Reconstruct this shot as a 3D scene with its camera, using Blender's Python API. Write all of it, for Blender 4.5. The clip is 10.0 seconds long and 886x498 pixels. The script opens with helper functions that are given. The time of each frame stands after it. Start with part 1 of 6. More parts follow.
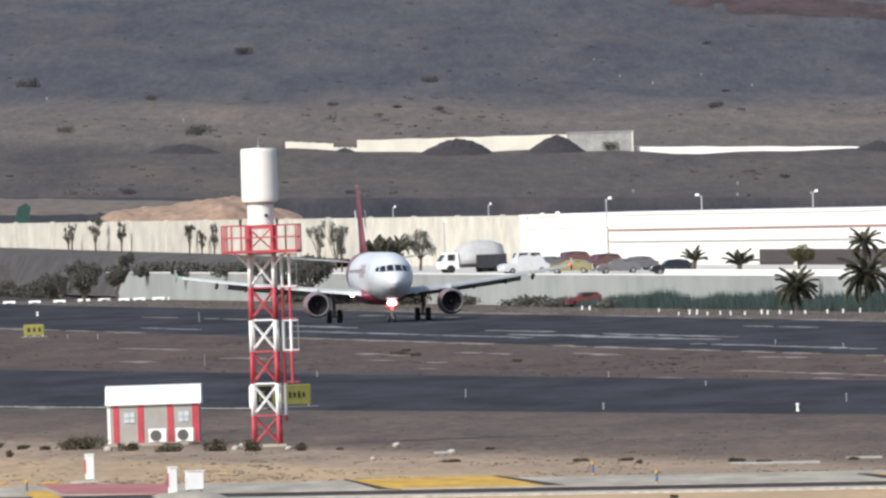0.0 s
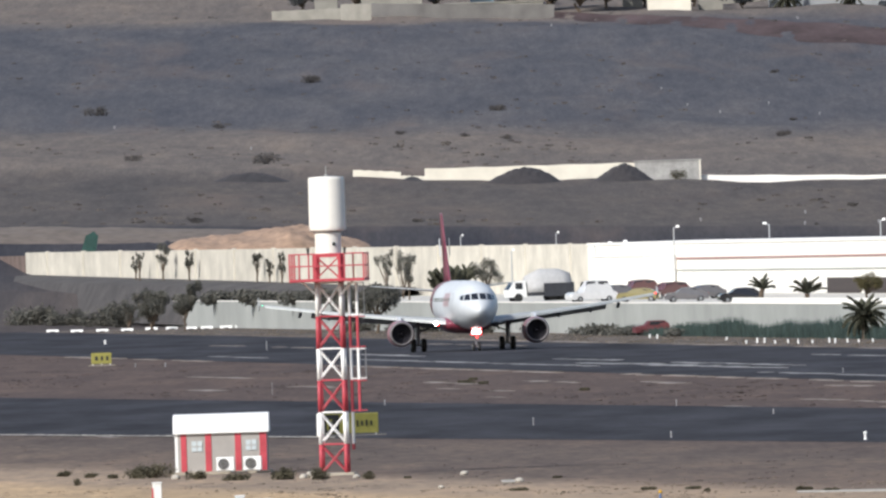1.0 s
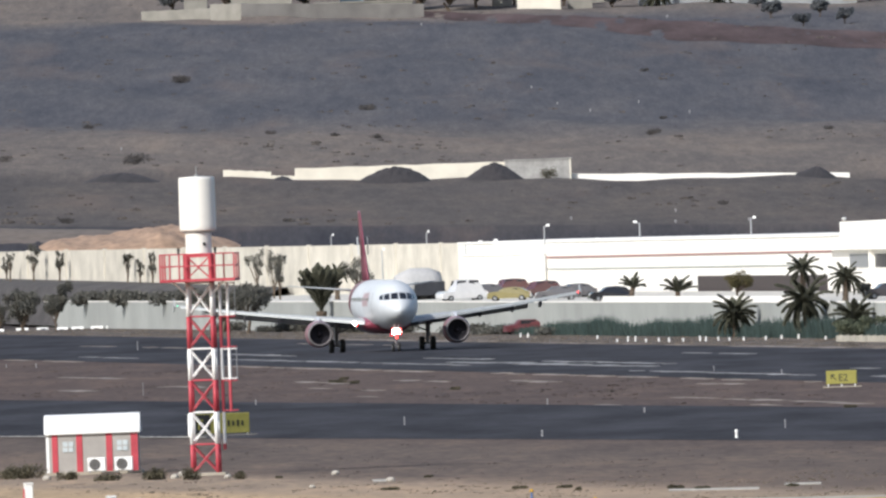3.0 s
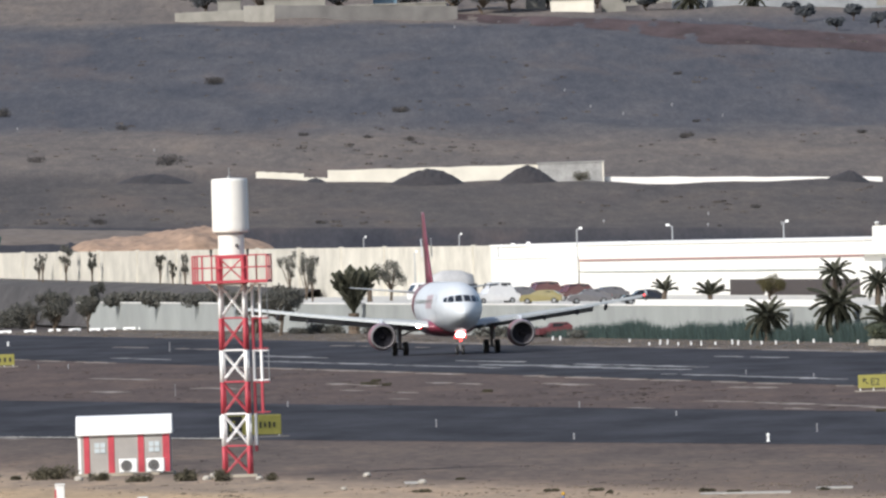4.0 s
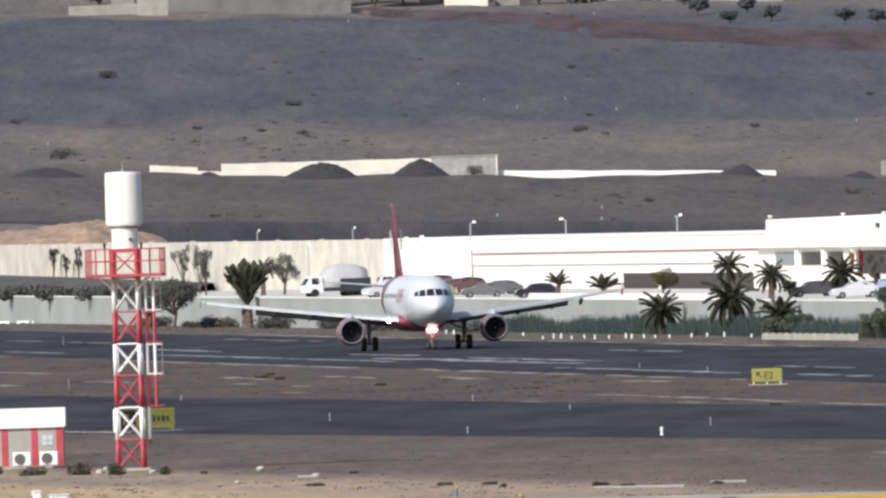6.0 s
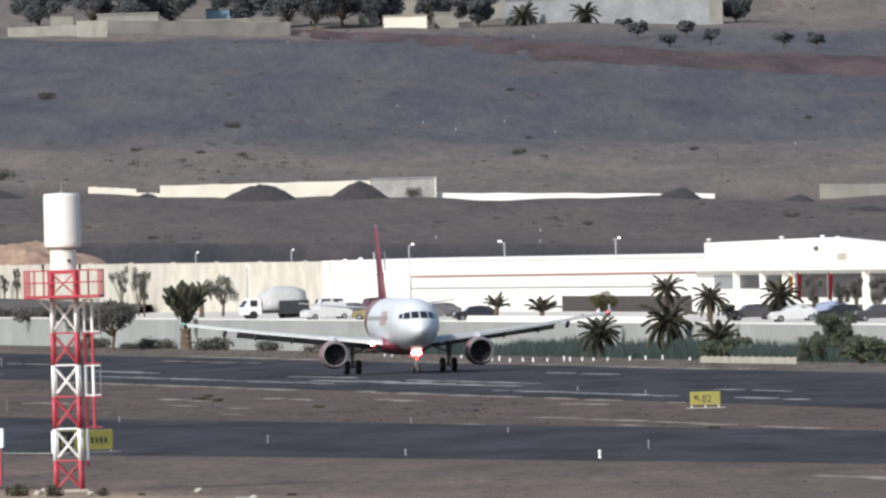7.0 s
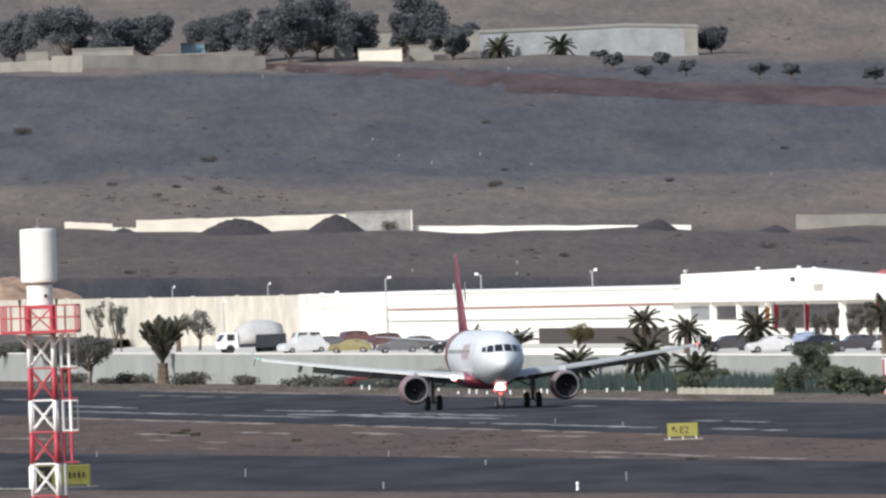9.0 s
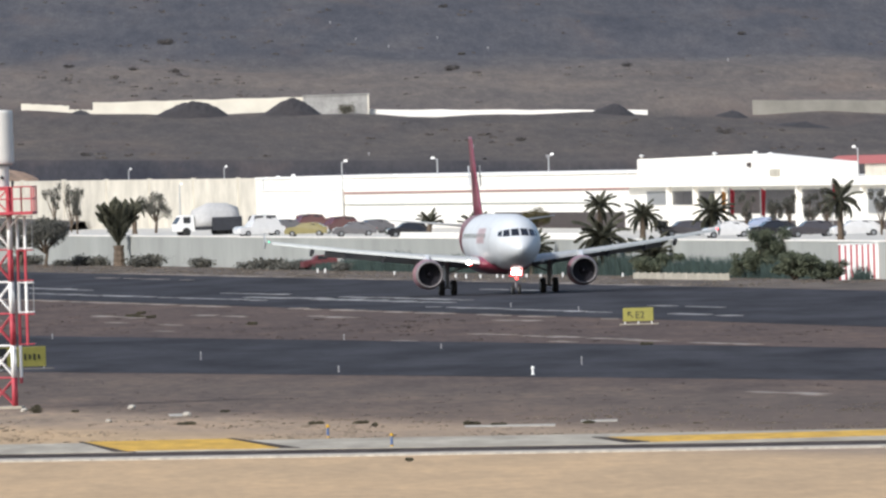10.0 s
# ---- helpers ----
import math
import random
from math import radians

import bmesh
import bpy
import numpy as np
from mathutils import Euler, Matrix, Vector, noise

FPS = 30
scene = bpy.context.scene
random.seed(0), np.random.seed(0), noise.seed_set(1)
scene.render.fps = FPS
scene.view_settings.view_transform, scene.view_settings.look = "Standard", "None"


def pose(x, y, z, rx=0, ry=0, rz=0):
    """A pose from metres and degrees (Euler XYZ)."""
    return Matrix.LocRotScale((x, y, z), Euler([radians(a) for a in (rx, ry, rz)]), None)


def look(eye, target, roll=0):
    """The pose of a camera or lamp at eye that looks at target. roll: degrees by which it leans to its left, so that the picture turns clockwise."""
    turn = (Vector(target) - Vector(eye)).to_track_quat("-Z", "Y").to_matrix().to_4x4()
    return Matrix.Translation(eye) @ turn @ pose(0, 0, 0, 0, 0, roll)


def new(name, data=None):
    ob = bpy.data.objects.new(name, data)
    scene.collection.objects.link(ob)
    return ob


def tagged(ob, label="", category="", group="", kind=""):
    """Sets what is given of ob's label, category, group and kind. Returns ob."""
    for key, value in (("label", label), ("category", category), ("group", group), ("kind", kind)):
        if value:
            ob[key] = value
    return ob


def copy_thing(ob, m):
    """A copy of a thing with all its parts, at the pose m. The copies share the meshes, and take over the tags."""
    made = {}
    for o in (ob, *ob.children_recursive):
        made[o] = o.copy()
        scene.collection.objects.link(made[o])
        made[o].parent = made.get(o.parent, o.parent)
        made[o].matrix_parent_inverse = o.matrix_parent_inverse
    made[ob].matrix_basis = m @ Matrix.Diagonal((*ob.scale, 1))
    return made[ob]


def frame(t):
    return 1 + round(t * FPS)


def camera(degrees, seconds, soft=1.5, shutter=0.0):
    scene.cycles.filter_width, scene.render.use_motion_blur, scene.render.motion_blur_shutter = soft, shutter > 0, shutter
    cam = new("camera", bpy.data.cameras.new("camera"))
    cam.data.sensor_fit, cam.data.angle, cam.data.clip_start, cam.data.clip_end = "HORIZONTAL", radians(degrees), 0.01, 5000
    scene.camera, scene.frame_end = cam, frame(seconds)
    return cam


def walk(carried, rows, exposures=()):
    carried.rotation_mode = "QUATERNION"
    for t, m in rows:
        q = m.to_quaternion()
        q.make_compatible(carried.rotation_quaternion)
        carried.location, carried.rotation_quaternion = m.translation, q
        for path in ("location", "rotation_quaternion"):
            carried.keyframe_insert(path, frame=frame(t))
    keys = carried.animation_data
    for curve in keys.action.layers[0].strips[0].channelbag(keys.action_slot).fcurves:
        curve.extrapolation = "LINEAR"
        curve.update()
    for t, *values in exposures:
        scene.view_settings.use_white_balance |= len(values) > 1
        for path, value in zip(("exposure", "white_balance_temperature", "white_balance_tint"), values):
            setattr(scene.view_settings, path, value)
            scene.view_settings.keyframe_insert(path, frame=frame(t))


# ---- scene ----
# A long-lens pan across an airfield: an airliner on its take-off run, a beacon tower and a hut before it,
# an apron and white buildings behind, a volcanic hillside beyond. x to the right, y away from the camera.
EYE = (0.0, 0.0, 12.4)
cam = camera(2.0, 10.0, soft=2.5)

# seconds, turn, tilt, lean
CAMERA_ROWS = [
    (0.0, -0.0000, 89.8444, 1.80),
    (0.3, -0.0043, 89.8665, 1.81),
    (0.5, 0.0098, 89.8906, 1.81),
    (0.7, 0.0520, 89.9029, 1.81),
    (1.0, 0.1505, 89.9133, 1.81),
    (1.2, 0.1747, 89.8936, 1.88),
    (1.5, 0.1823, 89.8493, 1.98),
    (1.7, 0.1428, 89.8342, 2.03),
    (2.0, 0.0474, 89.8133, 2.11),
    (2.2, 0.0055, 89.8230, 2.11),
    (2.5, -0.0818, 89.8443, 2.11),
    (2.7, -0.1186, 89.8735, 2.07),
    (3.8, -0.0800, 89.9218, 1.82),
    (4.0, -0.0684, 89.9104, 1.78),
    (4.2, -0.0909, 89.9028, 1.82),
    (4.5, -0.1300, 89.9068, 1.87),
    (4.7, -0.1820, 89.8887, 1.89),
    (5.0, -0.2881, 89.8755, 1.93),
    (5.2, -0.3402, 89.8720, 1.91),
    (5.5, -0.3921, 89.8624, 1.89),
    (5.7, -0.3641, 89.8691, 1.84),
    (6.8, -0.3372, 89.9347, 1.64),
    (7.0, -0.4483, 89.9351, 1.61),
    (7.2, -0.5106, 89.9175, 1.66),
    (7.5, -0.5429, 89.8930, 1.73),
    (7.7, -0.5456, 89.8702, 1.79),
    (8.0, -0.5488, 89.8382, 1.87),
    (8.2, -0.5533, 89.8375, 1.89),
    (8.5, -0.5635, 89.8919, 1.92),
    (8.7, -0.5679, 89.9359, 1.93),
    (9.0, -0.5037, 90.0077, 1.95),
    (9.2, -0.4798, 89.9780, 1.91),
    (9.5, -0.4972, 89.8534, 1.84),
    (9.7, -0.5230, 89.7973, 1.77),
    (10.0, -0.5942, 89.7424, 1.67),
]
# seconds, x, y of the nose wheel
PLANE_ROWS = [
    (0.0, -4.762, 2234.375),
    (1.0, -3.248, 2219.723),
    (2.0, -1.313, 2200.994),
    (3.0, 1.013, 2178.492),
    (4.0, 3.696, 2152.522),
    (5.0, 6.707, 2123.388),
    (6.0, 10.013, 2091.396),
    (7.0, 13.583, 2056.850),
    (8.0, 17.386, 2020.054),
    (9.0, 21.389, 1981.314),
    (10.0, 25.562, 1940.933),
]


def aim(turn, tilt, lean):
    m = Matrix.Rotation(radians(turn), 4, "Z") @ Matrix.Rotation(radians(tilt), 4, "X") @ Matrix.Rotation(radians(-lean), 4, "Z")
    return Matrix.Translation(EYE) @ m


walk(cam, [(t, aim(a, b, c)) for t, a, b, c in CAMERA_ROWS], exposures=[(0.0, -0.08, 6250, 10), (10.0, -0.08, 6250, 10)])

# ---- light ----
SUN_TO = Vector((-0.52, -0.62, 0.58)).normalized()
world = bpy.data.worlds.new("sky")
scene.world = world
world.use_nodes = True
wn = world.node_tree.nodes
sky = wn.new("ShaderNodeTexSky")
sky.sky_type = "NISHITA"
sky.sun_disc = False
sky.sun_elevation = math.asin(SUN_TO.z)
sky.sun_rotation = math.atan2(SUN_TO.x, SUN_TO.y)
sky.dust_density = 2.0
world.node_tree.links.new(sky.outputs[0], wn["Background"].inputs[0])
wn["Background"].inputs[1].default_value = 0.15
sun_data = bpy.data.lights.new("sun", "SUN")
sun_data.energy, sun_data.angle, sun_data.color = 4.8, radians(0.6), (1.0, 0.955, 0.885)
sun = new("sun", sun_data)
sun.matrix_world = look((-300, -400, 400), Vector((-300, -400, 400)) - SUN_TO)


# ---- materials ----
def nodes_of(name):
    m = bpy.data.materials.new(name)
    m.use_nodes = True
    nt = m.node_tree
    return m, nt, nt.nodes["Principled BSDF"]


def noise_node(nt, scale, detail=4.0, rough=0.6, stretch=(1, 1, 1), space="Object"):
    tc, mp, nz = (nt.nodes.new(k) for k in ("ShaderNodeTexCoord", "ShaderNodeMapping", "ShaderNodeTexNoise"))
    mp.inputs["Scale"].default_value = stretch
    nz.inputs["Scale"].default_value, nz.inputs["Detail"].default_value, nz.inputs["Roughness"].default_value = scale, detail, rough
    nt.links.new(tc.outputs[space], mp.inputs["Vector"])
    nt.links.new(mp.outputs["Vector"], nz.inputs["Vector"])
    return nz.outputs["Fac"]


def ramp(nt, fac, stops):
    r = nt.nodes.new("ShaderNodeValToRGB")
    while len(r.color_ramp.elements) < len(stops):
        r.color_ramp.elements.new(0.5)
    for e, (p, c) in zip(r.color_ramp.elements, stops):
        e.position, e.color = p, (*c, 1)
    nt.links.new(fac, r.inputs["Fac"])
    return r.outputs["Color"]


def mixed(nt, fac, a, b, mode="MIX"):
    m = nt.nodes.new("ShaderNodeMix")
    m.data_type, m.blend_type = "RGBA", mode
    for v, s in ((fac, m.inputs["Factor"]), (a, m.inputs["A"]), (b, m.inputs["B"])):
        if isinstance(v, (int, float)):
            s.default_value = v
        elif isinstance(v, tuple):
            s.default_value = (*v, 1)
        else:
            nt.links.new(v, s)
    return m.outputs["Result"]


def surface(name, colour, rough=0.6, metal=0.0, vary=0.25, scale=2.0, fine=14.0, bump=0.0, stretch=(1, 1, 1), coat=0.0, spec=0.5):
    """A painted or mineral surface: stains at one scale, grain at another, and some relief."""
    m, nt, b = nodes_of(name)
    big, small = noise_node(nt, scale, 3.0, 0.6, stretch), noise_node(nt, fine, 3.0, 0.7, stretch)
    dark = tuple(c * (1 - vary) for c in colour)
    light = tuple(min(1.0, c * (1 + vary * 0.6)) for c in colour)
    a = ramp(nt, big, [(0.3, dark), (0.7, light)])
    g = ramp(nt, small, [(0.3, (1 - vary * 0.5,) * 3), (0.7, (1.0, 1.0, 1.0))])
    nt.links.new(mixed(nt, 1.0, a, g, "MULTIPLY"), b.inputs["Base Color"])
    b.inputs["Roughness"].default_value, b.inputs["Metallic"].default_value = rough, metal
    b.inputs["Coat Weight"].default_value = coat
    b.inputs["Specular IOR Level"].default_value = spec
    if bump:
        bp = nt.nodes.new("ShaderNodeBump")
        bp.inputs["Strength"].default_value, bp.inputs["Distance"].default_value = bump, 0.05
        nt.links.new(small, bp.inputs["Height"])
        nt.links.new(bp.outputs["Normal"], b.inputs["Normal"])
    return m


def foliage(name, colour, vary=0.35, through_light=0.4):
    """Thin leaves: each of its own tone, and some of the light comes through them."""
    m, nt, b = nodes_of(name)
    geo = nt.nodes.new("ShaderNodeNewGeometry")
    a = ramp(nt, geo.outputs["Random Per Island"], [(0.0, tuple(c * (1 - vary) for c in colour)), (1.0, tuple(c * (1 + vary) for c in colour))])
    c = mixed(nt, 1.0, a, ramp(nt, noise_node(nt, 0.9, 3.0, 0.6), [(0.3, (0.78, 0.8, 0.82)), (0.7, (1.15, 1.1, 1.0))]), "MULTIPLY")
    tl, mx = nt.nodes.new("ShaderNodeBsdfTranslucent"), nt.nodes.new("ShaderNodeMixShader")
    nt.links.new(c, b.inputs["Base Color"])
    nt.links.new(c, tl.inputs["Color"])
    b.inputs["Roughness"].default_value, b.inputs["Specular IOR Level"].default_value = 0.8, 0.15
    mx.inputs[0].default_value = through_light
    nt.links.new(b.outputs[0], mx.inputs[1])
    nt.links.new(tl.outputs[0], mx.inputs[2])
    nt.links.new(mx.outputs[0], nt.nodes["Material Output"].inputs["Surface"])
    return m


def glow(name, colour, strength):
    m, nt, b = nodes_of(name)
    b.inputs["Base Color"].default_value = (*colour, 1)
    b.inputs["Emission Color"].default_value = (*colour, 1)
    b.inputs["Emission Strength"].default_value = strength
    return m


def land_material():
    """Bare volcanic land: sand by the camera, brown gravel, dark ash on the hill greyed for haze, in bands that wander.
    """
    m, nt, b = nodes_of("volcanic_land")
    L = nt.links.new
    geo, sep = nt.nodes.new("ShaderNodeNewGeometry"), nt.nodes.new("ShaderNodeSeparateXYZ")
    L(geo.outputs["Position"], sep.inputs[0])
    wander = noise_node(nt, 0.02, 6.0, 0.62, (1, 0.3, 1))
    w = nt.nodes.new("ShaderNodeMath")
    w.operation = "MULTIPLY_ADD"
    L(wander, w.inputs[0])
    w.inputs[1].default_value = 160.0
    w.inputs[2].default_value = -80.0
    # the bands run aslant: strongly by the runway, little on the hill
    lean, skew, wide, far, lf = (nt.nodes.new(k) for k in ("ShaderNodeMapRange", "ShaderNodeMath", "ShaderNodeMath", "ShaderNodeMapRange", "ShaderNodeMath"))
    for node, v0, v1, v2, v3 in ((lean, 1300.0, 3000.0, 5.4, 0.2), (far, 2000.0, 3600.0, 0.1, 0.8)):
        for key, v in (("From Min", v0), ("From Max", v1), ("To Min", v2), ("To Max", v3)):
            node.inputs[key].default_value = v
        L(sep.outputs["Y"], node.inputs["Value"])
    skew.operation, wide.operation, lf.operation = "MULTIPLY", "MULTIPLY", "ADD"
    L(sep.outputs["X"], skew.inputs[0])
    L(lean.outputs[0], skew.inputs[1])
    L(w.outputs[0], wide.inputs[0])
    L(far.outputs[0], wide.inputs[1])
    L(skew.outputs[0], lf.inputs[0])
    L(wide.outputs[0], lf.inputs[1])
    y = nt.nodes.new("ShaderNodeMath")
    y.operation = "ADD"
    L(sep.outputs["Y"], y.inputs[0])
    L(lf.outputs[0], y.inputs[1])
    fr = nt.nodes.new("ShaderNodeMapRange")
    fr.inputs["From Min"].default_value, fr.inputs["From Max"].default_value = 800.0, 5000.0
    L(y.outputs[0], fr.inputs["Value"])

    def p(d):
        return (d - 800.0) / 4200.0

    # hill tones below are lifted towards blue-grey: haze put into the soil
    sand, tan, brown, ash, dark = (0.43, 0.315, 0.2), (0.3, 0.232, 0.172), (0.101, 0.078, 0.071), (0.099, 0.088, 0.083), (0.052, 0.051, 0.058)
    hazed_slate, khaki = (0.086, 0.086, 0.096), (0.15, 0.13, 0.117)
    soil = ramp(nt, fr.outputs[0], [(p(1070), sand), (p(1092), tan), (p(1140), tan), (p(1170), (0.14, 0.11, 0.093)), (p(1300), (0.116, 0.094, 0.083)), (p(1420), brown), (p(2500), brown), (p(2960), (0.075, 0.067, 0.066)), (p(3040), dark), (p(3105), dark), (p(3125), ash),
                                    (p(3450), ash), (p(3480), khaki), (p(3720), khaki), (p(3870), hazed_slate), (p(4380), hazed_slate), (p(4460), khaki), (p(4800), khaki)])
    # clumps and streaks: drawn out along the flats, rounder on the slope
    def mottle(scale, stretch, low, high, detail=5.0):
        return ramp(nt, noise_node(nt, scale, detail, 0.68, stretch), [(0.3, low), (0.5, (1, 1, 1)), (0.7, high)])

    flat = mixed(nt, 1.0, mottle(0.22, (1, 0.1, 0.3), (0.74, 0.75, 0.78), (1.32, 1.26, 1.18)), mottle(1.5, (1, 0.1, 0.3), (0.74, 0.75, 0.77), (1.3, 1.26, 1.2)), "MULTIPLY")
    slope = mixed(nt, 1.0, mottle(0.075, (1, 0.11, 0.3), (0.8, 0.82, 0.86), (1.26, 1.2, 1.12), 6.0), mottle(0.6, (1, 0.06, 0.3), (0.82, 0.83, 0.84), (1.22, 1.2, 1.17)), "MULTIPLY")
    slope = mixed(nt, 1.0, slope, mottle(2.4, (1, 0.05, 0.3), (0.86, 0.86, 0.87), (1.14, 1.13, 1.12), 3.0), "MULTIPLY")
    rise = nt.nodes.new("ShaderNodeMapRange")
    for key, v in (("From Min", 2600.0), ("From Max", 3100.0), ("To Min", 0.0), ("To Max", 1.0)):
        rise.inputs[key].default_value = v
    L(sep.outputs["Y"], rise.inputs["Value"])
    even = nt.nodes.new("ShaderNodeMapRange")  # the blown sand is calmer than the gravel
    for key, v in (("From Min", 1050.0), ("From Max", 1200.0), ("To Min", 0.42), ("To Max", 1.0)):
        even.inputs[key].default_value = v
    L(sep.outputs["Y"], even.inputs["Value"])
    c = mixed(nt, even.outputs[0], soil, mixed(nt, rise.outputs[0], flat, slope), "MULTIPLY")
    # bare orange earth shows through on the slope in long patches
    bare = ramp(nt, noise_node(nt, 0.05, 6.0, 0.66, (1, 0.13, 0.3)), [(0.54, (0, 0, 0)), (0.7, (0.42, 0.42, 0.42))])
    c = mixed(nt, mixed(nt, rise.outputs[0], (0.0, 0.0, 0.0), bare), c, (0.17, 0.128, 0.108))
    c = mixed(nt, 1.0, c, mottle(0.035, (1, 0.2, 0.3), (0.88, 0.89, 0.91), (1.14, 1.11, 1.07)), "MULTIPLY")
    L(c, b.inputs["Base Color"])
    b.inputs["Roughness"].default_value = 0.95
    b.inputs["Specular IOR Level"].default_value = 0.05
    return m


LAND = land_material()
ASPHALT = surface("asphalt", (0.053, 0.053, 0.061), 0.95, vary=0.46, scale=0.16, fine=1.6, spec=0.05, stretch=(1, 0.12, 1))
WHITE_LINE = surface("worn_white_marking", (0.27, 0.27, 0.275), 0.9, vary=0.45, scale=0.5, fine=3.0, stretch=(1, 0.05, 1))
YELLOW_LINE = surface("yellow_marking", (0.6, 0.36, 0.045), 0.85, vary=0.3, scale=0.8, fine=4.0, stretch=(1, 0.12, 1))
RED_LINE = surface("red_painted_slab", (0.42, 0.16, 0.15), 0.9, vary=0.35, scale=0.25, fine=1.5)
CONCRETE = surface("concrete", (0.4, 0.36, 0.29), 0.9, vary=0.34, scale=0.5, fine=3.0, stretch=(1, 0.12, 1))
GREY_WALL = surface("grey_render", (0.36, 0.375, 0.355), 0.9, vary=0.16, scale=0.08, fine=0.8)
WHITE_WALL = surface("white_render", (0.88, 0.86, 0.8), 0.85, vary=0.05, scale=0.3, fine=3.0)
CREAM_WALL = surface("weathered_cream_paint", (0.46, 0.43, 0.36), 0.9, vary=0.25, scale=0.6, fine=4.0)
RED_PAINT = surface("red_paint", (0.46, 0.055, 0.075), 0.55, vary=0.2, scale=1.5)
WHITE_PAINT = surface("white_paint", (0.84, 0.84, 0.82), 0.5, vary=0.08, scale=1.2)
DRUM_WHITE = surface("white_fibreglass", (0.82, 0.8, 0.74), 0.4, vary=0.06, scale=0.8)
GREY_BOARD = surface("grey_cladding", (0.35, 0.33, 0.305), 0.7, vary=0.12, scale=1.0)
DARK = surface("dark_opening", (0.02, 0.02, 0.022), 0.5, vary=0.2)
DARK_GLASS = surface("dark_glass", (0.02, 0.022, 0.028), 0.08, vary=0.1)
RUBBER = surface("tyre_rubber", (0.02, 0.02, 0.02), 0.85, vary=0.2)
STEEL = surface("grey_steel", (0.35, 0.36, 0.37), 0.4, 0.7, vary=0.15)

# stained white render, also greyed for the haze over the boundary wall
PALE_WALL = surface("weathered_hazed_render", (0.6, 0.565, 0.485), 0.9, vary=0.2, scale=0.25, fine=1.2)
LEDGE_RED = surface("dull_red_ledge", (0.34, 0.17, 0.15), 0.8, vary=0.2)
# shade inside the openings is put into this brown; some panes share it
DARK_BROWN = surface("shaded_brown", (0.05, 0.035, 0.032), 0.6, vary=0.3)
ROOF_RED = surface("dull_red_roof", (0.4, 0.12, 0.11), 0.8, vary=0.2)
BLIND = surface("grey_blind", (0.28, 0.29, 0.3), 0.4, vary=0.12)
WINDOW_GREY = surface("dark_window", (0.04, 0.036, 0.04), 0.3, vary=0.2)
LAMP_POLE = surface("lamp_pole_grey", (0.4, 0.41, 0.42), 0.5, 0.3, vary=0.1)
FLAG_RED = surface("flag_red", (0.4, 0.03, 0.05), 0.8, vary=0.15)
FLAG_ORANGE = surface("flag_orange", (0.55, 0.27, 0.06), 0.8, vary=0.15)
COVER_GREY = surface("grey_cover", (0.42, 0.42, 0.42), 0.7, vary=0.12)
CAR_BED = surface("dark_bed", (0.03, 0.032, 0.04), 0.6, vary=0.2)
SPOIL = surface("orange_earth", (0.36, 0.245, 0.17), 0.95, vary=0.32, scale=0.7, fine=4.0, bump=0.6)
SPOIL_DULL = surface("brown_earth", (0.155, 0.127, 0.106), 0.95, vary=0.3, scale=0.5, fine=3.0)
GREEN_SHEET = surface("green_sheet", (0.015, 0.06, 0.05), 0.7, vary=0.3)
SIGN_YELLOW = surface("sign_yellow", (0.28, 0.26, 0.06), 0.7, vary=0.15)
SIGN_BLACK = surface("sign_black", (0.02, 0.02, 0.02), 0.6, vary=0.2)
BUSH = foliage("grey_green_scrub", (0.125, 0.115, 0.082))
# leaf colour lightened to carry the haze before the boundary trees
LEAF = foliage("dark_leaf", (0.145, 0.144, 0.13))
PALM_LEAF = foliage("palm_frond", (0.115, 0.118, 0.09))
EVERGREEN = foliage("evergreen_leaf", (0.125, 0.142, 0.1))
HEDGE = foliage("reed_green", (0.054, 0.08, 0.077))
BARK = surface("palm_bark", (0.12, 0.09, 0.065), 0.95, vary=0.4, scale=3.0, bump=0.4)
DARK_SOIL = surface("black_cinder", (0.04, 0.036, 0.038), 0.95, vary=0.3, scale=0.6, fine=3.0)
STONE = surface("pale_stone", (0.42, 0.39, 0.34), 0.9, vary=0.3)
FAR_WALL = surface("far_grey_wall", (0.13, 0.125, 0.12), 0.9, vary=0.25, scale=0.2)
GREENHOUSE = surface("pale_sheeting", (0.29, 0.305, 0.315), 0.7, vary=0.22, scale=0.35, fine=1.5)
BLUE_PANEL = surface("blue_panel", (0.14, 0.24, 0.32), 0.5, vary=0.15)
PALE_GRAVEL = surface("pale_gravel", (0.25, 0.215, 0.19), 0.95, vary=0.4, scale=0.6, stretch=(1, 0.08, 1))
BLUE_STAKE = surface("blue_stake", (0.08, 0.14, 0.3), 0.6)
# sunlit and dull creams: the difference in brightness is put into the colours
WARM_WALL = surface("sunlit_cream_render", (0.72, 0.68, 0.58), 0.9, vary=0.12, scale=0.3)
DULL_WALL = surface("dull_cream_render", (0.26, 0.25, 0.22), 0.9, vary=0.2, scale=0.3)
# blue-grey lift in the leaf colour stands for haze over the farm
FAR_LEAF = foliage("far_hazed_leaf", (0.15, 0.162, 0.178), 0.25, 0.5)
HILL_SHRUB = foliage("hill_shrub", (0.12, 0.112, 0.11))
CAR_PARK = surface("pale_car_park", (0.56, 0.54, 0.49), 0.9, vary=0.2, scale=0.3)
BANK_SOIL = surface("dark_bank_soil", (0.072, 0.066, 0.065), 0.95, vary=0.4, scale=0.35, fine=2.0)
DUCT = surface("dark_duct", (0.03, 0.028, 0.034), 0.7, 0.0, vary=0.2)
STAKE_WHITE = surface("stake_white", (0.33, 0.33, 0.34), 0.8, vary=0.25)
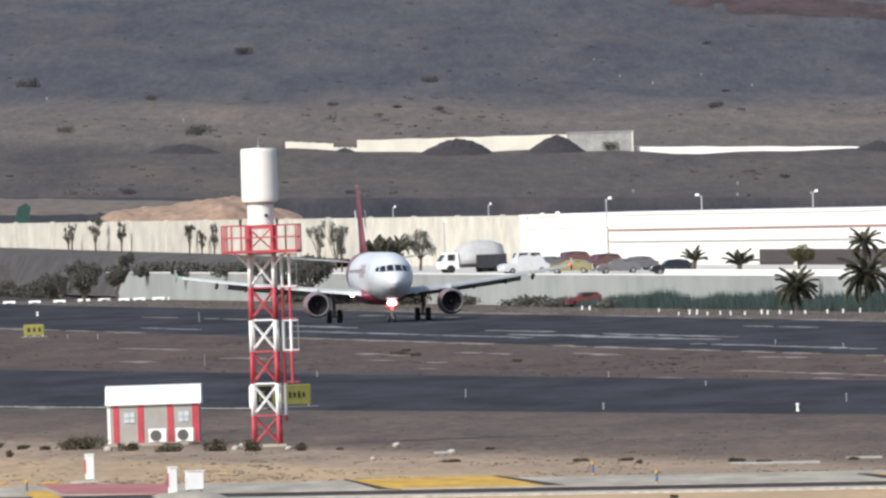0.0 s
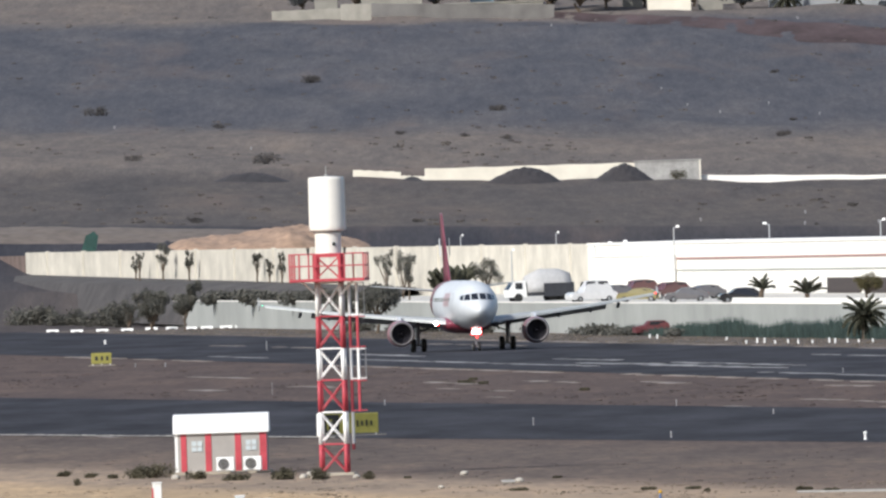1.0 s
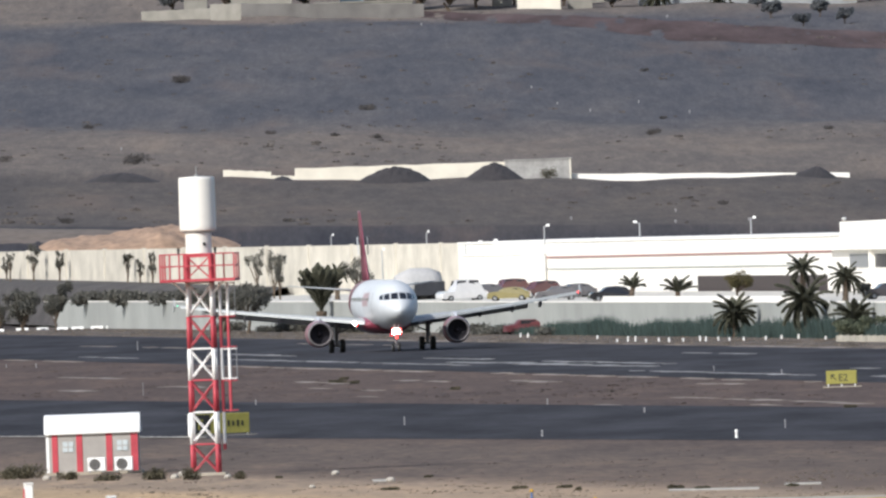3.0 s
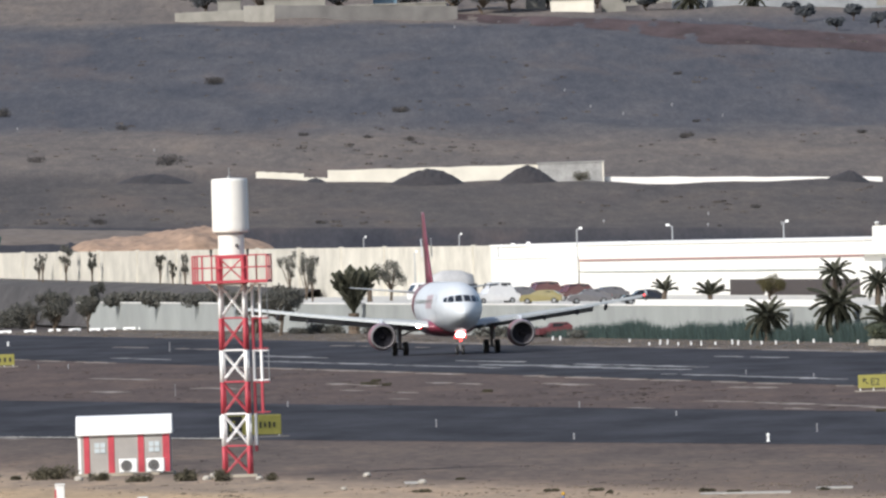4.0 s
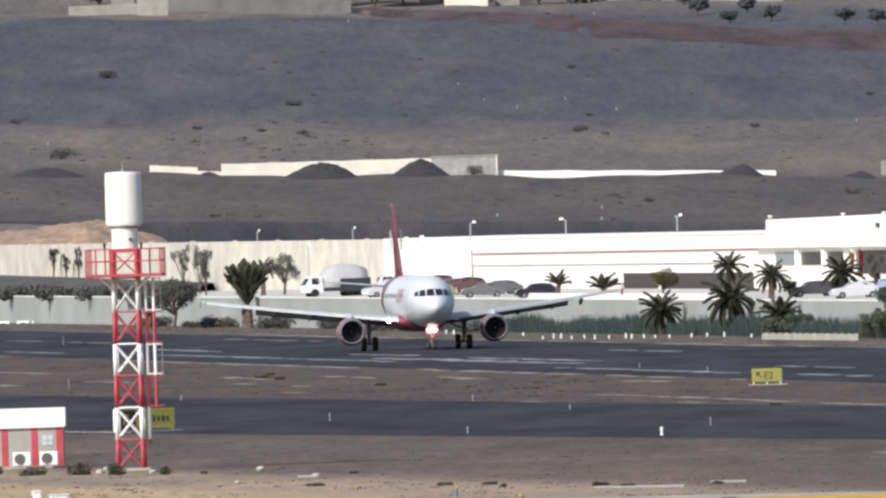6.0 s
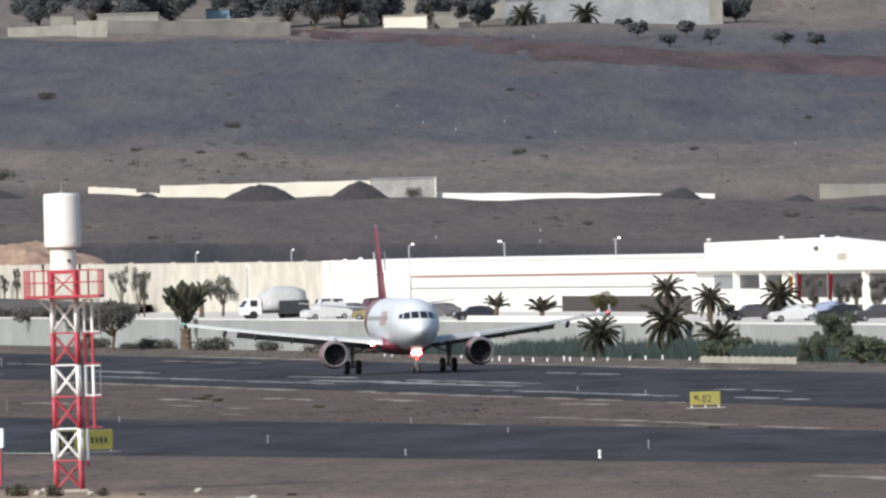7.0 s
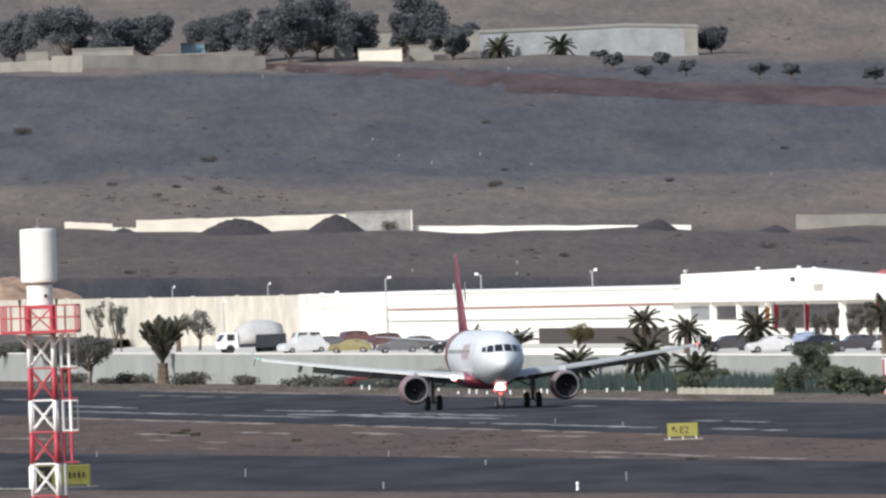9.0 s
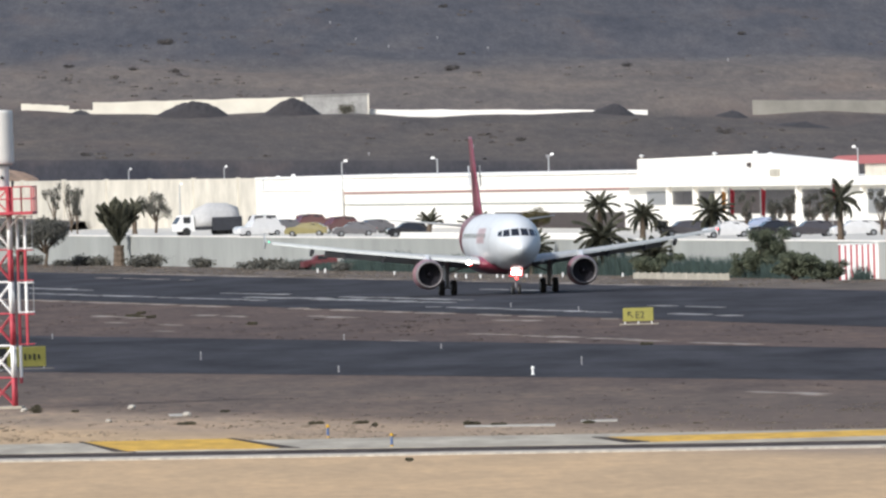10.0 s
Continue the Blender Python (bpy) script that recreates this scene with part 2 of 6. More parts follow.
RUST_SOIL = surface("red_soil", (0.11, 0.08, 0.079), 0.95, vary=0.42, scale=0.12, fine=1.2, spec=0.05, stretch=(1, 0.1, 1))
SCRUB_BROWN = foliage("brown_scrub", (0.118, 0.106, 0.1))
OLIVE_LEAF = foliage("olive_leaf", (0.13, 0.115, 0.06))
DRY_GRASS = foliage("dry_verge_growth", (0.118, 0.098, 0.087), 0.4)
PALE_GRASS = foliage("pale_dry_grass", (0.3, 0.25, 0.19), 0.35)


# ---- mesh tools ----
def finish(name, bm, mat, smooth=False):
    bmesh.ops.recalc_face_normals(bm, faces=bm.faces)
    me = bpy.data.meshes.new(name)
    bm.to_mesh(me)
    bm.free()
    for mm in (mat if isinstance(mat, (list, tuple)) else [mat]):
        me.materials.append(mm)
    if smooth:
        for poly in me.polygons:
            poly.use_smooth = True
    return me


def part(name, bm, mat, parent, label="", smooth=False):
    ob = new(name, finish(name, bm, mat, smooth))
    ob.parent = parent
    return tagged(ob, label) if label else ob


def thing(name, label, category, m=None, group="", kind=""):
    ob = new(name)
    ob.empty_display_size = 0.5
    if m is not None:
        ob.matrix_world = m
    return tagged(ob, label, category, group, kind)


def solid(name, bm, mat, label, category, m=None, group="", kind="", smooth=False):
    ob = new(name, finish(name, bm, mat, smooth))
    if m is not None:
        ob.matrix_world = m
    return tagged(ob, label, category, group, kind)


def box(bm, x0, x1, y0, y1, z0, z1, bevel=0.0):
    c = [bm.verts.new((x, y, z)) for z in (z0, z1) for y in (y0, y1) for x in (x0, x1)]
    fs = [bm.faces.new([c[i] for i in q]) for q in ((0, 1, 3, 2), (4, 5, 7, 6), (0, 1, 5, 4), (2, 3, 7, 6), (0, 2, 6, 4), (1, 3, 7, 5))]
    if bevel:
        bmesh.ops.bevel(bm, geom=list({e for f in fs for e in f.edges}), offset=bevel, segments=1, affect="EDGES")
    return bm


def tube(bm, a, b, r0, r1=None, seg=8, caps=True):
    a, b = Vector(a), Vector(b)
    r1 = r0 if r1 is None else r1
    q = (b - a).to_track_quat("Z", "Y")
    rings = []
    for p, r in ((a, r0), (b, r1)):
        rings.append([bm.verts.new(p + q @ Vector((r * math.cos(k * math.tau / seg), r * math.sin(k * math.tau / seg), 0))) for k in range(seg)])
    for k in range(seg):
        bm.faces.new((rings[0][k], rings[0][(k + 1) % seg], rings[1][(k + 1) % seg], rings[1][k]))
    if caps:
        bm.faces.new(rings[0])
        bm.faces.new(rings[1])
    return bm


def loft(bm, rings, closed=True, caps=True):
    vs = [[bm.verts.new(p) for p in r] for r in rings]
    n = len(vs[0])
    for a, b in zip(vs, vs[1:]):
        for k in range(n if closed else n - 1):
            bm.faces.new((a[k], a[(k + 1) % n], b[(k + 1) % n], b[k]))
    if caps:
        bm.faces.new(vs[0])
        bm.faces.new(vs[-1])
    return bm


def turned(bm, profile, axis="Z", seg=24, at=(0, 0, 0), ring=False):
    """A body of revolution from (radius, height) pairs; ring: a hollow one, whose profile is a closed loop."""
    rings = []
    for r, h in (list(profile) + [profile[0]] if ring else profile):
        turn = []
        for k in range(seg):
            c, s = r * math.cos(k * math.tau / seg), r * math.sin(k * math.tau / seg)
            p = (c, s, h) if axis == "Z" else ((c, h, s) if axis == "Y" else (h, c, s))
            turn.append(Vector(p) + Vector(at))
        rings.append(turn)
    loft(bm, rings, caps=not ring)
    if ring:
        bmesh.ops.remove_doubles(bm, verts=bm.verts, dist=1e-5)
    return bm


B = bmesh.new

# ---- the land: one sheet from under the camera to behind the ridge ----
SLANT = 0.10334  # the runway and all built beside it run aslant: x falls by this for each metre of y
SHELF = [(0.0, 0.0), (262.35, 0.0), (262.75, 2.9), (275.0, 3.05), (286.0, 3.2), (292.0, 3.3), (2000.0, 3.3)]
HILL = [(0, 0), (2840, 0), (2920, 0.0), (3000, 0.6), (3050, 1.9), (3085, 4.6), (3110, 6.8), (3160, 7.4), (3450, 13.0), (3475, 14.2), (3850, 21.9), (4330, 39.7), (4480, 43.4), (4900, 59.4), (4980, 66), (5300, 70.0), (7000, 60.0), (12000, 0.0)]


def land_z(x, y):
    """The height of the ground: flat airfield, a shelf behind the retaining wall, then the hill."""
    c = x + SLANT * y + max(0.0, min(400.0, (y - 2950.0) * 0.3))
    z = float(np.interp(c, [p[0] for p in SHELF], [p[1] for p in SHELF]))
    if y > 5200 or abs(x) > 700:
        z *= 0.3
    z += float(np.interp(y, [p[0] for p in HILL], [p[1] for p in HILL]))
    k = float(np.interp(y, [2900, 3100, 3450, 4480, 5000], [0, 1, 1, 0.3, 0.3]))
    z -= 0.03 * k * max(-150.0, min(200.0, x))
    r = float(np.interp(y, [3150, 3400], [0, 1]))
    z += r * (0.5 * math.sin(x * 0.05 + y * 0.011) * math.sin(y * 0.017 + 1.3) + 0.22 * math.sin(x * 0.17 + 2.0 + y * 0.03) + 0.14 * math.sin(x * 0.41 - y * 0.05))
    return z


def build_land():
    # columns run aslant with the runway, so that the shelf's edge is a clean line
    cs = sorted({-6000, -3000, -1500, -800, -400, -200, -100, *range(-40, 760, 4), 262.35, 262.75, 286.0, 850, 1000, 1300, 2000, 3500, 6500})
    ys = sorted({-3000, -1000, 0, 400, 700, *range(800, 1900, 50), *range(1900, 3100, 10), *range(3100, 4960, 12), 4960, 5100, 5300, 6000, 7000, 9000, 12000})
    verts = [(c - SLANT * y, y, land_z(c - SLANT * y, y)) for y in ys for c in cs]
    xs = cs
    n = len(xs)
    faces = [(j * n + i, j * n + i + 1, (j + 1) * n + i + 1, (j + 1) * n + i) for j in range(len(ys) - 1) for i in range(n - 1)]
    me = bpy.data.meshes.new("ground")
    me.from_pydata(verts, [], faces)
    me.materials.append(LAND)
    for poly in me.polygons:
        poly.use_smooth = True
    return tagged(new("ground", me), "bare volcanic land, sandy flats rising to a dark ash hillside with painted haze", "ground", kind="structure")


build_land()


def strip(name, near, far, mat, label, category, z=0.03):
    """A paved band between a near and a far edge, each a line through two points."""
    bm = B()
    (ax, ay), (bx, by) = near
    (cx, cy), (dx, dy) = far

    def on(a, b, t):
        return (a[0] + (b[0] - a[0]) * t, a[1] + (b[1] - a[1]) * t)

    n0, n1, f0, f1 = on((ax, ay), (bx, by), -1.2), on((ax, ay), (bx, by), 2.2), on((cx, cy), (dx, dy), -1.2), on((cx, cy), (dx, dy), 2.2)
    top = [bm.verts.new((*p, z)) for p in (n0, n1, f1, f0)]
    low = [bm.verts.new((*p, z - 0.2)) for p in (n0, n1, f1, f0)]
    bm.faces.new(top)
    for k in range(4):
        bm.faces.new((top[k], top[(k + 1) % 4], low[(k + 1) % 4], low[k]))
    return solid(name, bm, mat, label, category, kind="structure")


strip("runway", ((201.0 - SLANT * 2600, 2600.0), (201.0 - SLANT * 1600, 1600.0)), ((244.0 - SLANT * 2600, 2600.0), (244.0 - SLANT * 1600, 1600.0)), ASPHALT, "dark asphalt runway with worn white edge marks", "runway")
VERGE_SOIL = surface("pale_verge_soil", (0.15, 0.128, 0.112), 0.95, vary=0.35, scale=0.3, fine=2.0, spec=0.05, stretch=(1, 0.1, 1))
strip("verge", ((244.3 - SLANT * 2600, 2600.0), (244.3 - SLANT * 1600, 1600.0)), ((260.5 - SLANT * 2600, 2600.0), (260.5 - SLANT * 1600, 1600.0)), VERGE_SOIL, "pale dusty verge beyond the runway", "verge", 0.02)
strip("taxiway", ((-18.22, 1439.69), (27.63, 1243.04)), ((-21.81, 1730.25), (31.80, 1427.76)), ASPHALT, "dark asphalt taxiway between brown gravel verges", "taxiway")
strip("service_road", ((-9.98, 1027.74), (16.30, 999.85)), ((-10.29, 1061.01), (16.89, 1035.14)), CONCRETE, "pale worn concrete road with yellow marks", "road")
TARRED = surface("tarred_gravel", (0.075, 0.062, 0.058), 0.95, vary=0.45, scale=0.6, fine=3.0, spec=0.05, stretch=(1, 0.15, 1))
strip("drain", ((-9.81, 1009.13), (16.00, 982.23)), ((-9.97, 1027.17), (16.29, 999.31)), TARRED, "dark tarred drain beside the concrete road", "drain", 0.02)
strip("kerb", ((-9.75, 1002.78), (15.92, 977.06)), ((-9.80, 1008.77), (16.00, 981.88)), STONE, "pale worn kerb line", "kerb", 0.08)


# ---- the airliner; its origin is the foot of the nose wheel, its nose points to -y ----
PLANE_WHITE = surface("white_aircraft_paint", (0.57, 0.6, 0.625), 0.5, vary=0.09, scale=0.6)
PLANE_RED = surface("red_aircraft_paint", (0.2, 0.035, 0.06), 0.4, vary=0.12, scale=0.5, coat=0.3)
PLANE_TITLE = surface("faded_red_lettering", (0.5, 0.37, 0.39), 0.4, vary=0.1)
WING_GREY = surface("grey_wing_skin", (0.4, 0.42, 0.43), 0.5, vary=0.14, scale=0.4)
LIP_METAL = surface("bare_metal_lip", (0.2, 0.185, 0.19), 0.5, 0.2, vary=0.12)
FAN_DARK = surface("dark_fan", (0.022, 0.02, 0.028), 0.7, 0.0, vary=0.2)
LAMP_GLOW = glow("landing_lamp_glow", (1.0, 0.9, 0.82), 30.0)
# for the beacon and port lamp, and for discs that imitate a red halo
RED_GLOW = glow("red_lamp_halo_glow", (1.0, 0.06, 0.05), 5.0)
GREEN_GLOW = glow("green_lamp_glow", (0.1, 0.9, 0.5), 0.6)

PLANE_SIZE = 1.035  # of the drawing below
# station from the nose, half width, half height, height of the axis
FUSELAGE = [(0.0, 0.03, 0.03, 3.42), (0.12, 0.32, 0.30, 3.43), (0.4, 0.62, 0.58, 3.46), (0.9, 0.96, 0.9, 3.53), (1.6, 1.28, 1.22, 3.62), (2.4, 1.53, 1.56, 3.74),
            (3.4, 1.74, 1.83, 3.83), (4.8, 1.9, 2.0, 3.88), (6.5, 1.975, 2.07, 3.9), (12.0, 1.975, 2.07, 3.9), (18.0, 1.975, 2.07, 3.9), (24.0, 1.975, 2.07, 3.9), (27.5, 1.82, 1.86, 4.08),
            (31.0, 1.4, 1.4, 4.45), (34.5, 0.82, 0.85, 4.85), (36.6, 0.4, 0.45, 5.1), (37.5, 0.2, 0.22, 5.2)]


def hull(s, ang, out=0.0):
    """A point of the fuselage's skin: station from the nose, angle from the top towards the left wing."""
    st = [f[0] for f in FUSELAGE]
    w, h, z = (float(np.interp(s, st, [f[i] for f in FUSELAGE])) for i in (1, 2, 3))
    return Vector(((w + out) * math.sin(ang), s - 5.07, z + (h + out) * math.cos(ang)))


def hull_patch(s0, s1, a0, a1, out=0.012, n=6, slant=0.0, deep=0.0):
    bm = B()
    rows = []
    for i in range(n + 1):
        f = i / n
        rows.append([bm.verts.new(hull(s0 + (s1 - s0) * g / n + slant * f, radians(a0 + (a1 - a0) * f), out)) for g in range(n + 1)])
    for i in range(n):
        for g in range(n):
            bm.faces.new((rows[i][g], rows[i][g + 1], rows[i + 1][g + 1], rows[i + 1][g]))
    return bm


def nose_point(x, z, out=0.02):
    """The skin of the nose where it is seen from ahead at (x, z)."""
    lo, hi = 0.0, 6.4
    st = [f[0] for f in FUSELAGE]
    for _ in range(40):
        s = (lo + hi) / 2
        w, h, c = (float(np.interp(s, st, [f[i] for f in FUSELAGE])) for i in (1, 2, 3))
        inside = (x / w) ** 2 + ((z - c) / h) ** 2 < 1
        lo, hi = (lo, s) if inside else (s, hi)
    return Vector((x, hi - 5.07 - out, z + out * 0.6))


def front_pane(corners, side):
    (ax, az), (bx, bz), (cx, cz), (dx, dz) = corners
    bm = B()
    n = 5
    rows = []
    for i in range(n + 1):
        f = i / n
        rows.append([bm.verts.new(nose_point(side * ((ax + (bx - ax) * g / n) * (1 - f) + (dx + (cx - dx) * g / n) * f), (az + (bz - az) * g / n) * (1 - f) + (dz + (cz - dz) * g / n) * f)) for g in range(n + 1)])
    for i in range(n):
        for g in range(n):
            bm.faces.new((rows[i][g], rows[i][g + 1], rows[i + 1][g + 1], rows[i + 1][g]))
    return bm


def aerofoil(chord, thick, le, x, z, camber=0.02):
    """A closed wing section at span x: leading edge at station le, height z."""
    up, low = [], []
    for f in (0.0, 0.02, 0.08, 0.2, 0.4, 0.65, 0.85, 1.0):
        t = thick * chord * 2.6 * (0.2969 * math.sqrt(f) - 0.126 * f - 0.3516 * f * f + 0.2843 * f ** 3 - 0.1015 * f ** 4) / 1.3
        c = camber * chord * math.sin(math.pi * f)
        up.append((x, le - 5.07 + f * chord, z + c + t * 1.3))
        low.append((x, le - 5.07 + f * chord, z + c - t))
    return up + low[-2:0:-1]


def wing_line(y):
    """Leading edge, chord and height of the wing at span y."""
    le = 11.6 + y * 0.51
    chord = float(np.interp(y, [1.8, 6.4, 17.0], [6.6, 3.85, 1.55]))
    return le, chord, float(np.interp(y, [0.0, 1.8, 6.4, 12.0, 17.0], [2.45, 2.5, 3.0, 3.65, 4.35]))


def build_airliner():
    plane = thing("airliner", "white twin-engined jet airliner with red fin, rolling on the runway", "aeroplane")
    bm = B()
    fine = []
    st = [f[0] for f in FUSELAGE]
    for s in [0.0, 0.04, 0.12, 0.25, 0.4, 0.65, 0.9, 1.25, 1.6, 2.0, 2.4, 2.9, 3.4, 4.1, 4.8, 5.6, 6.5, 9, 12, 15, 18, 21, 24, 25.8, 27.5, 29.2, 31.0, 32.8, 34.5, 35.6, 36.6, 37.2, 37.5]:
        fine.append([hull(s, k * math.tau / 40) for k in range(40)])
    body = part("fuselage", loft(bm, fine), PLANE_WHITE, plane, "white painted fuselage", smooth=True)
    part("belly_fairing", loft(B(), [[(w * math.sin(a), y, 2.35 + h * math.cos(a)) for a in [k * math.tau / 24 for k in range(24)]]
         for y, w, h in ((5.2, 0.9, 0.4), (6.4, 1.75, 0.72), (8.5, 2.1, 0.9), (14.5, 2.1, 0.9), (17.0, 1.5, 0.6), (18.2, 0.8, 0.3))]), PLANE_RED, plane, "red belly fairing", smooth=True)
    part("belly_paint", hull_patch(7.5, 30.0, 140, 220, 0.01, 14), PLANE_RED, body, "red painted lower fuselage", smooth=True)
    part("tail_paint", hull_patch(24.0, 36.5, -117, 117, 0.03, 26), PLANE_RED, body, "red painted tail cone", smooth=True)
    # cockpit panes, three to a side
    for side in (1, -1):
        for corners in (((0.06, 4.36), (0.66, 4.34), (0.6, 4.86), (0.06, 4.9)), ((0.74, 4.33), (1.22, 4.3), (1.1, 4.78), (0.7, 4.85)), ((1.28, 4.3), (1.52, 4.36), (1.42, 4.66), (1.18, 4.76))):
            part("cockpit_pane", front_pane(corners, side), DARK_GLASS, body, "dark cockpit window")
        part("forward_door", hull_patch(5.6, 6.42, side * 60, side * 113, 0.008, 5), GREY_LINE, body, "closed cabin door outline")
        part("forward_door_leaf", hull_patch(5.64, 6.38, side * 61, side * 112, 0.014, 5), PLANE_WHITE, body)
        for k in range(26):
            s = 7.6 + k * 0.62
            part("cabin_window", hull_patch(s, s + 0.23, side * 72, side * 81.5, 0.012, 2), DARK_GLASS, body)
        # lettering along the side, too far to read
        for k, (s, w) in enumerate(((8.4, 1.0), (9.6, 0.8), (10.6, 1.0), (11.8, 0.5), (12.5, 1.0))):
            part("title_bar", hull_patch(s, s + w, side * 60, side * 92, 0.016, 3), PLANE_TITLE, body, "reddish lettering bar on the fuselage side")
    # wings
    for side, lamp in ((1, RED_GLOW), (-1, GREEN_GLOW)):
        rings = []
        for y in (0.8, 1.8, 3.0, 4.6, 6.4, 8.5, 11.0, 13.5, 15.5, 16.7, 17.0):
            le, ch, z = wing_line(y)
            rings.append([(side * p[0], p[1], p[2]) for p in aerofoil(ch, 0.125 - 0.002 * y, le, y, z)])
        wing = part("wing", loft(B(), rings), WING_GREY, plane, "grey swept wing", smooth=True)
        bm = B()
        rings = []
        for y in (1.9, 4.6, 6.4, 11.0, 16.6):
            le, ch, z = wing_line(y)
            rings.append([(side * y, le - 5.07 + d * (0.6 + 0.4 * ch / 6), z + e * (0.6 + 0.4 * ch / 6)) for d, e in ((-0.34, -0.2), (-0.26, -0.02), (0.05, 0.15), (0.12, 0.06), (-0.16, -0.16))])
        part("slat", loft(bm, rings), SLAT_METAL, wing, "pale extended leading-edge slat")
        bm = B()
        rings = []
        for y in (2.0, 6.4, 12.6):
            le, ch, z = wing_line(y)
            rings.append([(side * y, le - 5.07 + ch * 0.95 + d, z + e) for d, e in ((-0.1, -0.02), (0.75, -0.5), (0.8, -0.6), (-0.1, -0.2))])
        part("flap", loft(bm, rings), SLAT_METAL, wing, "pale grey lowered flap")
        for y in (4.2, 8.4, 11.2, 13.6):
            le, ch, z = wing_line(y)
            bm = B()
            loft(bm, [[(side * y + r * math.cos(a), le - 5.07 + ch * f, z - 0.22 - dz + r * 1.35 * math.sin(a)) for a in [k * math.tau / 10 for k in range(10)]]
                      for f, r, dz in ((0.42, 0.03, 0.0), (0.55, 0.13, 0.06), (0.8, 0.17, 0.15), (1.05, 0.14, 0.3), (1.25, 0.03, 0.38))])
            part("flap_fairing", bm, FAIRING_GREY, wing, "grey flap track fairing", smooth=True)
        le, ch, z = wing_line(17.0)
        part("wing_fence", loft(B(), [[(side * (17.0 + o), le - 5.07 + a, z + b) for a, b in ((0.1, 0.0), (0.95, 0.6), (1.45, 0.62), (1.55, 0.0), (1.45, -0.5), (0.95, -0.48))] for o in (0.0, 0.06)]), WING_GREY, wing, "wingtip fence")
        part("navigation_lamp", turned(B(), [(0.02, 0), (0.07, 0.1), (0.07, 0.22), (0.02, 0.3)], "Y", 8, (side * 16.8, le - 5.2, z)), lamp, wing)
        # engine
        ex, ey, ez = side * 5.75, 6.0, 1.62
        nac = part("engine_nacelle", turned(B(), [(0.93, 0.1), (1.06, 0.45), (1.13, 1.1), (1.12, 2.0), (1.0, 2.9), (0.86, 3.4), (0.84, 3.4), (0.9, 2.0), (0.9, 0.9), (0.9, 0.1)], "Y", 32, (ex, ey, ez), True), NACELLE, plane, "reddish engine nacelle", smooth=True)
        part("inlet_lip", turned(B(), [(0.855, 0.2), (0.865, 0.08), (0.9, 0.0), (0.95, 0.02), (1.01, 0.14), (1.05, 0.3), (1.0, 0.32)], "Y", 32, (ex, ey, ez), True), LIP_METAL, nac, "pale metal inlet lip", smooth=True)
        part("inlet_duct", turned(B(), [(0.84, 0.2), (0.85, 0.7), (0.86, 1.1), (0.89, 1.1), (0.89, 0.2)], "Y", 32, (ex, ey, ez), True), DUCT, nac, "dark inlet duct", smooth=True)
        part("fan_disc", turned(B(), [(0.02, 1.0), (0.87, 1.0), (0.87, 1.08), (0.02, 1.08)], "Y", 32, (ex, ey, ez)), FAN_DARK, nac, "dark fan disc")
        part("spinner", turned(B(), [(0.01, 0.55), (0.09, 0.66), (0.2, 0.85), (0.27, 1.0)], "Y", 16, (ex, ey, ez)), FAN_DARK, nac, smooth=True)
        for k in range(18):
            a = k * math.tau / 18
            bm = B()
            loft(bm, [[(ex + r * math.cos(a + d), ey + 0.9 + dy, ez + r * math.sin(a + d)) for d, dy in ((-0.05, 0.0), (0.1, 0.1), (0.1, 0.12), (-0.05, 0.02))] for r in (0.25, 0.86)])
            part("fan_blade", bm, FAN_DARK, nac)
        part("exhaust_cone", turned(B(), [(0.62, 3.3), (0.5, 4.2), (0.25, 4.9), (0.03, 5.3)], "Y", 20, (ex, ey, ez)), STEEL, nac, smooth=True)
        le, ch, z = wing_line(5.75)
        part("pylon", loft(B(), [[(ex - w, y, a), (ex + w, y, a), (ex + w, y, b), (ex - w, y, b)] for y, w, a, b in ((6.9, 0.05, 2.65, 2.7), (8.2, 0.16, 2.6, 3.08), (10.6, 0.18, 2.3, 3.0), (12.5, 0.06, 2.5, 2.9))]), PLANE_WHITE, plane, "engine pylon")
        # tailplane
        rings = []
        for y in (0.3, 3.0, 6.22):
            rings.append([(side * p[0], p[1], p[2]) for p in aerofoil(4.3 - y * 0.46, 0.12, 31.2 + y * 0.62, y, 5.0 + y * 0.105, 0.0)])
        part("tailplane", loft(B(), rings), WING_GREY, plane, "grey horizontal tailplane", smooth=True)
        # main gear
        gx = side * 3.795
        leg = part("main_gear", tube(tube(tube(B(), (gx, 12.64, 0.55), (gx, 12.5, 2.6), 0.13, 0.16, 12), (gx, 12.55, 1.6), (side * 2.3, 12.3, 2.2), 0.07), (gx - 0.46, 12.64, 0.57), (gx + 0.46, 12.64, 0.57), 0.08), GEAR_GREY, plane, "grey main landing gear leg")
        part("gear_door", box(B(), gx + side * 0.2 - 0.02, gx + side * 0.2 + 0.02, 12.1, 13.2, 1.1, 2.55), PLANE_WHITE, leg)
        for o in (-0.46, 0.46):
            wheel_at = (gx + o, 12.64, 0.57)
            wh = part("main_wheel", turned(B(), [(0.3, -0.2), (0.5, -0.21), (0.56, -0.14), (0.57, 0.0), (0.56, 0.14), (0.5, 0.21), (0.3, 0.2)], "X", 24), RUBBER, plane, "black tyre", smooth=True)
            wh.location = wheel_at
            part("rim", turned(B(), [(0.06, -0.215), (0.29, -0.2), (0.29, 0.2), (0.06, 0.215)], "X", 16), STEEL, wh)
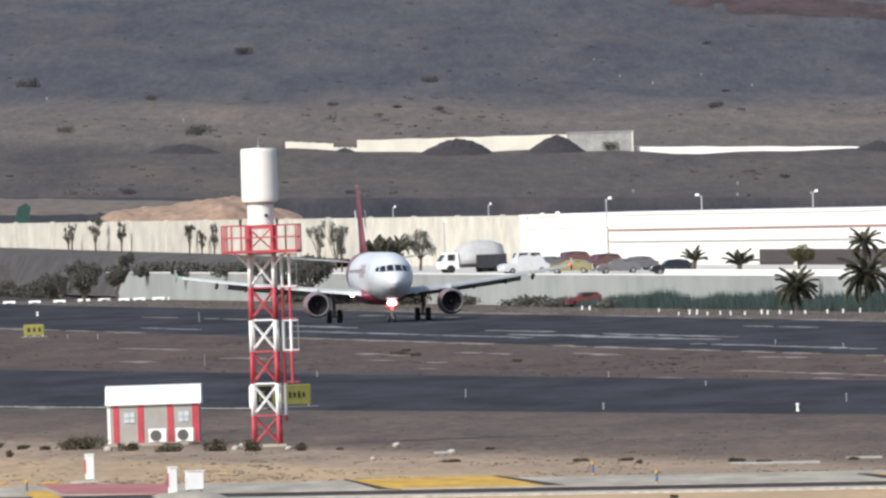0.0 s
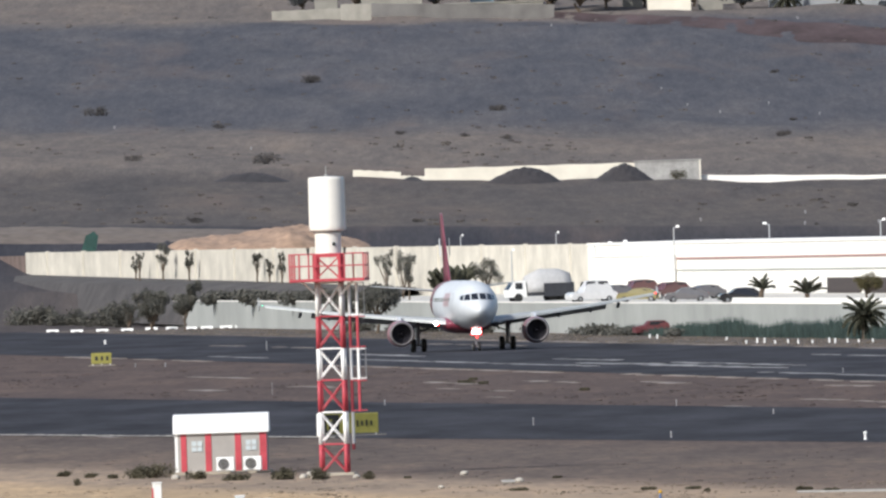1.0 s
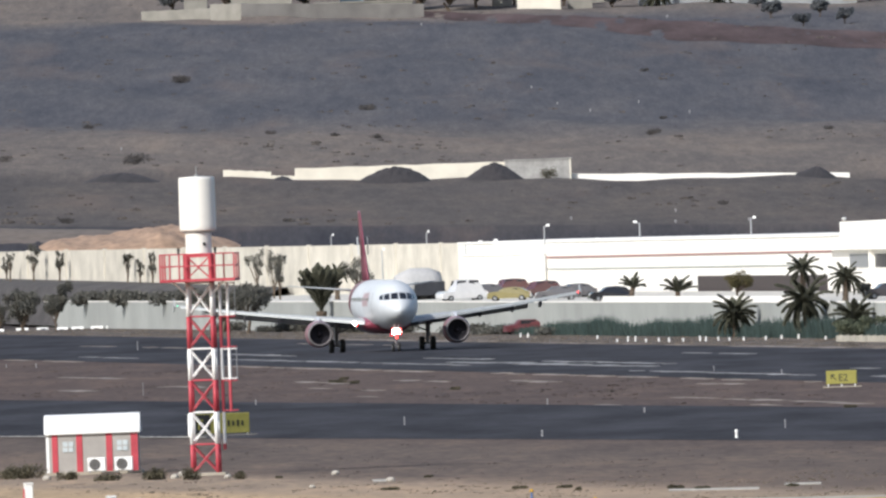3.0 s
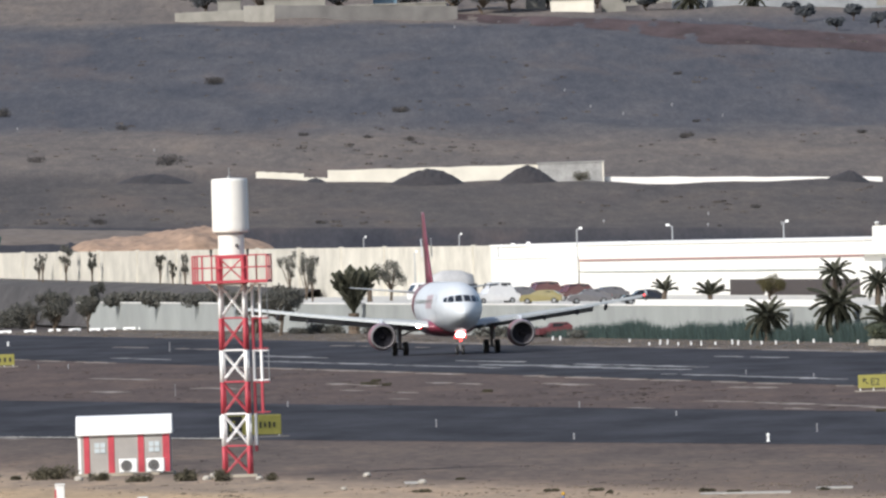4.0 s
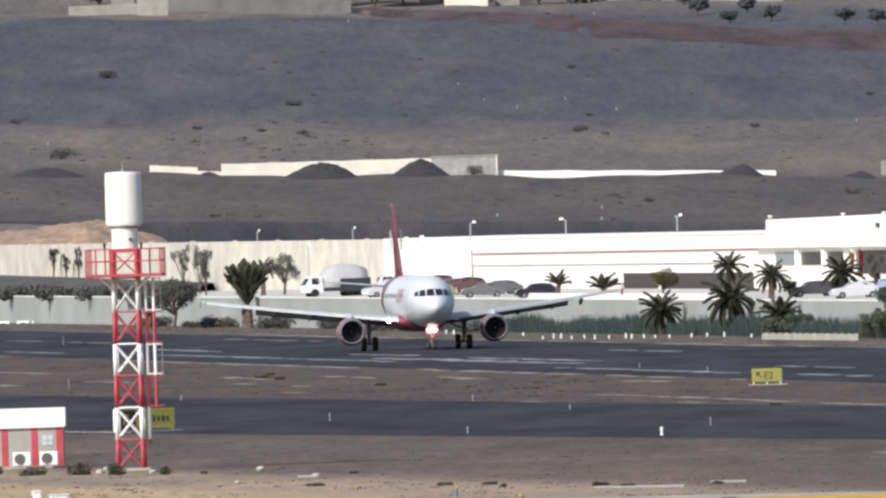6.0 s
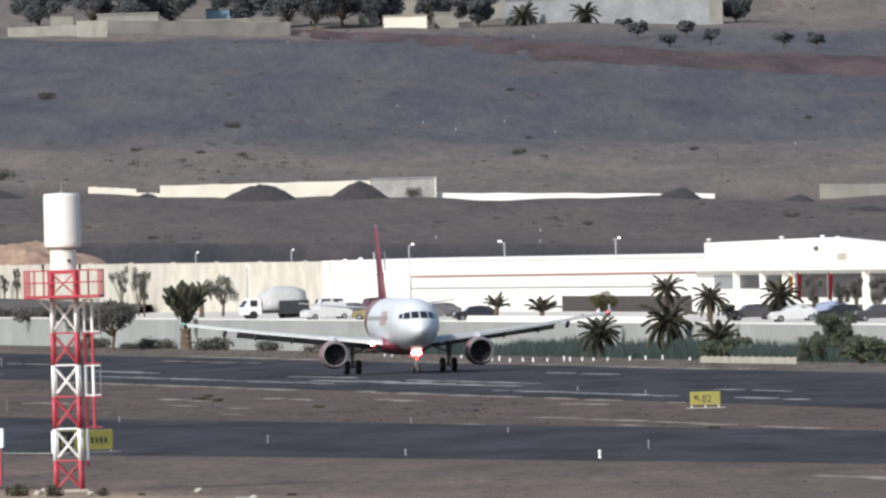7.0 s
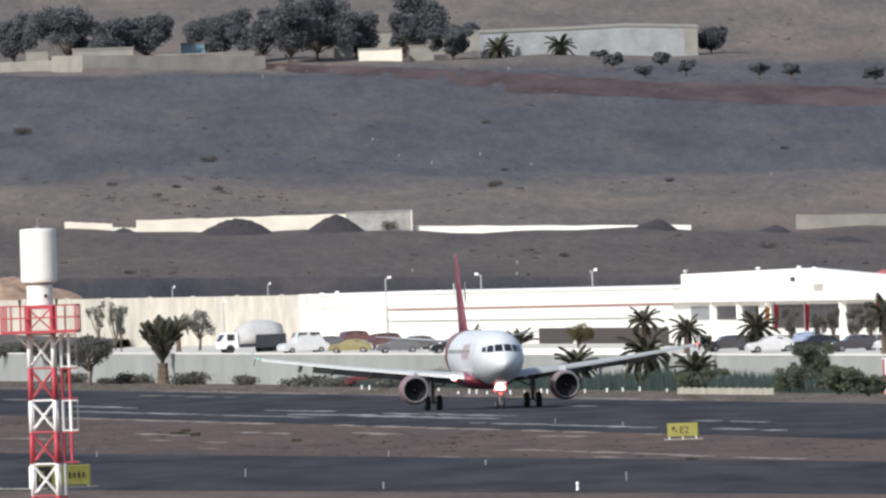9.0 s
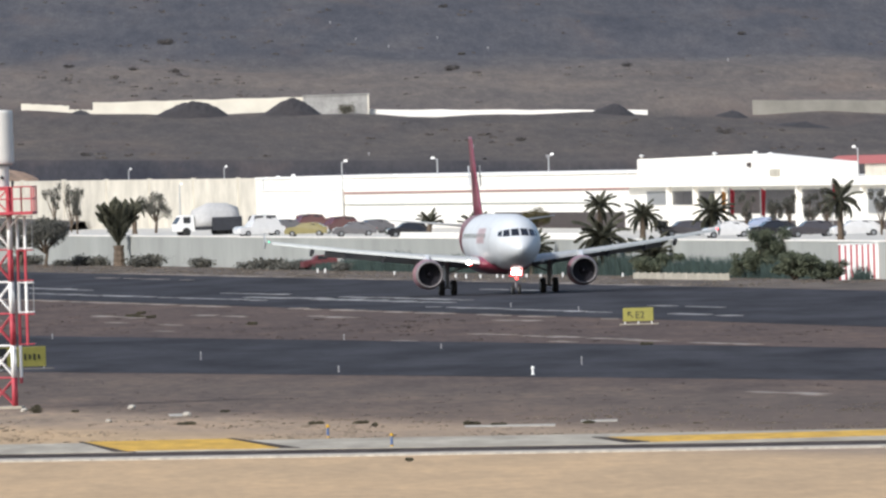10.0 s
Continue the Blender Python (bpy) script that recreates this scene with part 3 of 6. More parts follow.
        part("wing_landing_lamp", turned(B(), [(0.03, -0.08), (0.15, -0.06), (0.15, 0.05), (0.03, 0.08)], "Y", 14, (side * 2.75, 7.0, 2.42)), LAMP_GLOW if side < 0 else LAMP_DIM, plane, "lit landing lamp under the wing root" if side < 0 else "landing lamp under the wing root")
    # glowing disc added for the red halo of the landing lamp; no real lamp
    part("red_halo_disc", turned(B(), [(0.02, -0.04), (0.11, -0.03), (0.11, 0.03), (0.02, 0.05)], "Y", 10, (-2.6, 7.0, 2.3)), RED_GLOW, plane, "glowing red disc for the halo of the wing root lamp")
    # fin
    rings = []
    for z, le, ch in ((5.6, 27.8, 6.6), (6.6, 29.1, 5.6), (9.0, 31.6, 4.0), (11.5, 34.0, 2.5), (11.76, 34.4, 2.2)):
        sec = aerofoil(ch, 0.125, le, 0.0, 0.0, 0.0)
        rings.append([(p[2], p[1], z) for p in sec])
    fin = part("fin", loft(B(), rings), PLANE_RED, plane, "tall red tail fin", smooth=True)
    part("fin_flash", loft(B(), [[(s * (0.4 + o), y, z) for y, z in ((26.8, 8.1), (27.6, 9.6), (28.4, 9.5), (27.7, 8.0))] for s in (-1,) for o in (0.0, 0.02)]), PLANE_WHITE, fin, "pale shape on the fin")
    part("fin_flash", loft(B(), [[((0.4 + o), y, z) for y, z in ((26.8, 8.1), (27.6, 9.6), (28.4, 9.5), (27.7, 8.0))] for o in (0.0, 0.02)]), PLANE_WHITE, fin, "pale shape on the fin")
    # nose gear with its lamps
    leg = part("nose_gear", tube(tube(tube(B(), (0, 0, 0.4), (0, -0.15, 2.2), 0.08, 0.11, 12), (0, -0.05, 1.1), (0, 0.9, 2.0), 0.05), (-0.26, 0, 0.38), (0.26, 0, 0.38), 0.06), GEAR_GREY, plane, "grey nose landing gear leg")
    for s in (-1, 1):
        part("nose_gear_door", box(B(), s * 0.42 - 0.015, s * 0.42 + 0.015, -0.9, 0.5, 1.25, 2.0), PLANE_RED, leg)
        part("taxi_lamp", turned(B(), [(0.02, -0.06), (0.15, -0.05), (0.15, 0.04), (0.03, 0.07)], "Y", 16, (s * 0.19, -0.3, 1.62)), LAMP_GLOW, leg, "lit nose gear lamp")
        wh = part("nose_wheel", turned(B(), [(0.2, -0.1), (0.33, -0.11), (0.375, -0.06), (0.38, 0), (0.375, 0.06), (0.33, 0.11), (0.2, 0.1)], "X", 20), RUBBER, plane, "black tyre", smooth=True)
        wh.location = (s * 0.25, 0, 0.38)
        part("rim", turned(B(), [(0.04, -0.11), (0.19, -0.1), (0.19, 0.1), (0.04, 0.11)], "X", 14), STEEL, wh)
    # ring of glowing discs added to imitate the red halo round the lamps
    for dx, dz in ((-0.3, 0.28), (0.32, 0.24), (0.4, -0.12), (-0.36, -0.2), (0.05, -0.42), (0.0, 0.36)):
        part("red_halo_disc", turned(B(), [(0.02, -0.04), (0.11, -0.03), (0.11, 0.03), (0.02, 0.05)], "Y", 10, (dx, -0.26, 1.62 + dz)), RED_GLOW, leg, "glowing red disc for the halo of the nose gear lamps")
    part("beacon", turned(B(), [(0.1, 0.0), (0.1, -0.12), (0.03, -0.2)], "Z", 10, (0, 1.2, 1.86)), RED_GLOW, plane, "red anti-collision beacon")
    for ob in plane.children_recursive:
        ob.data.transform(Matrix.Scale(PLANE_SIZE, 4))
        ob.location *= PLANE_SIZE
    return plane


GREY_LINE = surface("grey_seam", (0.3, 0.3, 0.31), 0.6)
SLAT_METAL = surface("pale_slat_metal", (0.38, 0.4, 0.4), 0.5, 0.0, vary=0.1)
FAIRING_GREY = surface("fairing_grey", (0.3, 0.31, 0.33), 0.5, vary=0.1)
NACELLE = surface("nacelle_paint", (0.3, 0.16, 0.18), 0.35, vary=0.15, scale=0.8, coat=0.2)
GEAR_GREY = surface("gear_grey", (0.3, 0.3, 0.31), 0.5, 0.3, vary=0.15)
LAMP_DIM = surface("lamp_glass", (0.5, 0.5, 0.5), 0.1)
airliner = build_airliner()


# ---- the beacon tower: red and white lattice, platform with rails, white drum ----
def build_tower(x, y):
    t = thing("beacon_tower", "red and white lattice tower carrying a white drum-shaped beacon antenna", "tower", pose(x, y, 0, 0, 0, -4))
    part("footing", box(B(), -1.0, 1.0, -1.0, 1.0, -0.3, 0.12, 0.03), CONCRETE, t, "concrete footing")
    levels = [0.1, 1.48, 3.0, 4.52, 6.02, 7.55, 9.15]
    half = [0.6, 0.594, 0.588, 0.582, 0.576, 0.57, 0.565]
    for i in range(6):
        mat = RED_PAINT if i % 2 == 0 else WHITE_PAINT
        z0, z1, a, b = levels[i], levels[i + 1], half[i], half[i + 1]
        sec = thing_part("mast_section", t)
        cor = [(-1, -1), (1, -1), (1, 1), (-1, 1)]
        for sx, sy in cor:
            part("mast_leg", tube(B(), (sx * a, sy * a, z0), (sx * b, sy * b, z1), 0.095, 0.095, 10), mat, sec, smooth=True)
        for k in range(4):
            (ax, ay), (bx, by) = cor[k], cor[(k + 1) % 4]
            part("cross_brace", tube(B(), (ax * a, ay * a, z0 + 0.05), (bx * b, by * b, z1 - 0.05), 0.035, None, 6), mat, sec)
            part("cross_brace", tube(B(), (bx * a, by * a, z0 + 0.05), (ax * b, ay * b, z1 - 0.05), 0.035, None, 6), mat, sec)
            part("girt", tube(B(), (ax * b, ay * b, z1), (bx * b, by * b, z1), 0.045, None, 6), mat, sec)
    # climbing ladder with its cage, beside the mast
    for i in range(6):
        mat = RED_PAINT if i % 2 == 0 else WHITE_PAINT
        z0, z1 = levels[i], levels[i + 1]
        if i == 0:
            z0 = 1.2
        bm = B()
        for oy in (-0.22, 0.22):
            tube(bm, (0.92, oy, z0), (0.92, oy, z1), 0.06, None, 6)
        z = z0 + 0.15
        while z < z1:
            tube(bm, (0.92, -0.22, z), (0.92, 0.22, z), 0.018, None, 5)
            z += 0.3
        lad = part("ladder", bm, mat, t, "caged climbing ladder")
        if i > 1:
            for z in (z0 + 0.05, z1 - 0.05):
                part("cage_hoop", tube(tube(B(), (0.92, -0.3, z), (1.62, -0.3, z), 0.03, None, 6), (1.62, -0.3, z), (1.62, 0.3, z), 0.03, None, 6), mat, lad)
            part("cage_bar", tube(B(), (1.3, -0.3, z0), (1.3, -0.3, z1), 0.07, None, 6), mat, lad)
            if i % 2 == 1:
                part("cage_bar", tube(B(), (1.62, 0.0, z0), (1.62, 0.0, z1), 0.025, None, 6), STEEL, lad)
    # platform
    pl = part("platform", box(B(), -1.8, 1.8, -1.5, 1.5, 9.2, 9.34, 0.02), RED_PAINT, t, "red steel platform")
    for sx in (-1, 1):
        part("platform_bracket", tube(B(), (sx * 0.6, -0.6, 8.6), (sx * 1.2, -0.9, 9.2), 0.05, None, 6), WHITE_PAINT, t)
    for px, py in [(-1.76, -1.46), (-0.85, -1.46), (0.85, -1.46), (1.05, 1.46), (1.76, -1.46), (1.76, 1.46), (-1.76, 1.46), (-0.85, 1.46), (-1.76, 0), (1.76, 0), (-1.3, -1.46)]:
        part("rail_post", tube(B(), (px, py, 9.3), (px, py, 10.55), 0.04, None, 6), RED_PAINT, pl)
    for z in (9.95, 10.52):
        for a, b in (((-1.76, -1.46), (1.76, -1.46)), ((1.76, -1.46), (1.76, 1.46)), ((1.76, 1.46), (-1.76, 1.46)), ((-1.76, 1.46), (-1.76, -1.46))):
            part("rail", tube(B(), (*a, z), (*b, z), 0.035, None, 6), RED_PAINT, pl)
    sec = thing_part("head_frame", t)
    for sx, sy in ((-1, -1), (1, -1), (1, 1), (-1, 1)):
        part("mast_leg", tube(B(), (sx * 0.58, sy * 0.58, 9.15), (sx * 0.56, sy * 0.56, 10.5), 0.1, None, 8), RED_PAINT, sec)
    for s in (-1, 1):
        part("cross_brace", tube(B(), (s * 0.55, -0.58, 9.35), (-s * 0.55, -0.58, 10.4), 0.04, None, 6), RED_PAINT, sec)
    part("girt", box(B(), -0.62, 0.62, -0.62, 0.62, 10.36, 10.5), RED_PAINT, sec)
    neck = part("neck", turned(B(), [(0.62, 10.5), (0.62, 11.55)], "Z", 32), DRUM_WHITE, t, "white antenna neck", smooth=False)
    part("port", turned(B(), [(0.09, -0.03), (0.09, 0.03)], "Y", 10, (0.32, -0.56, 10.98)), DARK, neck, "dark cable port")
    part("collar", turned(B(), [(0.6, 11.5), (0.72, 11.55), (0.72, 11.62), (0.6, 11.66)], "Z", 32), STEEL, neck, "grey collar")
    part("drum", turned(B(), [(0.78, 11.6), (0.855, 11.66), (0.875, 11.8), (0.87, 12.9), (0.86, 14.05), (0.83, 14.16), (0.2, 14.2)], "Z", 48), DRUM_WHITE, t, "white fibreglass drum", smooth=False)
    part("spike", tube(tube(B(), (0, 0, 14.15), (0, 0, 14.3), 0.09), (0, 0, 14.25), (0, 0, 14.68), 0.025), STEEL, t, "short rod")
    for sx in (-0.86, 0.88):
        part("obstruction_lamp", tube(tube(B(), (sx, -1.46, 10.5), (sx, -1.46, 10.68), 0.05), (sx, -1.46, 10.66), (sx, -1.46, 10.82), 0.07), DARK, t, "small dark lamp on the rail")
    return t


def thing_part(name, parent):
    ob = new(name)
    ob.parent = parent
    return ob


build_tower(-8.61, 1205.0)


# ---- the equipment hut ----
def build_hut(x0, y):
    w = 4.52
    h = thing("equipment_hut", "small grey equipment hut with red stripes and a white roof", "hut", pose(x0, y, 0, 0, 0, -1))
    part("plinth", box(B(), -0.12, w + 0.12, -0.12, 3.1, -0.3, 0.14), CONCRETE, h, "concrete plinth")
    part("wall", box(B(), 0.06, w - 0.06, 0, 3.0, 0.14, 2.25), GREY_BOARD, h, "grey clad wall")
    bm = B()
    loft(bm, [[(x, -0.16, 1.98), (x, -0.17, 2.08), (x, 0.55, 2.86), (x, 1.5, 2.93), (x, 2.45, 2.86), (x, 3.17, 2.08), (x, 3.16, 1.98)] for x in (-0.06, 1.5, 3.0, w + 0.05)])
    part("roof", bm, WHITE_PAINT, h, "white sheet roof")
    for a, b in ((0.3, 0.58), (1.48, 1.78), (2.92, 3.22), (4.12, 4.46)):
        part("stripe_panel", box(B(), a, b, -0.03, 0.0, 0.14, 2.1), RED_PAINT, h, "red painted panel")
    part("corner_post", box(B(), 0.02, 0.16, -0.02, 0.1, 0.14, 2.2), WHITE_PAINT, h)
    for a in (0.82, 3.45):
        win = part("window", box(B(), a, a + 0.52, -0.035, 0.0, 1.12, 1.62), PALE_GLASS, h, "pale louvred window")
        part("glazing_bar", box(B(), a + 0.24, a + 0.28, -0.05, -0.036, 1.12, 1.62), GREY_BOARD, win)
        part("glazing_bar", box(B(), a, a + 0.52, -0.05, -0.036, 1.34, 1.38), GREY_BOARD, win)
    return h


PALE_GLASS = surface("pale_glass", (0.5, 0.56, 0.58), 0.25, vary=0.1)


def build_aircon(m):
    a = thing("air_conditioner", "white outdoor air-conditioning unit with a round fan grille", "air conditioner", m, "air conditioners by the hut")
    part("casing", box(B(), -0.44, 0.44, -0.2, 0.2, 0.06, 0.72, 0.03), WHITE_PAINT, a)
    part("foot", box(B(), -0.36, -0.28, -0.2, 0.2, 0.0, 0.06), STEEL, a)
    part("foot", box(B(), 0.28, 0.36, -0.2, 0.2, 0.0, 0.06), STEEL, a)
    g = part("fan_opening", turned(B(), [(0.02, -0.215), (0.25, -0.215), (0.25, -0.2)], "Y", 20, (-0.08, 0, 0.39)), DARK_GREY, a, "dark round fan grille")
    for r in (0.09, 0.18, 0.26):
        part("grille_ring", turned(B(), [(r, -0.23), (r + 0.015, -0.23), (r + 0.015, -0.215), (r, -0.215)], "Y", 20, (-0.08, 0, 0.39), True), STEEL, g)
    return a


DARK_GREY = surface("dark_grey", (0.09, 0.085, 0.08), 0.6, vary=0.2)
build_hut(-16.51, 1228.0)
ac = build_aircon(pose(-14.06, 1226.9, 0.1, 0, 0, -4))
copy_thing(ac, pose(-12.75, 1226.9, 0.1, 0, 0, -4))


# ---- walls and buildings behind the runway, all aslant like it ----
def wall_run(name, x0, y0, x1, y1, z0, z1, mat, label, thick=0.35, z0b=None, z1b=None, cat="wall", parent=None):
    z0b, z1b = z0 if z0b is None else z0b, z1 if z1b is None else z1b
    bm = B()
    d = Vector((y0 - y1, x1 - x0, 0)).normalized() * thick
    loft(bm, [[(x, y, a), (x + d.x, y + d.y, a), (x + d.x, y + d.y, b), (x, y, b)] for x, y, a, b in ((x0, y0, z0, z1), (x1, y1, z0b, z1b))])
    if parent is not None:
        return part(name, bm, mat, parent, label)
    return solid(name, bm, mat, label, cat, kind="structure")


def line_x(c, y):
    return c - SLANT * y


# the retaining wall, with pilasters that stand a little proud
wall_run("wall_retaining", line_x(262.3, 2955), 2955, line_x(262.3, 1700), 1700, -0.5, 2.95, GREY_WALL, "long grey rendered retaining wall")
coping = wall_run("trim", line_x(262.25, 2955), 2955, line_x(262.25, 1700), 1700, 2.95, 3.07, WHITE_WALL, "pale coping on the retaining wall", 0.5)
# the boundary wall on the rise
BOUND = Vector((-58.18, 3050.0)), Vector((8.28, 2690.0))
wall_run("wall_boundary", BOUND[0].x, BOUND[0].y, BOUND[1].x, BOUND[1].y, 2.0, 8.93, PALE_WALL, "white rendered boundary wall with posts", 0.4, z1b=8.39)
BROWN_WALL = surface("brown_render", (0.17, 0.125, 0.108), 0.9, vary=0.35, scale=0.5)
wall_run("wall_boundary_low", -62.1, 3071.2, -58.35, 3050.9, 4.5, 8.55, BROWN_WALL, "weathered brown end of the boundary wall", 0.35)
for k in range(14):
    f = (k + 0.6) / 14
    p = BOUND[0].lerp(BOUND[1], f)
    zt = 8.93 + (8.39 - 8.93) * f
    solid("wall_post", box(B(), -0.22, 0.22, -0.12, 0.3, 0, zt - 2.0 + 0.12, 0.03), PALE_WALL, "white rendered post of the boundary wall", "post", pose(p.x - 0.02, p.y - 0.1, 2.0, 0, 0, -70), "boundary wall posts")

# the dark bank below the boundary wall
bm = B()
rings = []
for f, zt in ((-0.05, 6.54), (0.0, 6.29), (0.24, 5.57), (0.46, 4.94), (0.6, 4.48), (0.72, 4.06)):
    p = BOUND[0].lerp(BOUND[1], f)
    rings.append([(p.x + 1.0, p.y + 8, zt - 3.0), (p.x, p.y - 0.05, zt), (p.x - 1.0, p.y - 8, zt - 0.15), (p.x - 1.8, p.y - 18, zt - 0.7), (p.x - 2.4, p.y - 26, zt - 5.0)])
loft(bm, rings, closed=False, caps=False)
solid("bank", bm, BANK_SOIL, "dark earth bank below the boundary wall", "bank", kind="structure", smooth=True)
bm = B()
loft(bm, [[(c - SLANT * y, y, z) for c, z in ((263.0, 2.6), (263.0, 2.97), (275.0, 3.12), (284.5, 3.26), (284.5, 2.6))] for y in (2840.0, 2500.0, 2100.0, 1700.0)])
solid("car_park", bm, CAR_PARK, "pale concrete car park above the retaining wall", "car park", kind="structure")

for ya, yb in ((2350.0, 2205.0),):
    wall_run("parapet", line_x(263.3, ya), ya, line_x(263.3, yb), yb, 2.98, 3.5, WHITE_WALL, "low white parapet above the retaining wall", 0.25)

# the long front with its ledge
FRONT = 284.9
ang = math.degrees(math.atan2(1600.0 - 2700.0, SLANT * 1100.0))


def along(c, y, out=0.0, z=0.0):
    """A pose on a line aslant: x runs along the front towards the camera's side, -y out of it."""
    return Matrix.Translation((line_x(c, y), y, z)) @ Matrix.Rotation(radians(ang), 4, "Z") @ Matrix.Translation((0, -out, 0))


def front_building(name, label, y0, y1, z1, z1b, depth, mats, cat="building"):
    """A block whose front lies on the slanting line between two distances."""
    b = thing(name, label, cat, along(FRONT, y0))
    n = (y0 - y1) * math.hypot(1, SLANT)
    bm = B()
    loft(bm, [[(x, 0, 2.6), (x, depth, 2.6), (x, depth, z), (x, 0, z)] for x, z in ((0, z1), (n, z1b))])
    part("wall", bm, mats, b, "white rendered wall")
    bm = B()
    loft(bm, [[(x, -0.12, z - 0.02), (x, depth + 0.1, z - 0.02), (x, depth + 0.1, z + 0.18), (x, -0.12, z + 0.18)] for x, z in ((-0.1, z1), (n + 0.1, z1b))])
    part("parapet", bm, mats, b)
    return b, n


YF0, YF1 = 2677.20, 2352.66
front, front_len = front_building("office_building", "long low white building with a reddish ledge along its front", YF0, YF1, 8.29, 8.35, 12.0, WHITE_WALL)
la, lb = 2621.72, 2341.80
k = math.hypot(1, SLANT)
xa, xb = (YF0 - la) * k, (YF0 - lb) * k
za, zb = 6.73, 6.94
part("ledge", loft(B(), [[(x, -0.1, z - 0.09), (x, 0.0, z - 0.09), (x, 0.0, z + 0.08), (x, -0.1, z + 0.08)] for x, z in ((xa, za), (xb, zb))]), LEDGE_RED, front, "dull red ledge")
part("lower_ledge", loft(B(), [[(x, -0.12, z - 0.06), (x, 0.0, z - 0.06), (x, 0.0, z + 0.04), (x, -0.12, z + 0.04)] for x, z in ((xa + 6, za - 1.15), (xb - 30, zb - 1.25))]), GREY_WALL, front, "grey ledge")
# a white annexe before the front
bx0, bx1 = 2642.58, 2591.69
annexe = thing("annexe", "small white flat-roofed annexe", "building", along(281.5, bx0))
an = (bx0 - bx1) * k
part("wall", box(B(), 0, an, 0, 3.3, 2.7, 7.07, 0.04), WHITE_WALL, annexe)
part("roof_edge", box(B(), -0.1, an + 0.1, -0.1, 3.3, 7.07, 7.07 + 0.12), WHITE_WALL, annexe)
# ground floor openings under the front: a shaded walk, its shade painted as flat dark panels
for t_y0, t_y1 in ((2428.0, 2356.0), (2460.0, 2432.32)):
    part("opening_shade", box(B(), (YF0 - t_y0) * k, (YF0 - t_y1) * k, -0.05, 0.02, 3.2, 4.75), DARK_BROWN, front, "flat dark panel for the shade of an opening")

# the hall
YH0, YH1 = 2344.99, 2201.76
hall = thing("terminal_hall", "large white hall with a broad dark window band", "building", along(284.0, YH0))
hn = (YH0 - YH1) * k
top0, top1, top2 = 9.62, 9.91, 9.05
long_len = hn + 60.0
part("wall", box(B(), 0, long_len, 0, 14, 2.7, 7.77, 0.03), WHITE_WALL, hall, "white rendered wall")
bm = B()
loft(bm, [[(x, 0.8, 5.0), (x, 2.6, 5.0), (x, 2.6, z), (x, 0.8, z)] for x, z in ((0.3, top0), (hn * 0.6, top1), (hn, top2))])
part("upper_block", bm, WHITE_WALL, hall, "white upper block")
bm = B()
zr = 9.46
loft(bm, [[(x, 3.0, zr - 0.62), (x, 6.5, zr - 0.62), (x, 6.5, zr + 0.1), (x, 4.6, zr + 0.1)] for x in (hn * 0.8, long_len)])
part("red_roof", bm, ROOF_RED, hall, "dull red pitched roof")
part("upper_wall", box(B(), hn, long_len, 3.2, 6.4, 4.8, zr - 0.64), PALE_WALL, hall, "white upper wall")
part("canopy", box(B(), 0, long_len, -0.7, 0.0, 7.07, 7.67), WHITE_WALL, hall, "white canopy edge")


def hx(D):
    return (YH0 - D) * k


for d0, d1, mt in ((2330.79, 2315.56, BLIND), (2311.79, 2295.57, WINDOW_GREY), (2292.68, 2280.80, WINDOW_GREY),
                   (2271.46, 2246.66, DARK_BROWN), (2245.08, 2223.18, WINDOW_GREY), (2219.31, 2194.88, WINDOW_GREY), (2175.42, 2164.36, BLIND)):
    z0, z1 = (5.42, 6.65) if d0 > 2275 else (4.62, 6.72)
    win = thing_part("window", hall)
    part("frame", box(B(), hx(d0) - 0.1, hx(d1) + 0.1, -0.07, 0.0, z0 - 0.1, z1 + 0.1), WHITE_WALL, win)
    n = 2 if d0 - d1 < 18 else 5
    step = (hx(d1) - hx(d0)) / n
    for i in range(n):
        part("pane", box(B(), hx(d0) + i * step + 0.04, hx(d0) + (i + 1) * step - 0.04, -0.1, -0.072, z0, z1), mt, win, "dark window pane" if mt is not BLIND else "window pane with a lowered grey blind")
# lower-storey openings: their shade is painted as flat brown panels
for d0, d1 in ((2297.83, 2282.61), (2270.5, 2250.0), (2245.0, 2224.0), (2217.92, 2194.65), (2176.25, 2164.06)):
    part("doorway", box(B(), hx(d0), hx(d1), -0.06, 0.0, 3.1, 4.00), DARK_BROWN, hall, "dark doorway painted as a flat panel")
for i, D in enumerate((2313.46, 2293.92, 2273.08, 2221.24, 2193.00, 2177.65)):
    part("pier", box(B(), hx(D) - 0.25, hx(D) + 0.25, -0.45, 0.0, 2.9, 7.12, 0.03), WHITE_WALL, hall, "white pier")
part("wall_vent", box(B(), hx(2244.36) - 3.4, hx(2244.36) + 3.4, 0.7, 0.8, 7.88, 8.52, 0.02), CREAM_WALL, hall, "pale louvred vent")
part("wall_lamp", box(B(), hx(2262.05) - 0.9, hx(2262.05) + 0.9, 0.6, 0.8, 8.76, 9.14, 0.02), DARK_BROWN, hall, "small dark wall lamp")
# small roof fittings
for D, z in ((2351.03, 9.63), (2296.83, 9.71), (2267.51, 9.74), (2256.84, 9.61)):
    u = thing("roof_unit", "small pale roof ventilator", "ventilator", along(286.0, D, 0, z), "roof ventilators")
    part("base", box(B(), -0.2, 0.2, -0.2, 0.2, -0.5, 0.1), CONCRETE, u)
    part("cowl", turned(B(), [(0.1, 0.1), (0.12, 0.2), (0.22, 0.24), (0.24, 0.34), (0.08, 0.4)], "Z", 12), WHITE_PAINT, u)


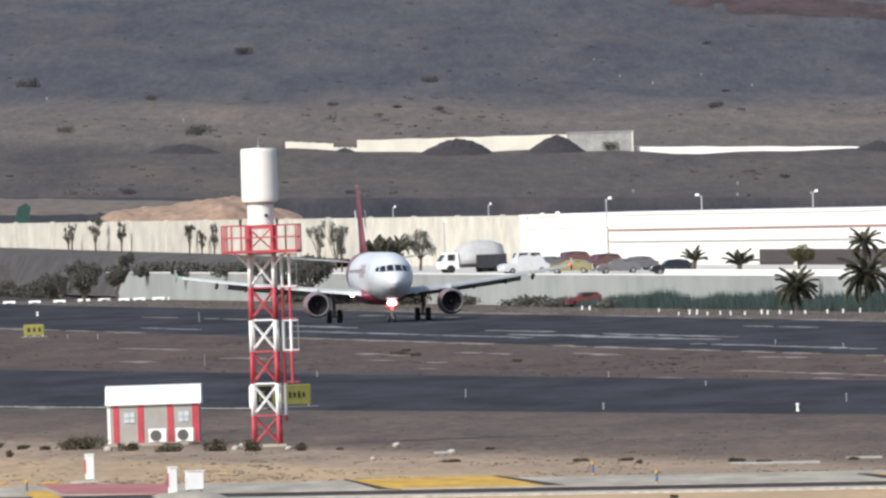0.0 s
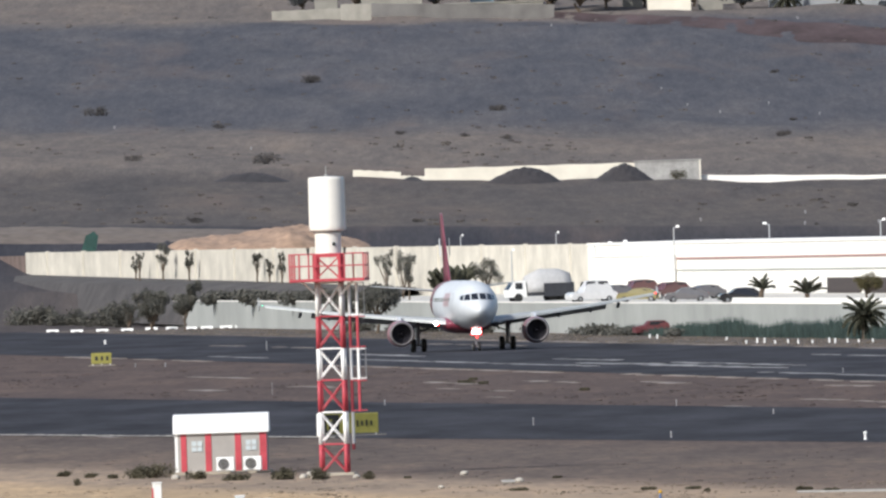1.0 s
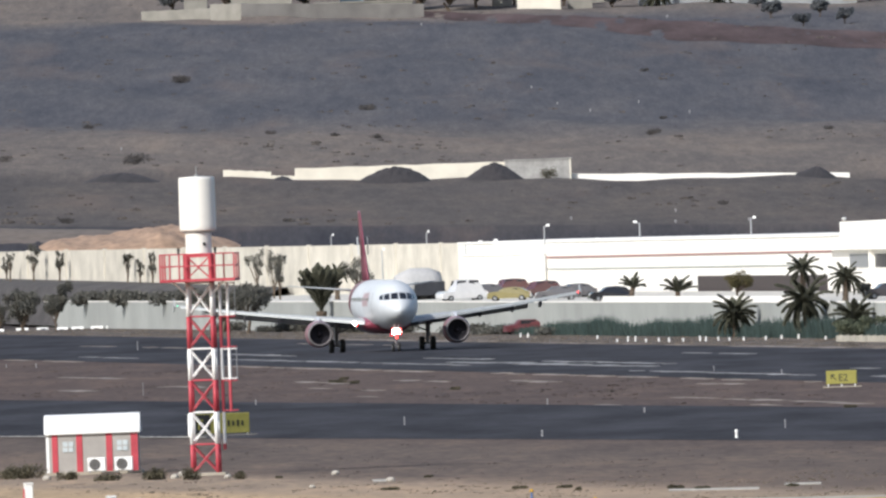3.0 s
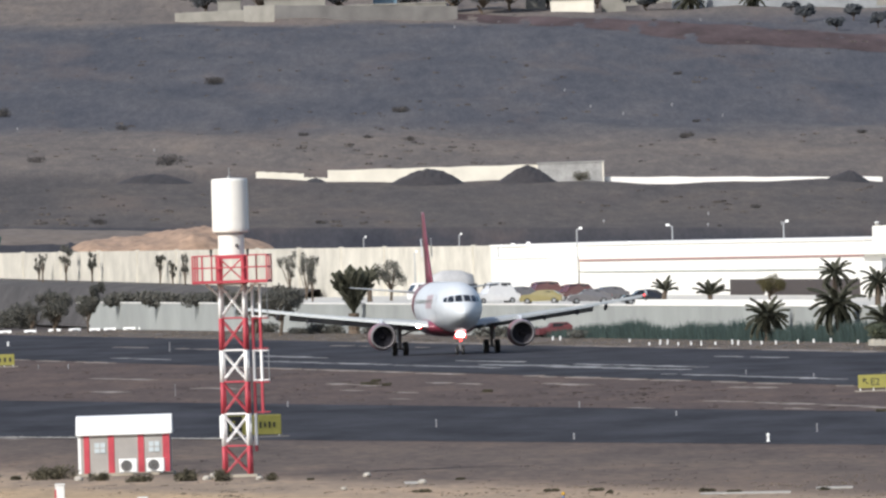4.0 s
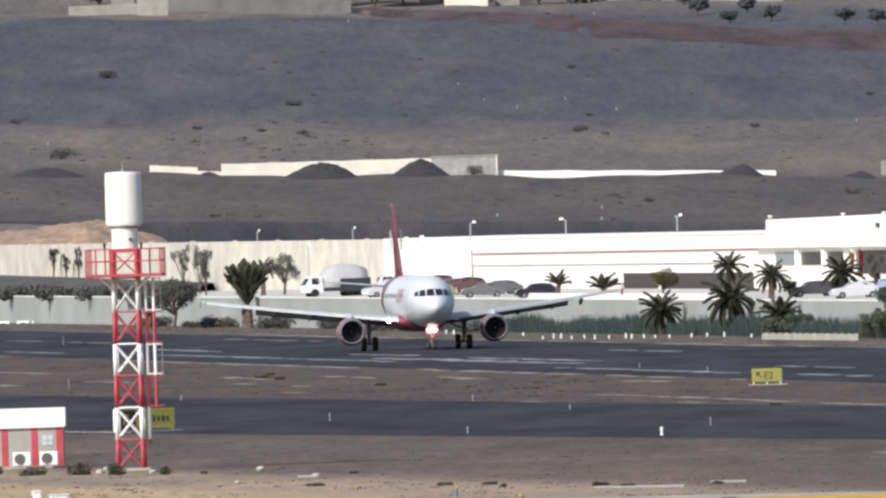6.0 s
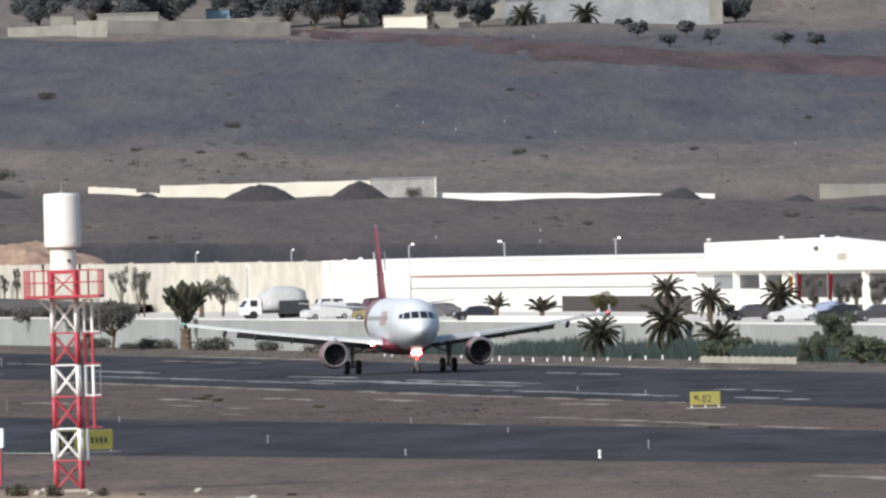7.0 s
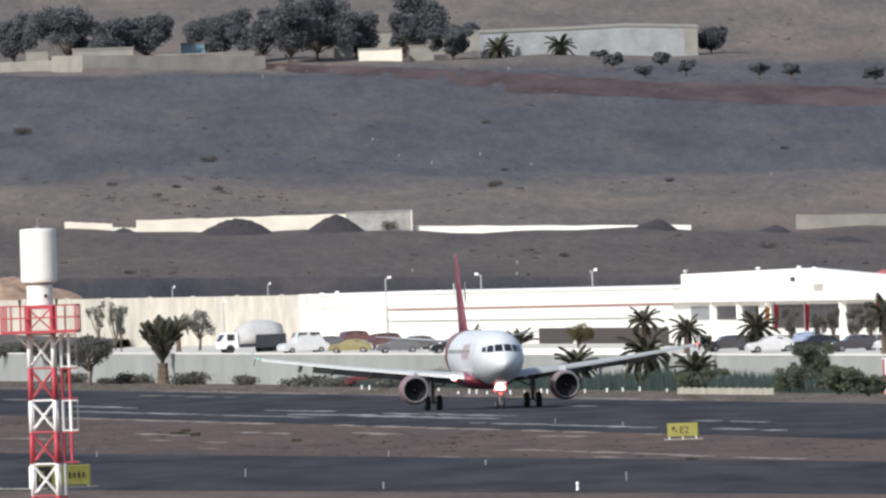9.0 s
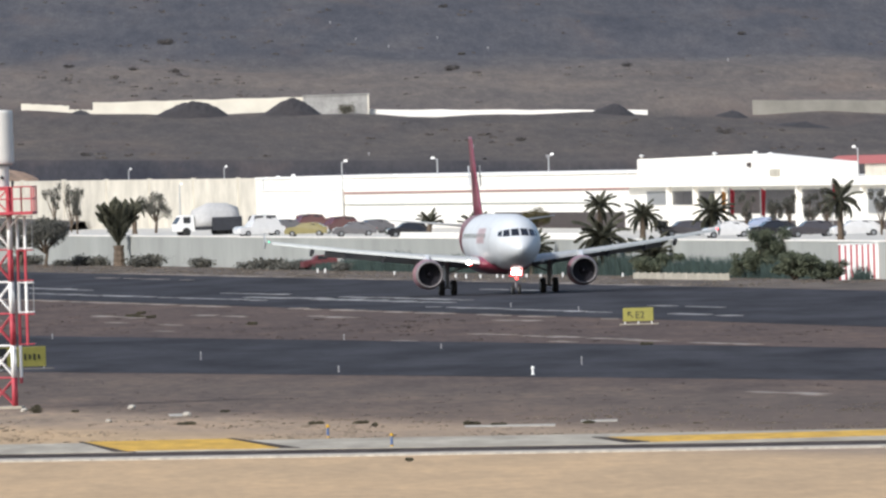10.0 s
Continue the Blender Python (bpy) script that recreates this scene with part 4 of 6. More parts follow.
# ---- lamp posts and rooftop lamps ----
def lamp_post(x, y, z0, z1, reach, label="slim grey lamp post with a pale lantern"):
    t = thing("street_lamp", label, "lamp post", pose(x, y, z0), "street lamps")
    part("pole", tube(B(), (0, 0, 0), (0, 0, z1 - z0), 0.1, 0.06, 8), LAMP_POLE, t)
    part("arm", tube(B(), (0, 0, z1 - z0 - 0.1), (reach, 0, z1 - z0 + 0.05), 0.05, None, 6), LAMP_POLE, t)
    part("lantern", loft(B(), [[(reach * 0.6, -0.12, z1 - z0), (reach * 0.6, 0.12, z1 - z0), (reach * 0.6, 0.1, z1 - z0 + 0.2), (reach * 0.6, -0.1, z1 - z0 + 0.2)], [(reach * 1.6, -0.16, z1 - z0 - 0.02), (reach * 1.6, 0.16, z1 - z0 - 0.02), (reach * 1.6, 0.13, z1 - z0 + 0.22), (reach * 1.6, -0.13, z1 - z0 + 0.22)]]), WHITE_PAINT, t, "pale lantern head")
    return t


lamp_post(16.59, 2560.0, 3.1, 9.97, 0.35)
lamp_post(26.02, 2540.0, 3.1, 10.03, -0.4)
lamp_post(35.70, 2440.0, 3.1, 10.15, 0.3)
lamp_post(5.01, 2720.0, 3.1, 9.60, 0.2)
lamp_post(-5.38, 2800.0, 3.1, 9.53, 0.2)
lamp_post(8.88, 2640.0, 3.1, 8.32, 0.3)
lamp_post(58.74, 2190.0, 3.1, 10.26, -0.3)
lamp_post(34.92, 2440.0, 3.1, 4.29, 0.3)
lamp_post(0.17, 2660.0, 3.0, 7.97, 0.2)
for i, (x, y, z) in enumerate(((13.51, 2645.0, 8.59), (24.60, 2550.0, 8.48), (29.74, 2500.0, 8.38), (32.04, 2480.0, 8.33),
                               (11.15, 2660.0, 8.46), (31.88, 2460.0, 8.43), (34.88, 2440.0, 8.33), (21.07, 2570.0, 8.28))):
    t = thing("roof_lamp", "small pale lamp on the roof edge", "lamp", pose(line_x(FRONT + 0.5, y), y, z - 0.6), "roof edge lamps")
    part("stem", tube(B(), (0, 0, -0.3), (0, 0, 0.5), 0.05, None, 6), LAMP_POLE, t)
    part("head", box(B(), -0.22, 0.22, -0.12, 0.12, 0.45, 0.75, 0.04), WHITE_PAINT, t)


# ---- flags before the hall ----
def flag(x, y, z1, zb, mat, label):
    f = thing("flagpole", label, "flag", pose(x, y, 3.1), "flags before the hall")
    part("pole", tube(B(), (0, 0, 0), (0, 0, z1 - 3.1), 0.06, 0.04, 8), STEEL, f)
    bm = B()
    n = 8
    rows = []
    for j in range(7):
        q = j / 6
        rows.append([bm.verts.new((0.06 + 0.4 * i / n * (1 - 0.3 * q), 0.12 * math.sin(i * 1.7 + q), (z1 - 3.2) - q * (z1 - zb) - 0.25 * i / n)) for i in range(n + 1)])
    for a, b in zip(rows, rows[1:]):
        for i in range(n):
            bm.faces.new((a[i], a[i + 1], b[i + 1], b[i]))
    bmesh.ops.solidify(bm, geom=bm.faces[:], thickness=0.02)
    part("cloth", bm, mat, f, "hanging folded cloth")


flag(48.65, 2240.0, 7.04, 4.65, FLAG_RED, "red flag hanging on a steel pole")
flag(48.12, 2250.0, 6.84, 5.04, FLAG_ORANGE, "orange flag hanging on a steel pole")
flag(50.82, 2215.0, 7.03, 4.66, FLAG_RED, "red flag hanging on a steel pole")
flag(55.76, 2165.0, 7.41, 6.11, FLAG_RED, "red flag hanging on a steel pole")


# ---- parked cars on the shelf ----
def build_car(paint, tall=1.0, length=4.2):
    c = thing("parked_car", "x", "car")
    L, H = length, 1.45 * tall
    side = [(-L / 2, 0.35), (-L / 2 + 0.05, 0.75), (-L / 2 + 0.35, 0.92), (-L * 0.24, 0.98), (-L * 0.1, H - 0.06), (L * 0.12, H), (L * 0.3, H - 0.1), (L * 0.42, 0.98), (L / 2 - 0.05, 0.9), (L / 2, 0.5), (L / 2 - 0.05, 0.3), (-L / 2 + 0.1, 0.28)]
    rings = []
    for y in (-0.86, -0.8, 0.8, 0.86):
        inset = 0.06 if abs(y) > 0.83 else 0.0
        rings.append([(x * (1 - inset * 0.3), y * (0.84 if z > 1.05 else 1.0), z - inset * 0.4 * (z > 0.6)) for x, z in side])
    body = part("body", loft(B(), rings), paint, c)
    for s in (-1, 1):
        for a, b in ((-L * 0.19, L * 0.04), (L * 0.06, L * 0.3)):
            part("side_window", loft(B(), [[(a, s * 0.755, 1.0), (b, s * 0.755, 1.0), (b - 0.05, s * 0.74, H - 0.14), (a + 0.16, s * 0.74, H - 0.14)], [(a, s * 0.775, 1.0), (b, s * 0.775, 1.0), (b - 0.05, s * 0.755, H - 0.14), (a + 0.16, s * 0.755, H - 0.14)]]), DARK_GLASS, body)
        for wx in (-L * 0.31, L * 0.31):
            w = part("wheel", turned(B(), [(0.16, -0.1), (0.29, -0.11), (0.31, 0), (0.29, 0.11), (0.16, 0.1)], "Y", 16, (wx, s * 0.76, 0.31)), RUBBER, c)
            part("rim", turned(B(), [(0.02, -0.115), (0.17, -0.11), (0.17, 0.11), (0.02, 0.115)], "Y", 10, (wx, s * 0.76, 0.31)), STEEL, w)
    part("tail_lamp", box(B(), L / 2 - 0.06, L / 2 + 0.01, -0.75, -0.5, 0.7, 0.86), RED_PAINT, c)
    part("headlamp", box(B(), -L / 2 - 0.01, -L / 2 + 0.1, -0.75, -0.5, 0.66, 0.8), WHITE_PAINT, c)
    return c


def shelf_z(c):
    return float(np.interp(c, [p[0] for p in SHELF], [p[1] for p in SHELF]))


CARS = [  # x, y, paint, label, size, turn
    (21.31, 2362.98, "CAR_BLACK", "black parked saloon car by the wall", 1.0, 8),
    (12.30, 2455.03, "CAR_YELLOW", "yellow parked car by the wall", 0.95, -6),
    (16.69, 2417.36, "CAR_SILVER", "silver parked car by the wall", 1.0, 4),
    (15.50, 2482.05, "CAR_RED", "dark red parked estate car", 1.2, 30),
    (18.59, 2452.17, "CAR_SILVER", "silver parked car beside others", 1.0, 20),
    (10.19, 2533.50, "CAR_SILVER", "silver parked car beside others", 1.0, 24),
    (12.80, 2546.92, "CAR_RED", "dark red parked estate car", 1.25, 24),
    (7.86, 2517.27, "CAR_WHITE", "white parked van by the wall", 1.35, 14),
    (43.61, 2190.76, "CAR_DARK", "dark grey parked saloon car", 1.0, 10),
    (46.29, 2145.47, "CAR_WHITE", "white parked car by the wall", 1.0, 10),
    (49.76, 2131.22, "CAR_BLACK", "black parked saloon car", 1.0, 10),
    (52.43, 2105.34, "CAR_DARK", "dark grey parked saloon car", 1.0, 10),
    (55.79, 2092.22, "CAR_WHITE", "white parked car by the hall", 1.0, 10),
    (50.09, 2186.06, "CAR_BLUE", "pale blue parked saloon car", 1.0, 10),
    (7.93, 2497.27, "CAR_WHITE", "tall white parked box van", 1.5, 20),
]
PAINTS = {"CAR_BLACK": (0.015, 0.015, 0.018), "CAR_YELLOW": (0.23, 0.2, 0.09), "CAR_RED": (0.11, 0.045, 0.045), "CAR_WHITE": (0.6, 0.6, 0.6), "CAR_DARK": (0.06, 0.055, 0.06), "CAR_SILVER": (0.13, 0.125, 0.13), "CAR_BLUE": (0.3, 0.35, 0.48)}
PAINTS = {n: surface(n.lower().replace("car_", "car_paint_"), c, 0.25, vary=0.06, coat=0.5) for n, c in PAINTS.items()}
for x, y, paint, label, tall, turn in CARS:
    c = build_car(PAINTS[paint], tall, 4.2 if tall < 1.2 else 4.9)
    c["label"], c["group"] = label, "cars on the shelf"
    c.matrix_world = pose(x, y, shelf_z(x + SLANT * y), 0, 0, turn)


# ---- a lorry with a grey rounded cover ----
def build_lorry(x, y, z):
    t = thing("covered_lorry", "white lorry with a rounded grey cover, parked by the wall", "lorry", pose(x, y, z, 0, 0, 16))
    part("cab", loft(B(), [[(-3.9, yy, 0.5), (-4.0, yy, 1.2), (-3.4, yy * 0.92, 2.1), (-2.2, yy * 0.92, 2.15), (-2.1, yy, 0.5)] for yy in (-1.0, 1.0)]), WHITE_PAINT, t, "white cab")
    part("windscreen", loft(B(), [[(-3.98, yy, 1.28), (-3.45, yy * 0.95, 2.02), (-3.4, yy * 0.95, 2.0), (-3.9, yy, 1.26)] for yy in (-0.85, 0.85)]), DARK_GLASS, t)
    part("side_window", box(B(), -3.3, -2.6, -1.02, -0.96, 1.35, 1.95), DARK_GLASS, t)
    part("cover", loft(B(), [[(xx, 1.25 * math.cos(a), 0.95 + h * math.sin(a)) for a in [i * math.pi / 10 for i in range(11)]] for xx, h in ((-2.0, 1.7), (-0.5, 2.35), (1.5, 2.3), (2.6, 1.9))]), COVER_GREY, t, "rounded grey cover", smooth=True)
    part("load_bed", box(B(), -2.0, 2.9, -1.2, 1.2, 0.6, 0.98, 0.03), CAR_BED, t, "dark load bed")
    part("dark_side_sheet", box(B(), -0.4, 2.75, -1.36, -1.28, 0.5, 1.85, 0.02), CAR_BED, t, "dark side sheet")
    part("tailgate", box(B(), 2.62, 2.75, -1.2, 1.2, 0.6, 1.9, 0.03), CAR_BED, t)
    for s in (-1, 1):
        for wx in (-3.0, 0.6, 1.7):
            part("wheel", turned(B(), [(0.2, -0.14), (0.42, -0.15), (0.45, 0), (0.42, 0.15), (0.2, 0.14)], "Y", 18, (wx, s * 0.95, 0.45)), RUBBER, t)


build_lorry(3.35, 2551.26, shelf_z(266.5))

# ---- the orange spoil heap and the green sheeted stack behind the boundary wall ----
def heap(name, x, y, w, d, h, mat, label, category, seed, lumps=3, sharp=1.3, rough=1.0, summit=None):
    rng = random.Random(seed)
    n, m = 90, 24
    verts, faces = [], []
    z0 = land_z(x, y)
    ph = [rng.uniform(0, 6.28) for _ in range(6)]
    for j in range(m + 1):
        for i in range(n + 1):
            u, v = i / n * 2 - 1, j / m * 2 - 1
            r = min(1.0, math.sqrt(u * u + v * v))
            prof = max(0.0, 1 - r ** sharp)
            bumps = 0.78 + rough * (0.16 * math.sin(u * lumps * 3 + ph[0]) + 0.09 * math.sin(u * lumps * 7 + ph[1] + v * 4) + 0.06 * math.sin(u * 31 + ph[2]) * math.sin(v * 9 + ph[3]))
            px, py = x + u * w / 2, y + v * d / 2
            bumps += rough * (0.16 * noise.noise((px * 0.9, py * 0.35, seed)) + 0.09 * noise.noise((px * 2.6, py * 0.9, seed + 5.0)))
            if summit is not None:
                bumps *= 0.62 + 0.5 * math.exp(-((u - summit) / 0.3) ** 2)
            verts.append((px - x, py - y, land_z(px, py) - z0 - 0.25 + h * prof * bumps * 1.15))
    for j in range(m):
        for i in range(n):
            a = j * (n + 1) + i
            faces.append((a, a + 1, a + n + 2, a + n + 1))
    me = bpy.data.meshes.new(name)
    me.from_pydata(verts, [], faces)
    me.materials.append(mat)
    for poly in me.polygons:
        poly.use_smooth = True
    ob = new(name, me)
    ob.location = (x, y, z0)
    return tagged(ob, label, category)


heap("earth_mound", -29.22, 3085.0, 25.5, 26.0, 2.3, SPOIL, "long heap of orange-brown earth behind the wall", "earth heap", 4, 2, 6.0, 0.7, 0.34)
heap("earth_mound", -52.0, 3100.0, 62.0, 26.0, 0.8, SPOIL_DULL, "low heap of dull brown earth behind the wall", "earth heap", 9, 2, 2.4)
gs = thing("sheeted_stack", "tall stack under a dark green sheet behind the wall", "stack", pose(-50.70, 3070.0, 8.33))
part("sheet", loft(B(), [[(-1.6, y, -0.6), (-1.1, y, 0.5), (-0.5, y, 2.4), (0.5, y, 2.9), (1.0, y, 2.3), (0.7, y, 0.6), (0.4, y, -0.6)] for y in (-0.8, 0.0, 0.8)]), GREEN_SHEET, gs, "dark green sheet")
part("skirt", box(B(), -3.2, -0.8, -0.7, 0.7, -0.6, 0.25, 0.1), GREEN_SHEET, gs)


# ---- paint on the pavements ----
def ground_patch(name, pts, mat, label, category="marking", z=0.045):
    bm = B()
    n = len(pts)
    top = [bm.verts.new((*p, z)) for p in pts]
    low = [bm.verts.new((*p, z - 0.03)) for p in pts]
    bm.faces.new(top)
    for i in range(n):
        bm.faces.new((top[i], top[(i + 1) % n], low[(i + 1) % n], low[i]))
    return solid(name, bm, mat, label, category, kind="structure")


ground_patch("yellow_mark", [(-4.25, 1058.15), (1.87, 1054.95), (3.77, 1017.93), (-2.53, 1023.97)], YELLOW_LINE, "broad yellow painted mark on the concrete")
ground_patch("yellow_mark", [(16.89, 1022.03), (28.16, 1019.85), (31.70, 1001.20), (18.36, 1003.12)], YELLOW_LINE, "broad yellow painted mark on the concrete")
ground_patch("yellow_mark", [(-17.68, 1050.64), (-16.61, 1049.33), (-15.55, 1020.51), (-16.61, 1020.02)], YELLOW_LINE, "yellow painted mark beside the drain", z=0.07)
for pts in (((-4.45, 1059.5), (-4.25, 1058.15), (-2.53, 1023.97), (-2.0, 1019.0), (-2.9, 1022.0)), ((2.0, 1055.5), (4.6, 1016.0), (3.77, 1017.93), (1.75, 1055.0)), ((16.4, 1023.2), (16.89, 1022.03), (18.36, 1003.12), (17.4, 1002.6))):
    ground_patch("tar_joint", list(pts), TARRED, "dark worn joint beside the yellow mark", z=0.052)
ground_patch("red_slab", [(-17.36, 1074.73), (-11.83, 1061.81), (-11.12, 1027.45), (-15.88, 1039.69)], RED_LINE, "faded red painted slab round the lamp posts", "slab", 0.06)

def worn_band(name, c, y0, y1, w, mat, label, category="marking", z=0.06, seed=0, gaps=0.25):
    """A worn line along the runway's slant: short lengths of uneven width, some of them gone."""
    rng = random.Random(seed)
    bm = B()
    y = min(y0, y1)
    while y < max(y0, y1):
        d = rng.uniform(2.5, 11.0)
        if rng.random() > gaps:
            o, h = rng.gauss(0, 0.12 * w), w * rng.uniform(0.15, 0.42)
            ring = [(c + o - h - SLANT * y, y), (c + o + h - SLANT * y, y), (c + o + h * 0.8 - SLANT * (y + d), y + d), (c + o - h * 0.9 - SLANT * (y + d), y + d)]
            top = [bm.verts.new((*p, z)) for p in ring]
            low = [bm.verts.new((*p, z - 0.05)) for p in ring]
            bm.faces.new(top)
            for k in range(4):
                bm.faces.new((top[k], top[(k + 1) % 4], low[(k + 1) % 4], low[k]))
        y += d
    return solid(name, bm, mat, label, category, kind="structure")


# worn white lines along the runway: place across it, from, to, width
for c, y0, y1, w in ((208.76, 2149.49, 1958.78, 1.5), (212.47, 2000.98, 1869.65, 2.2), (206.94, 1825.35, 1720.82, 1.3), (215.77, 2199.07, 2163.73, 1.2),
                     (217.25, 2062.89, 2023.25, 1.5), (232.69, 2008.88, 1975.06, 1.3), (216.49, 1767.14, 1736.68, 1.2), (207.59, 1698.05, 1657.02, 1.3),
                     (207.14, 2270.76, 2213.82, 1.4), (217.41, 2062.86, 2026.51, 1.3), (213.29, 1980.19, 1896.63, 1.6), (216.56, 2216.06, 2175.37, 1.2), (216.83, 1972.58, 1891.10, 1.6)):
    worn_band("runway_line", c, y0, y1, w, WHITE_LINE, "worn white runway line", seed=int(c * 10 + y0), gaps=0.18)
# pale bare streaks of gravel in the verges
for c, y0, y1, w in ((180.65, 1980.26, 1945.31, 2.5), (174.45, 1833.95, 1812.90, 2.5), (183.91, 1840.25, 1805.05, 1.6), (171.16, 1685.07, 1668.13, 1.8), (181.03, 1584.40, 1495.68, 1.8),
                     (192.55, 1771.51, 1747.20, 2.2), (195.74, 1676.22, 1666.10, 2.0), (172.01, 1535.23, 1509.96, 1.6), (180.90, 1488.97, 1438.82, 1.6), (166.65, 1827.58, 1809.67, 2.5),
                     (188.88, 1812.59, 1783.27, 1.5), (177.16, 1516.26, 1490.27, 1.6), (177.83, 1773.68, 1723.64, 1.5), (127.51, 1480.28, 1450.77, 1.6), (135.15, 1436.75, 1424.93, 1.6), (149.10, 1178.35, 1159.49, 1.5)):
    worn_band("gravel_streak", c, y0, y1, w, PALE_GRAVEL, "pale streak of bare gravel in the verge", "gravel", 0.02, int(c * 10 + y0), 0.3)
# pale dust along the runway's edges
for c, y0, y1, w in ((245.2, 2420.0, 2280.0, 2.4), (245.0, 2230.0, 2120.0, 2.2), (244.6, 2075.0, 1990.0, 2.6), (200.2, 2360.0, 2190.0, 1.6), (199.6, 2080.0, 1900.0, 1.5), (200.0, 1860.0, 1640.0, 1.4), (236.5, 2360.0, 2250.0, 1.4), (225.0, 2450.0, 2330.0, 1.3)):
    worn_band("gravel_streak", c, y0, y1, w, PALE_GRAVEL, "pale dust along the edge of the runway", "gravel", 0.055, int(c * 10 + y0), 0.4)
# the pale painted edge of the taxiway
bm = B()
rng = random.Random(8)
for k in range(60):
    x0, y0 = -36.0 + 26.0 * k / 60.0, 1514.0 - 112.0 * k / 60.0
    x1, y1 = x0 + 26.0 / 60 * 0.97, y0 - 112.0 / 60 * 0.97
    h, g = rng.uniform(3.5, 9.0), rng.uniform(3.5, 9.0)
    bm.faces.new([bm.verts.new(p) for p in ((x0, y0, 0.05), (x1, y1, 0.05), (x1, y1 + h, 0.05), (x0, y0 + g, 0.05))])
solid("taxiway_line", bm, STONE, "worn pale line along the edge of the taxiway", "marking", kind="structure")
for xa, xb, ya in ((-21.29, -20.15, 1082.0), (-19.91, -18.94, 1082.5), (-17.35, -16.72, 1080.0)):
    ground_patch("yellow_dash", [(xa, ya), (xb, ya - 1.0), (xb, ya + 3.0), (xa, ya + 4.0)], YELLOW_LINE, "short yellow painted dash beside the road", z=0.05)
for a, b, c, d in (((11.90, 1078.79), (15.69, 1074.83), (15.58, 1067.62), (11.83, 1072.57)), ((16.94, 1086.01), (18.50, 1085.16), (18.39, 1078.86), (16.84, 1079.69)),
                   ((-0.74, 1158.12), (-0.04, 1158.13), (0.01, 1148.40), (-0.66, 1148.31))):
    ground_patch("concrete_scrap", [a, b, c, d], STONE, "pale scrap of old concrete in the sand", "concrete", 0.035)


# ---- approach lamps by the road: white posts ----
def white_post(x, y, h, w):
    t = thing("approach_lamp", "white square lamp post on a pale concrete pad", "lamp post", pose(x, y, 0, 0, 0, 12), "white approach lamp posts")
    part("pad", turned(B(), [(0.9, -0.1), (0.85, 0.06), (0.5, 0.14), (0.1, 0.16)], "Z", 18), CONCRETE, t, "round concrete pad")
    part("shaft", box(B(), -w / 2, w / 2, -w / 2, w / 2, 0.1, h, 0.02), WHITE_PAINT, t)
    part("cap", box(B(), -w * 0.56, w * 0.56, -w * 0.56, w * 0.56, h, h + 0.08, 0.02), WHITE_PAINT, t)
    part("red_edge", box(B(), -w / 2 - 0.05, -w / 2 - 0.005, -0.08, 0.08, h * 0.35, h * 0.85), RED_PAINT, t)


white_post(-15.33, 1080.46, 1.15, 0.34)
white_post(-11.18, 1022.15, 1.12, 0.33)
wx, wy = -10.32, 1025.08
t = thing("junction_box", "white electrical box on short legs beside the lamp posts", "electrical box", pose(wx, wy, 0.08, 0, 0, 10))
part("case", box(B(), -0.36, 0.36, -0.2, 0.2, 0.12, 0.86, 0.03), WHITE_PAINT, t)
part("lid", box(B(), -0.39, 0.39, -0.23, 0.23, 0.86, 0.91, 0.02), WHITE_PAINT, t)
for s in (-0.26, 0.26):
    part("leg", box(B(), s - 0.04, s + 0.04, -0.05, 0.05, 0.0, 0.12), STEEL, t)
t = thing("equipment_case", "low white equipment case beside the concrete road", "electrical box", pose(-19.1, 1000.0, 0.0, 0, 0, 4))
part("case", box(B(), -0.66, 0.66, -0.3, 0.3, 0.05, 0.54, 0.03), WHITE_PAINT, t)
part("lid", box(B(), -0.7, 0.7, -0.34, 0.34, 0.54, 0.6, 0.02), WHITE_PAINT, t)
for s in (-0.5, 0.5):
    part("foot", box(B(), s - 0.06, s + 0.06, -0.2, 0.2, -0.02, 0.05), STEEL, t)
solid("pad", loft(B(), [[(x * q, y * q * 2.2, z) for x, y in [(math.cos(i * math.tau / 20) * 1.7, math.sin(i * math.tau / 20) * 2.0) for i in range(20)]] for q, z in ((1.0, -0.1), (0.9, 0.1), (0.6, 0.3), (0.3, 0.36))]), CONCRETE, "pale concrete pad under the lamp post and box", "slab", pose(-10.37, 1008.99 - 2, 0.0))


# ---- yellow and black airfield signs ----
def lettering(name, text, size, mat, parent, x, y, z):
    """Raised letters on an upright board that faces -y."""
    cu = bpy.data.curves.new(name, "FONT")
    cu.body, cu.size, cu.extrude = text, size, 0.006
    tmp = bpy.data.objects.new(name, cu)
    me = bpy.data.meshes.new_from_object(tmp)
    bpy.data.objects.remove(tmp)
    me.materials.clear()
    me.materials.append(mat)
    ob = new(name, me)
    ob.parent = parent
    ob.matrix_basis = pose(x, y, z, 90, 0, 0)
    return tagged(ob, "black lettering")


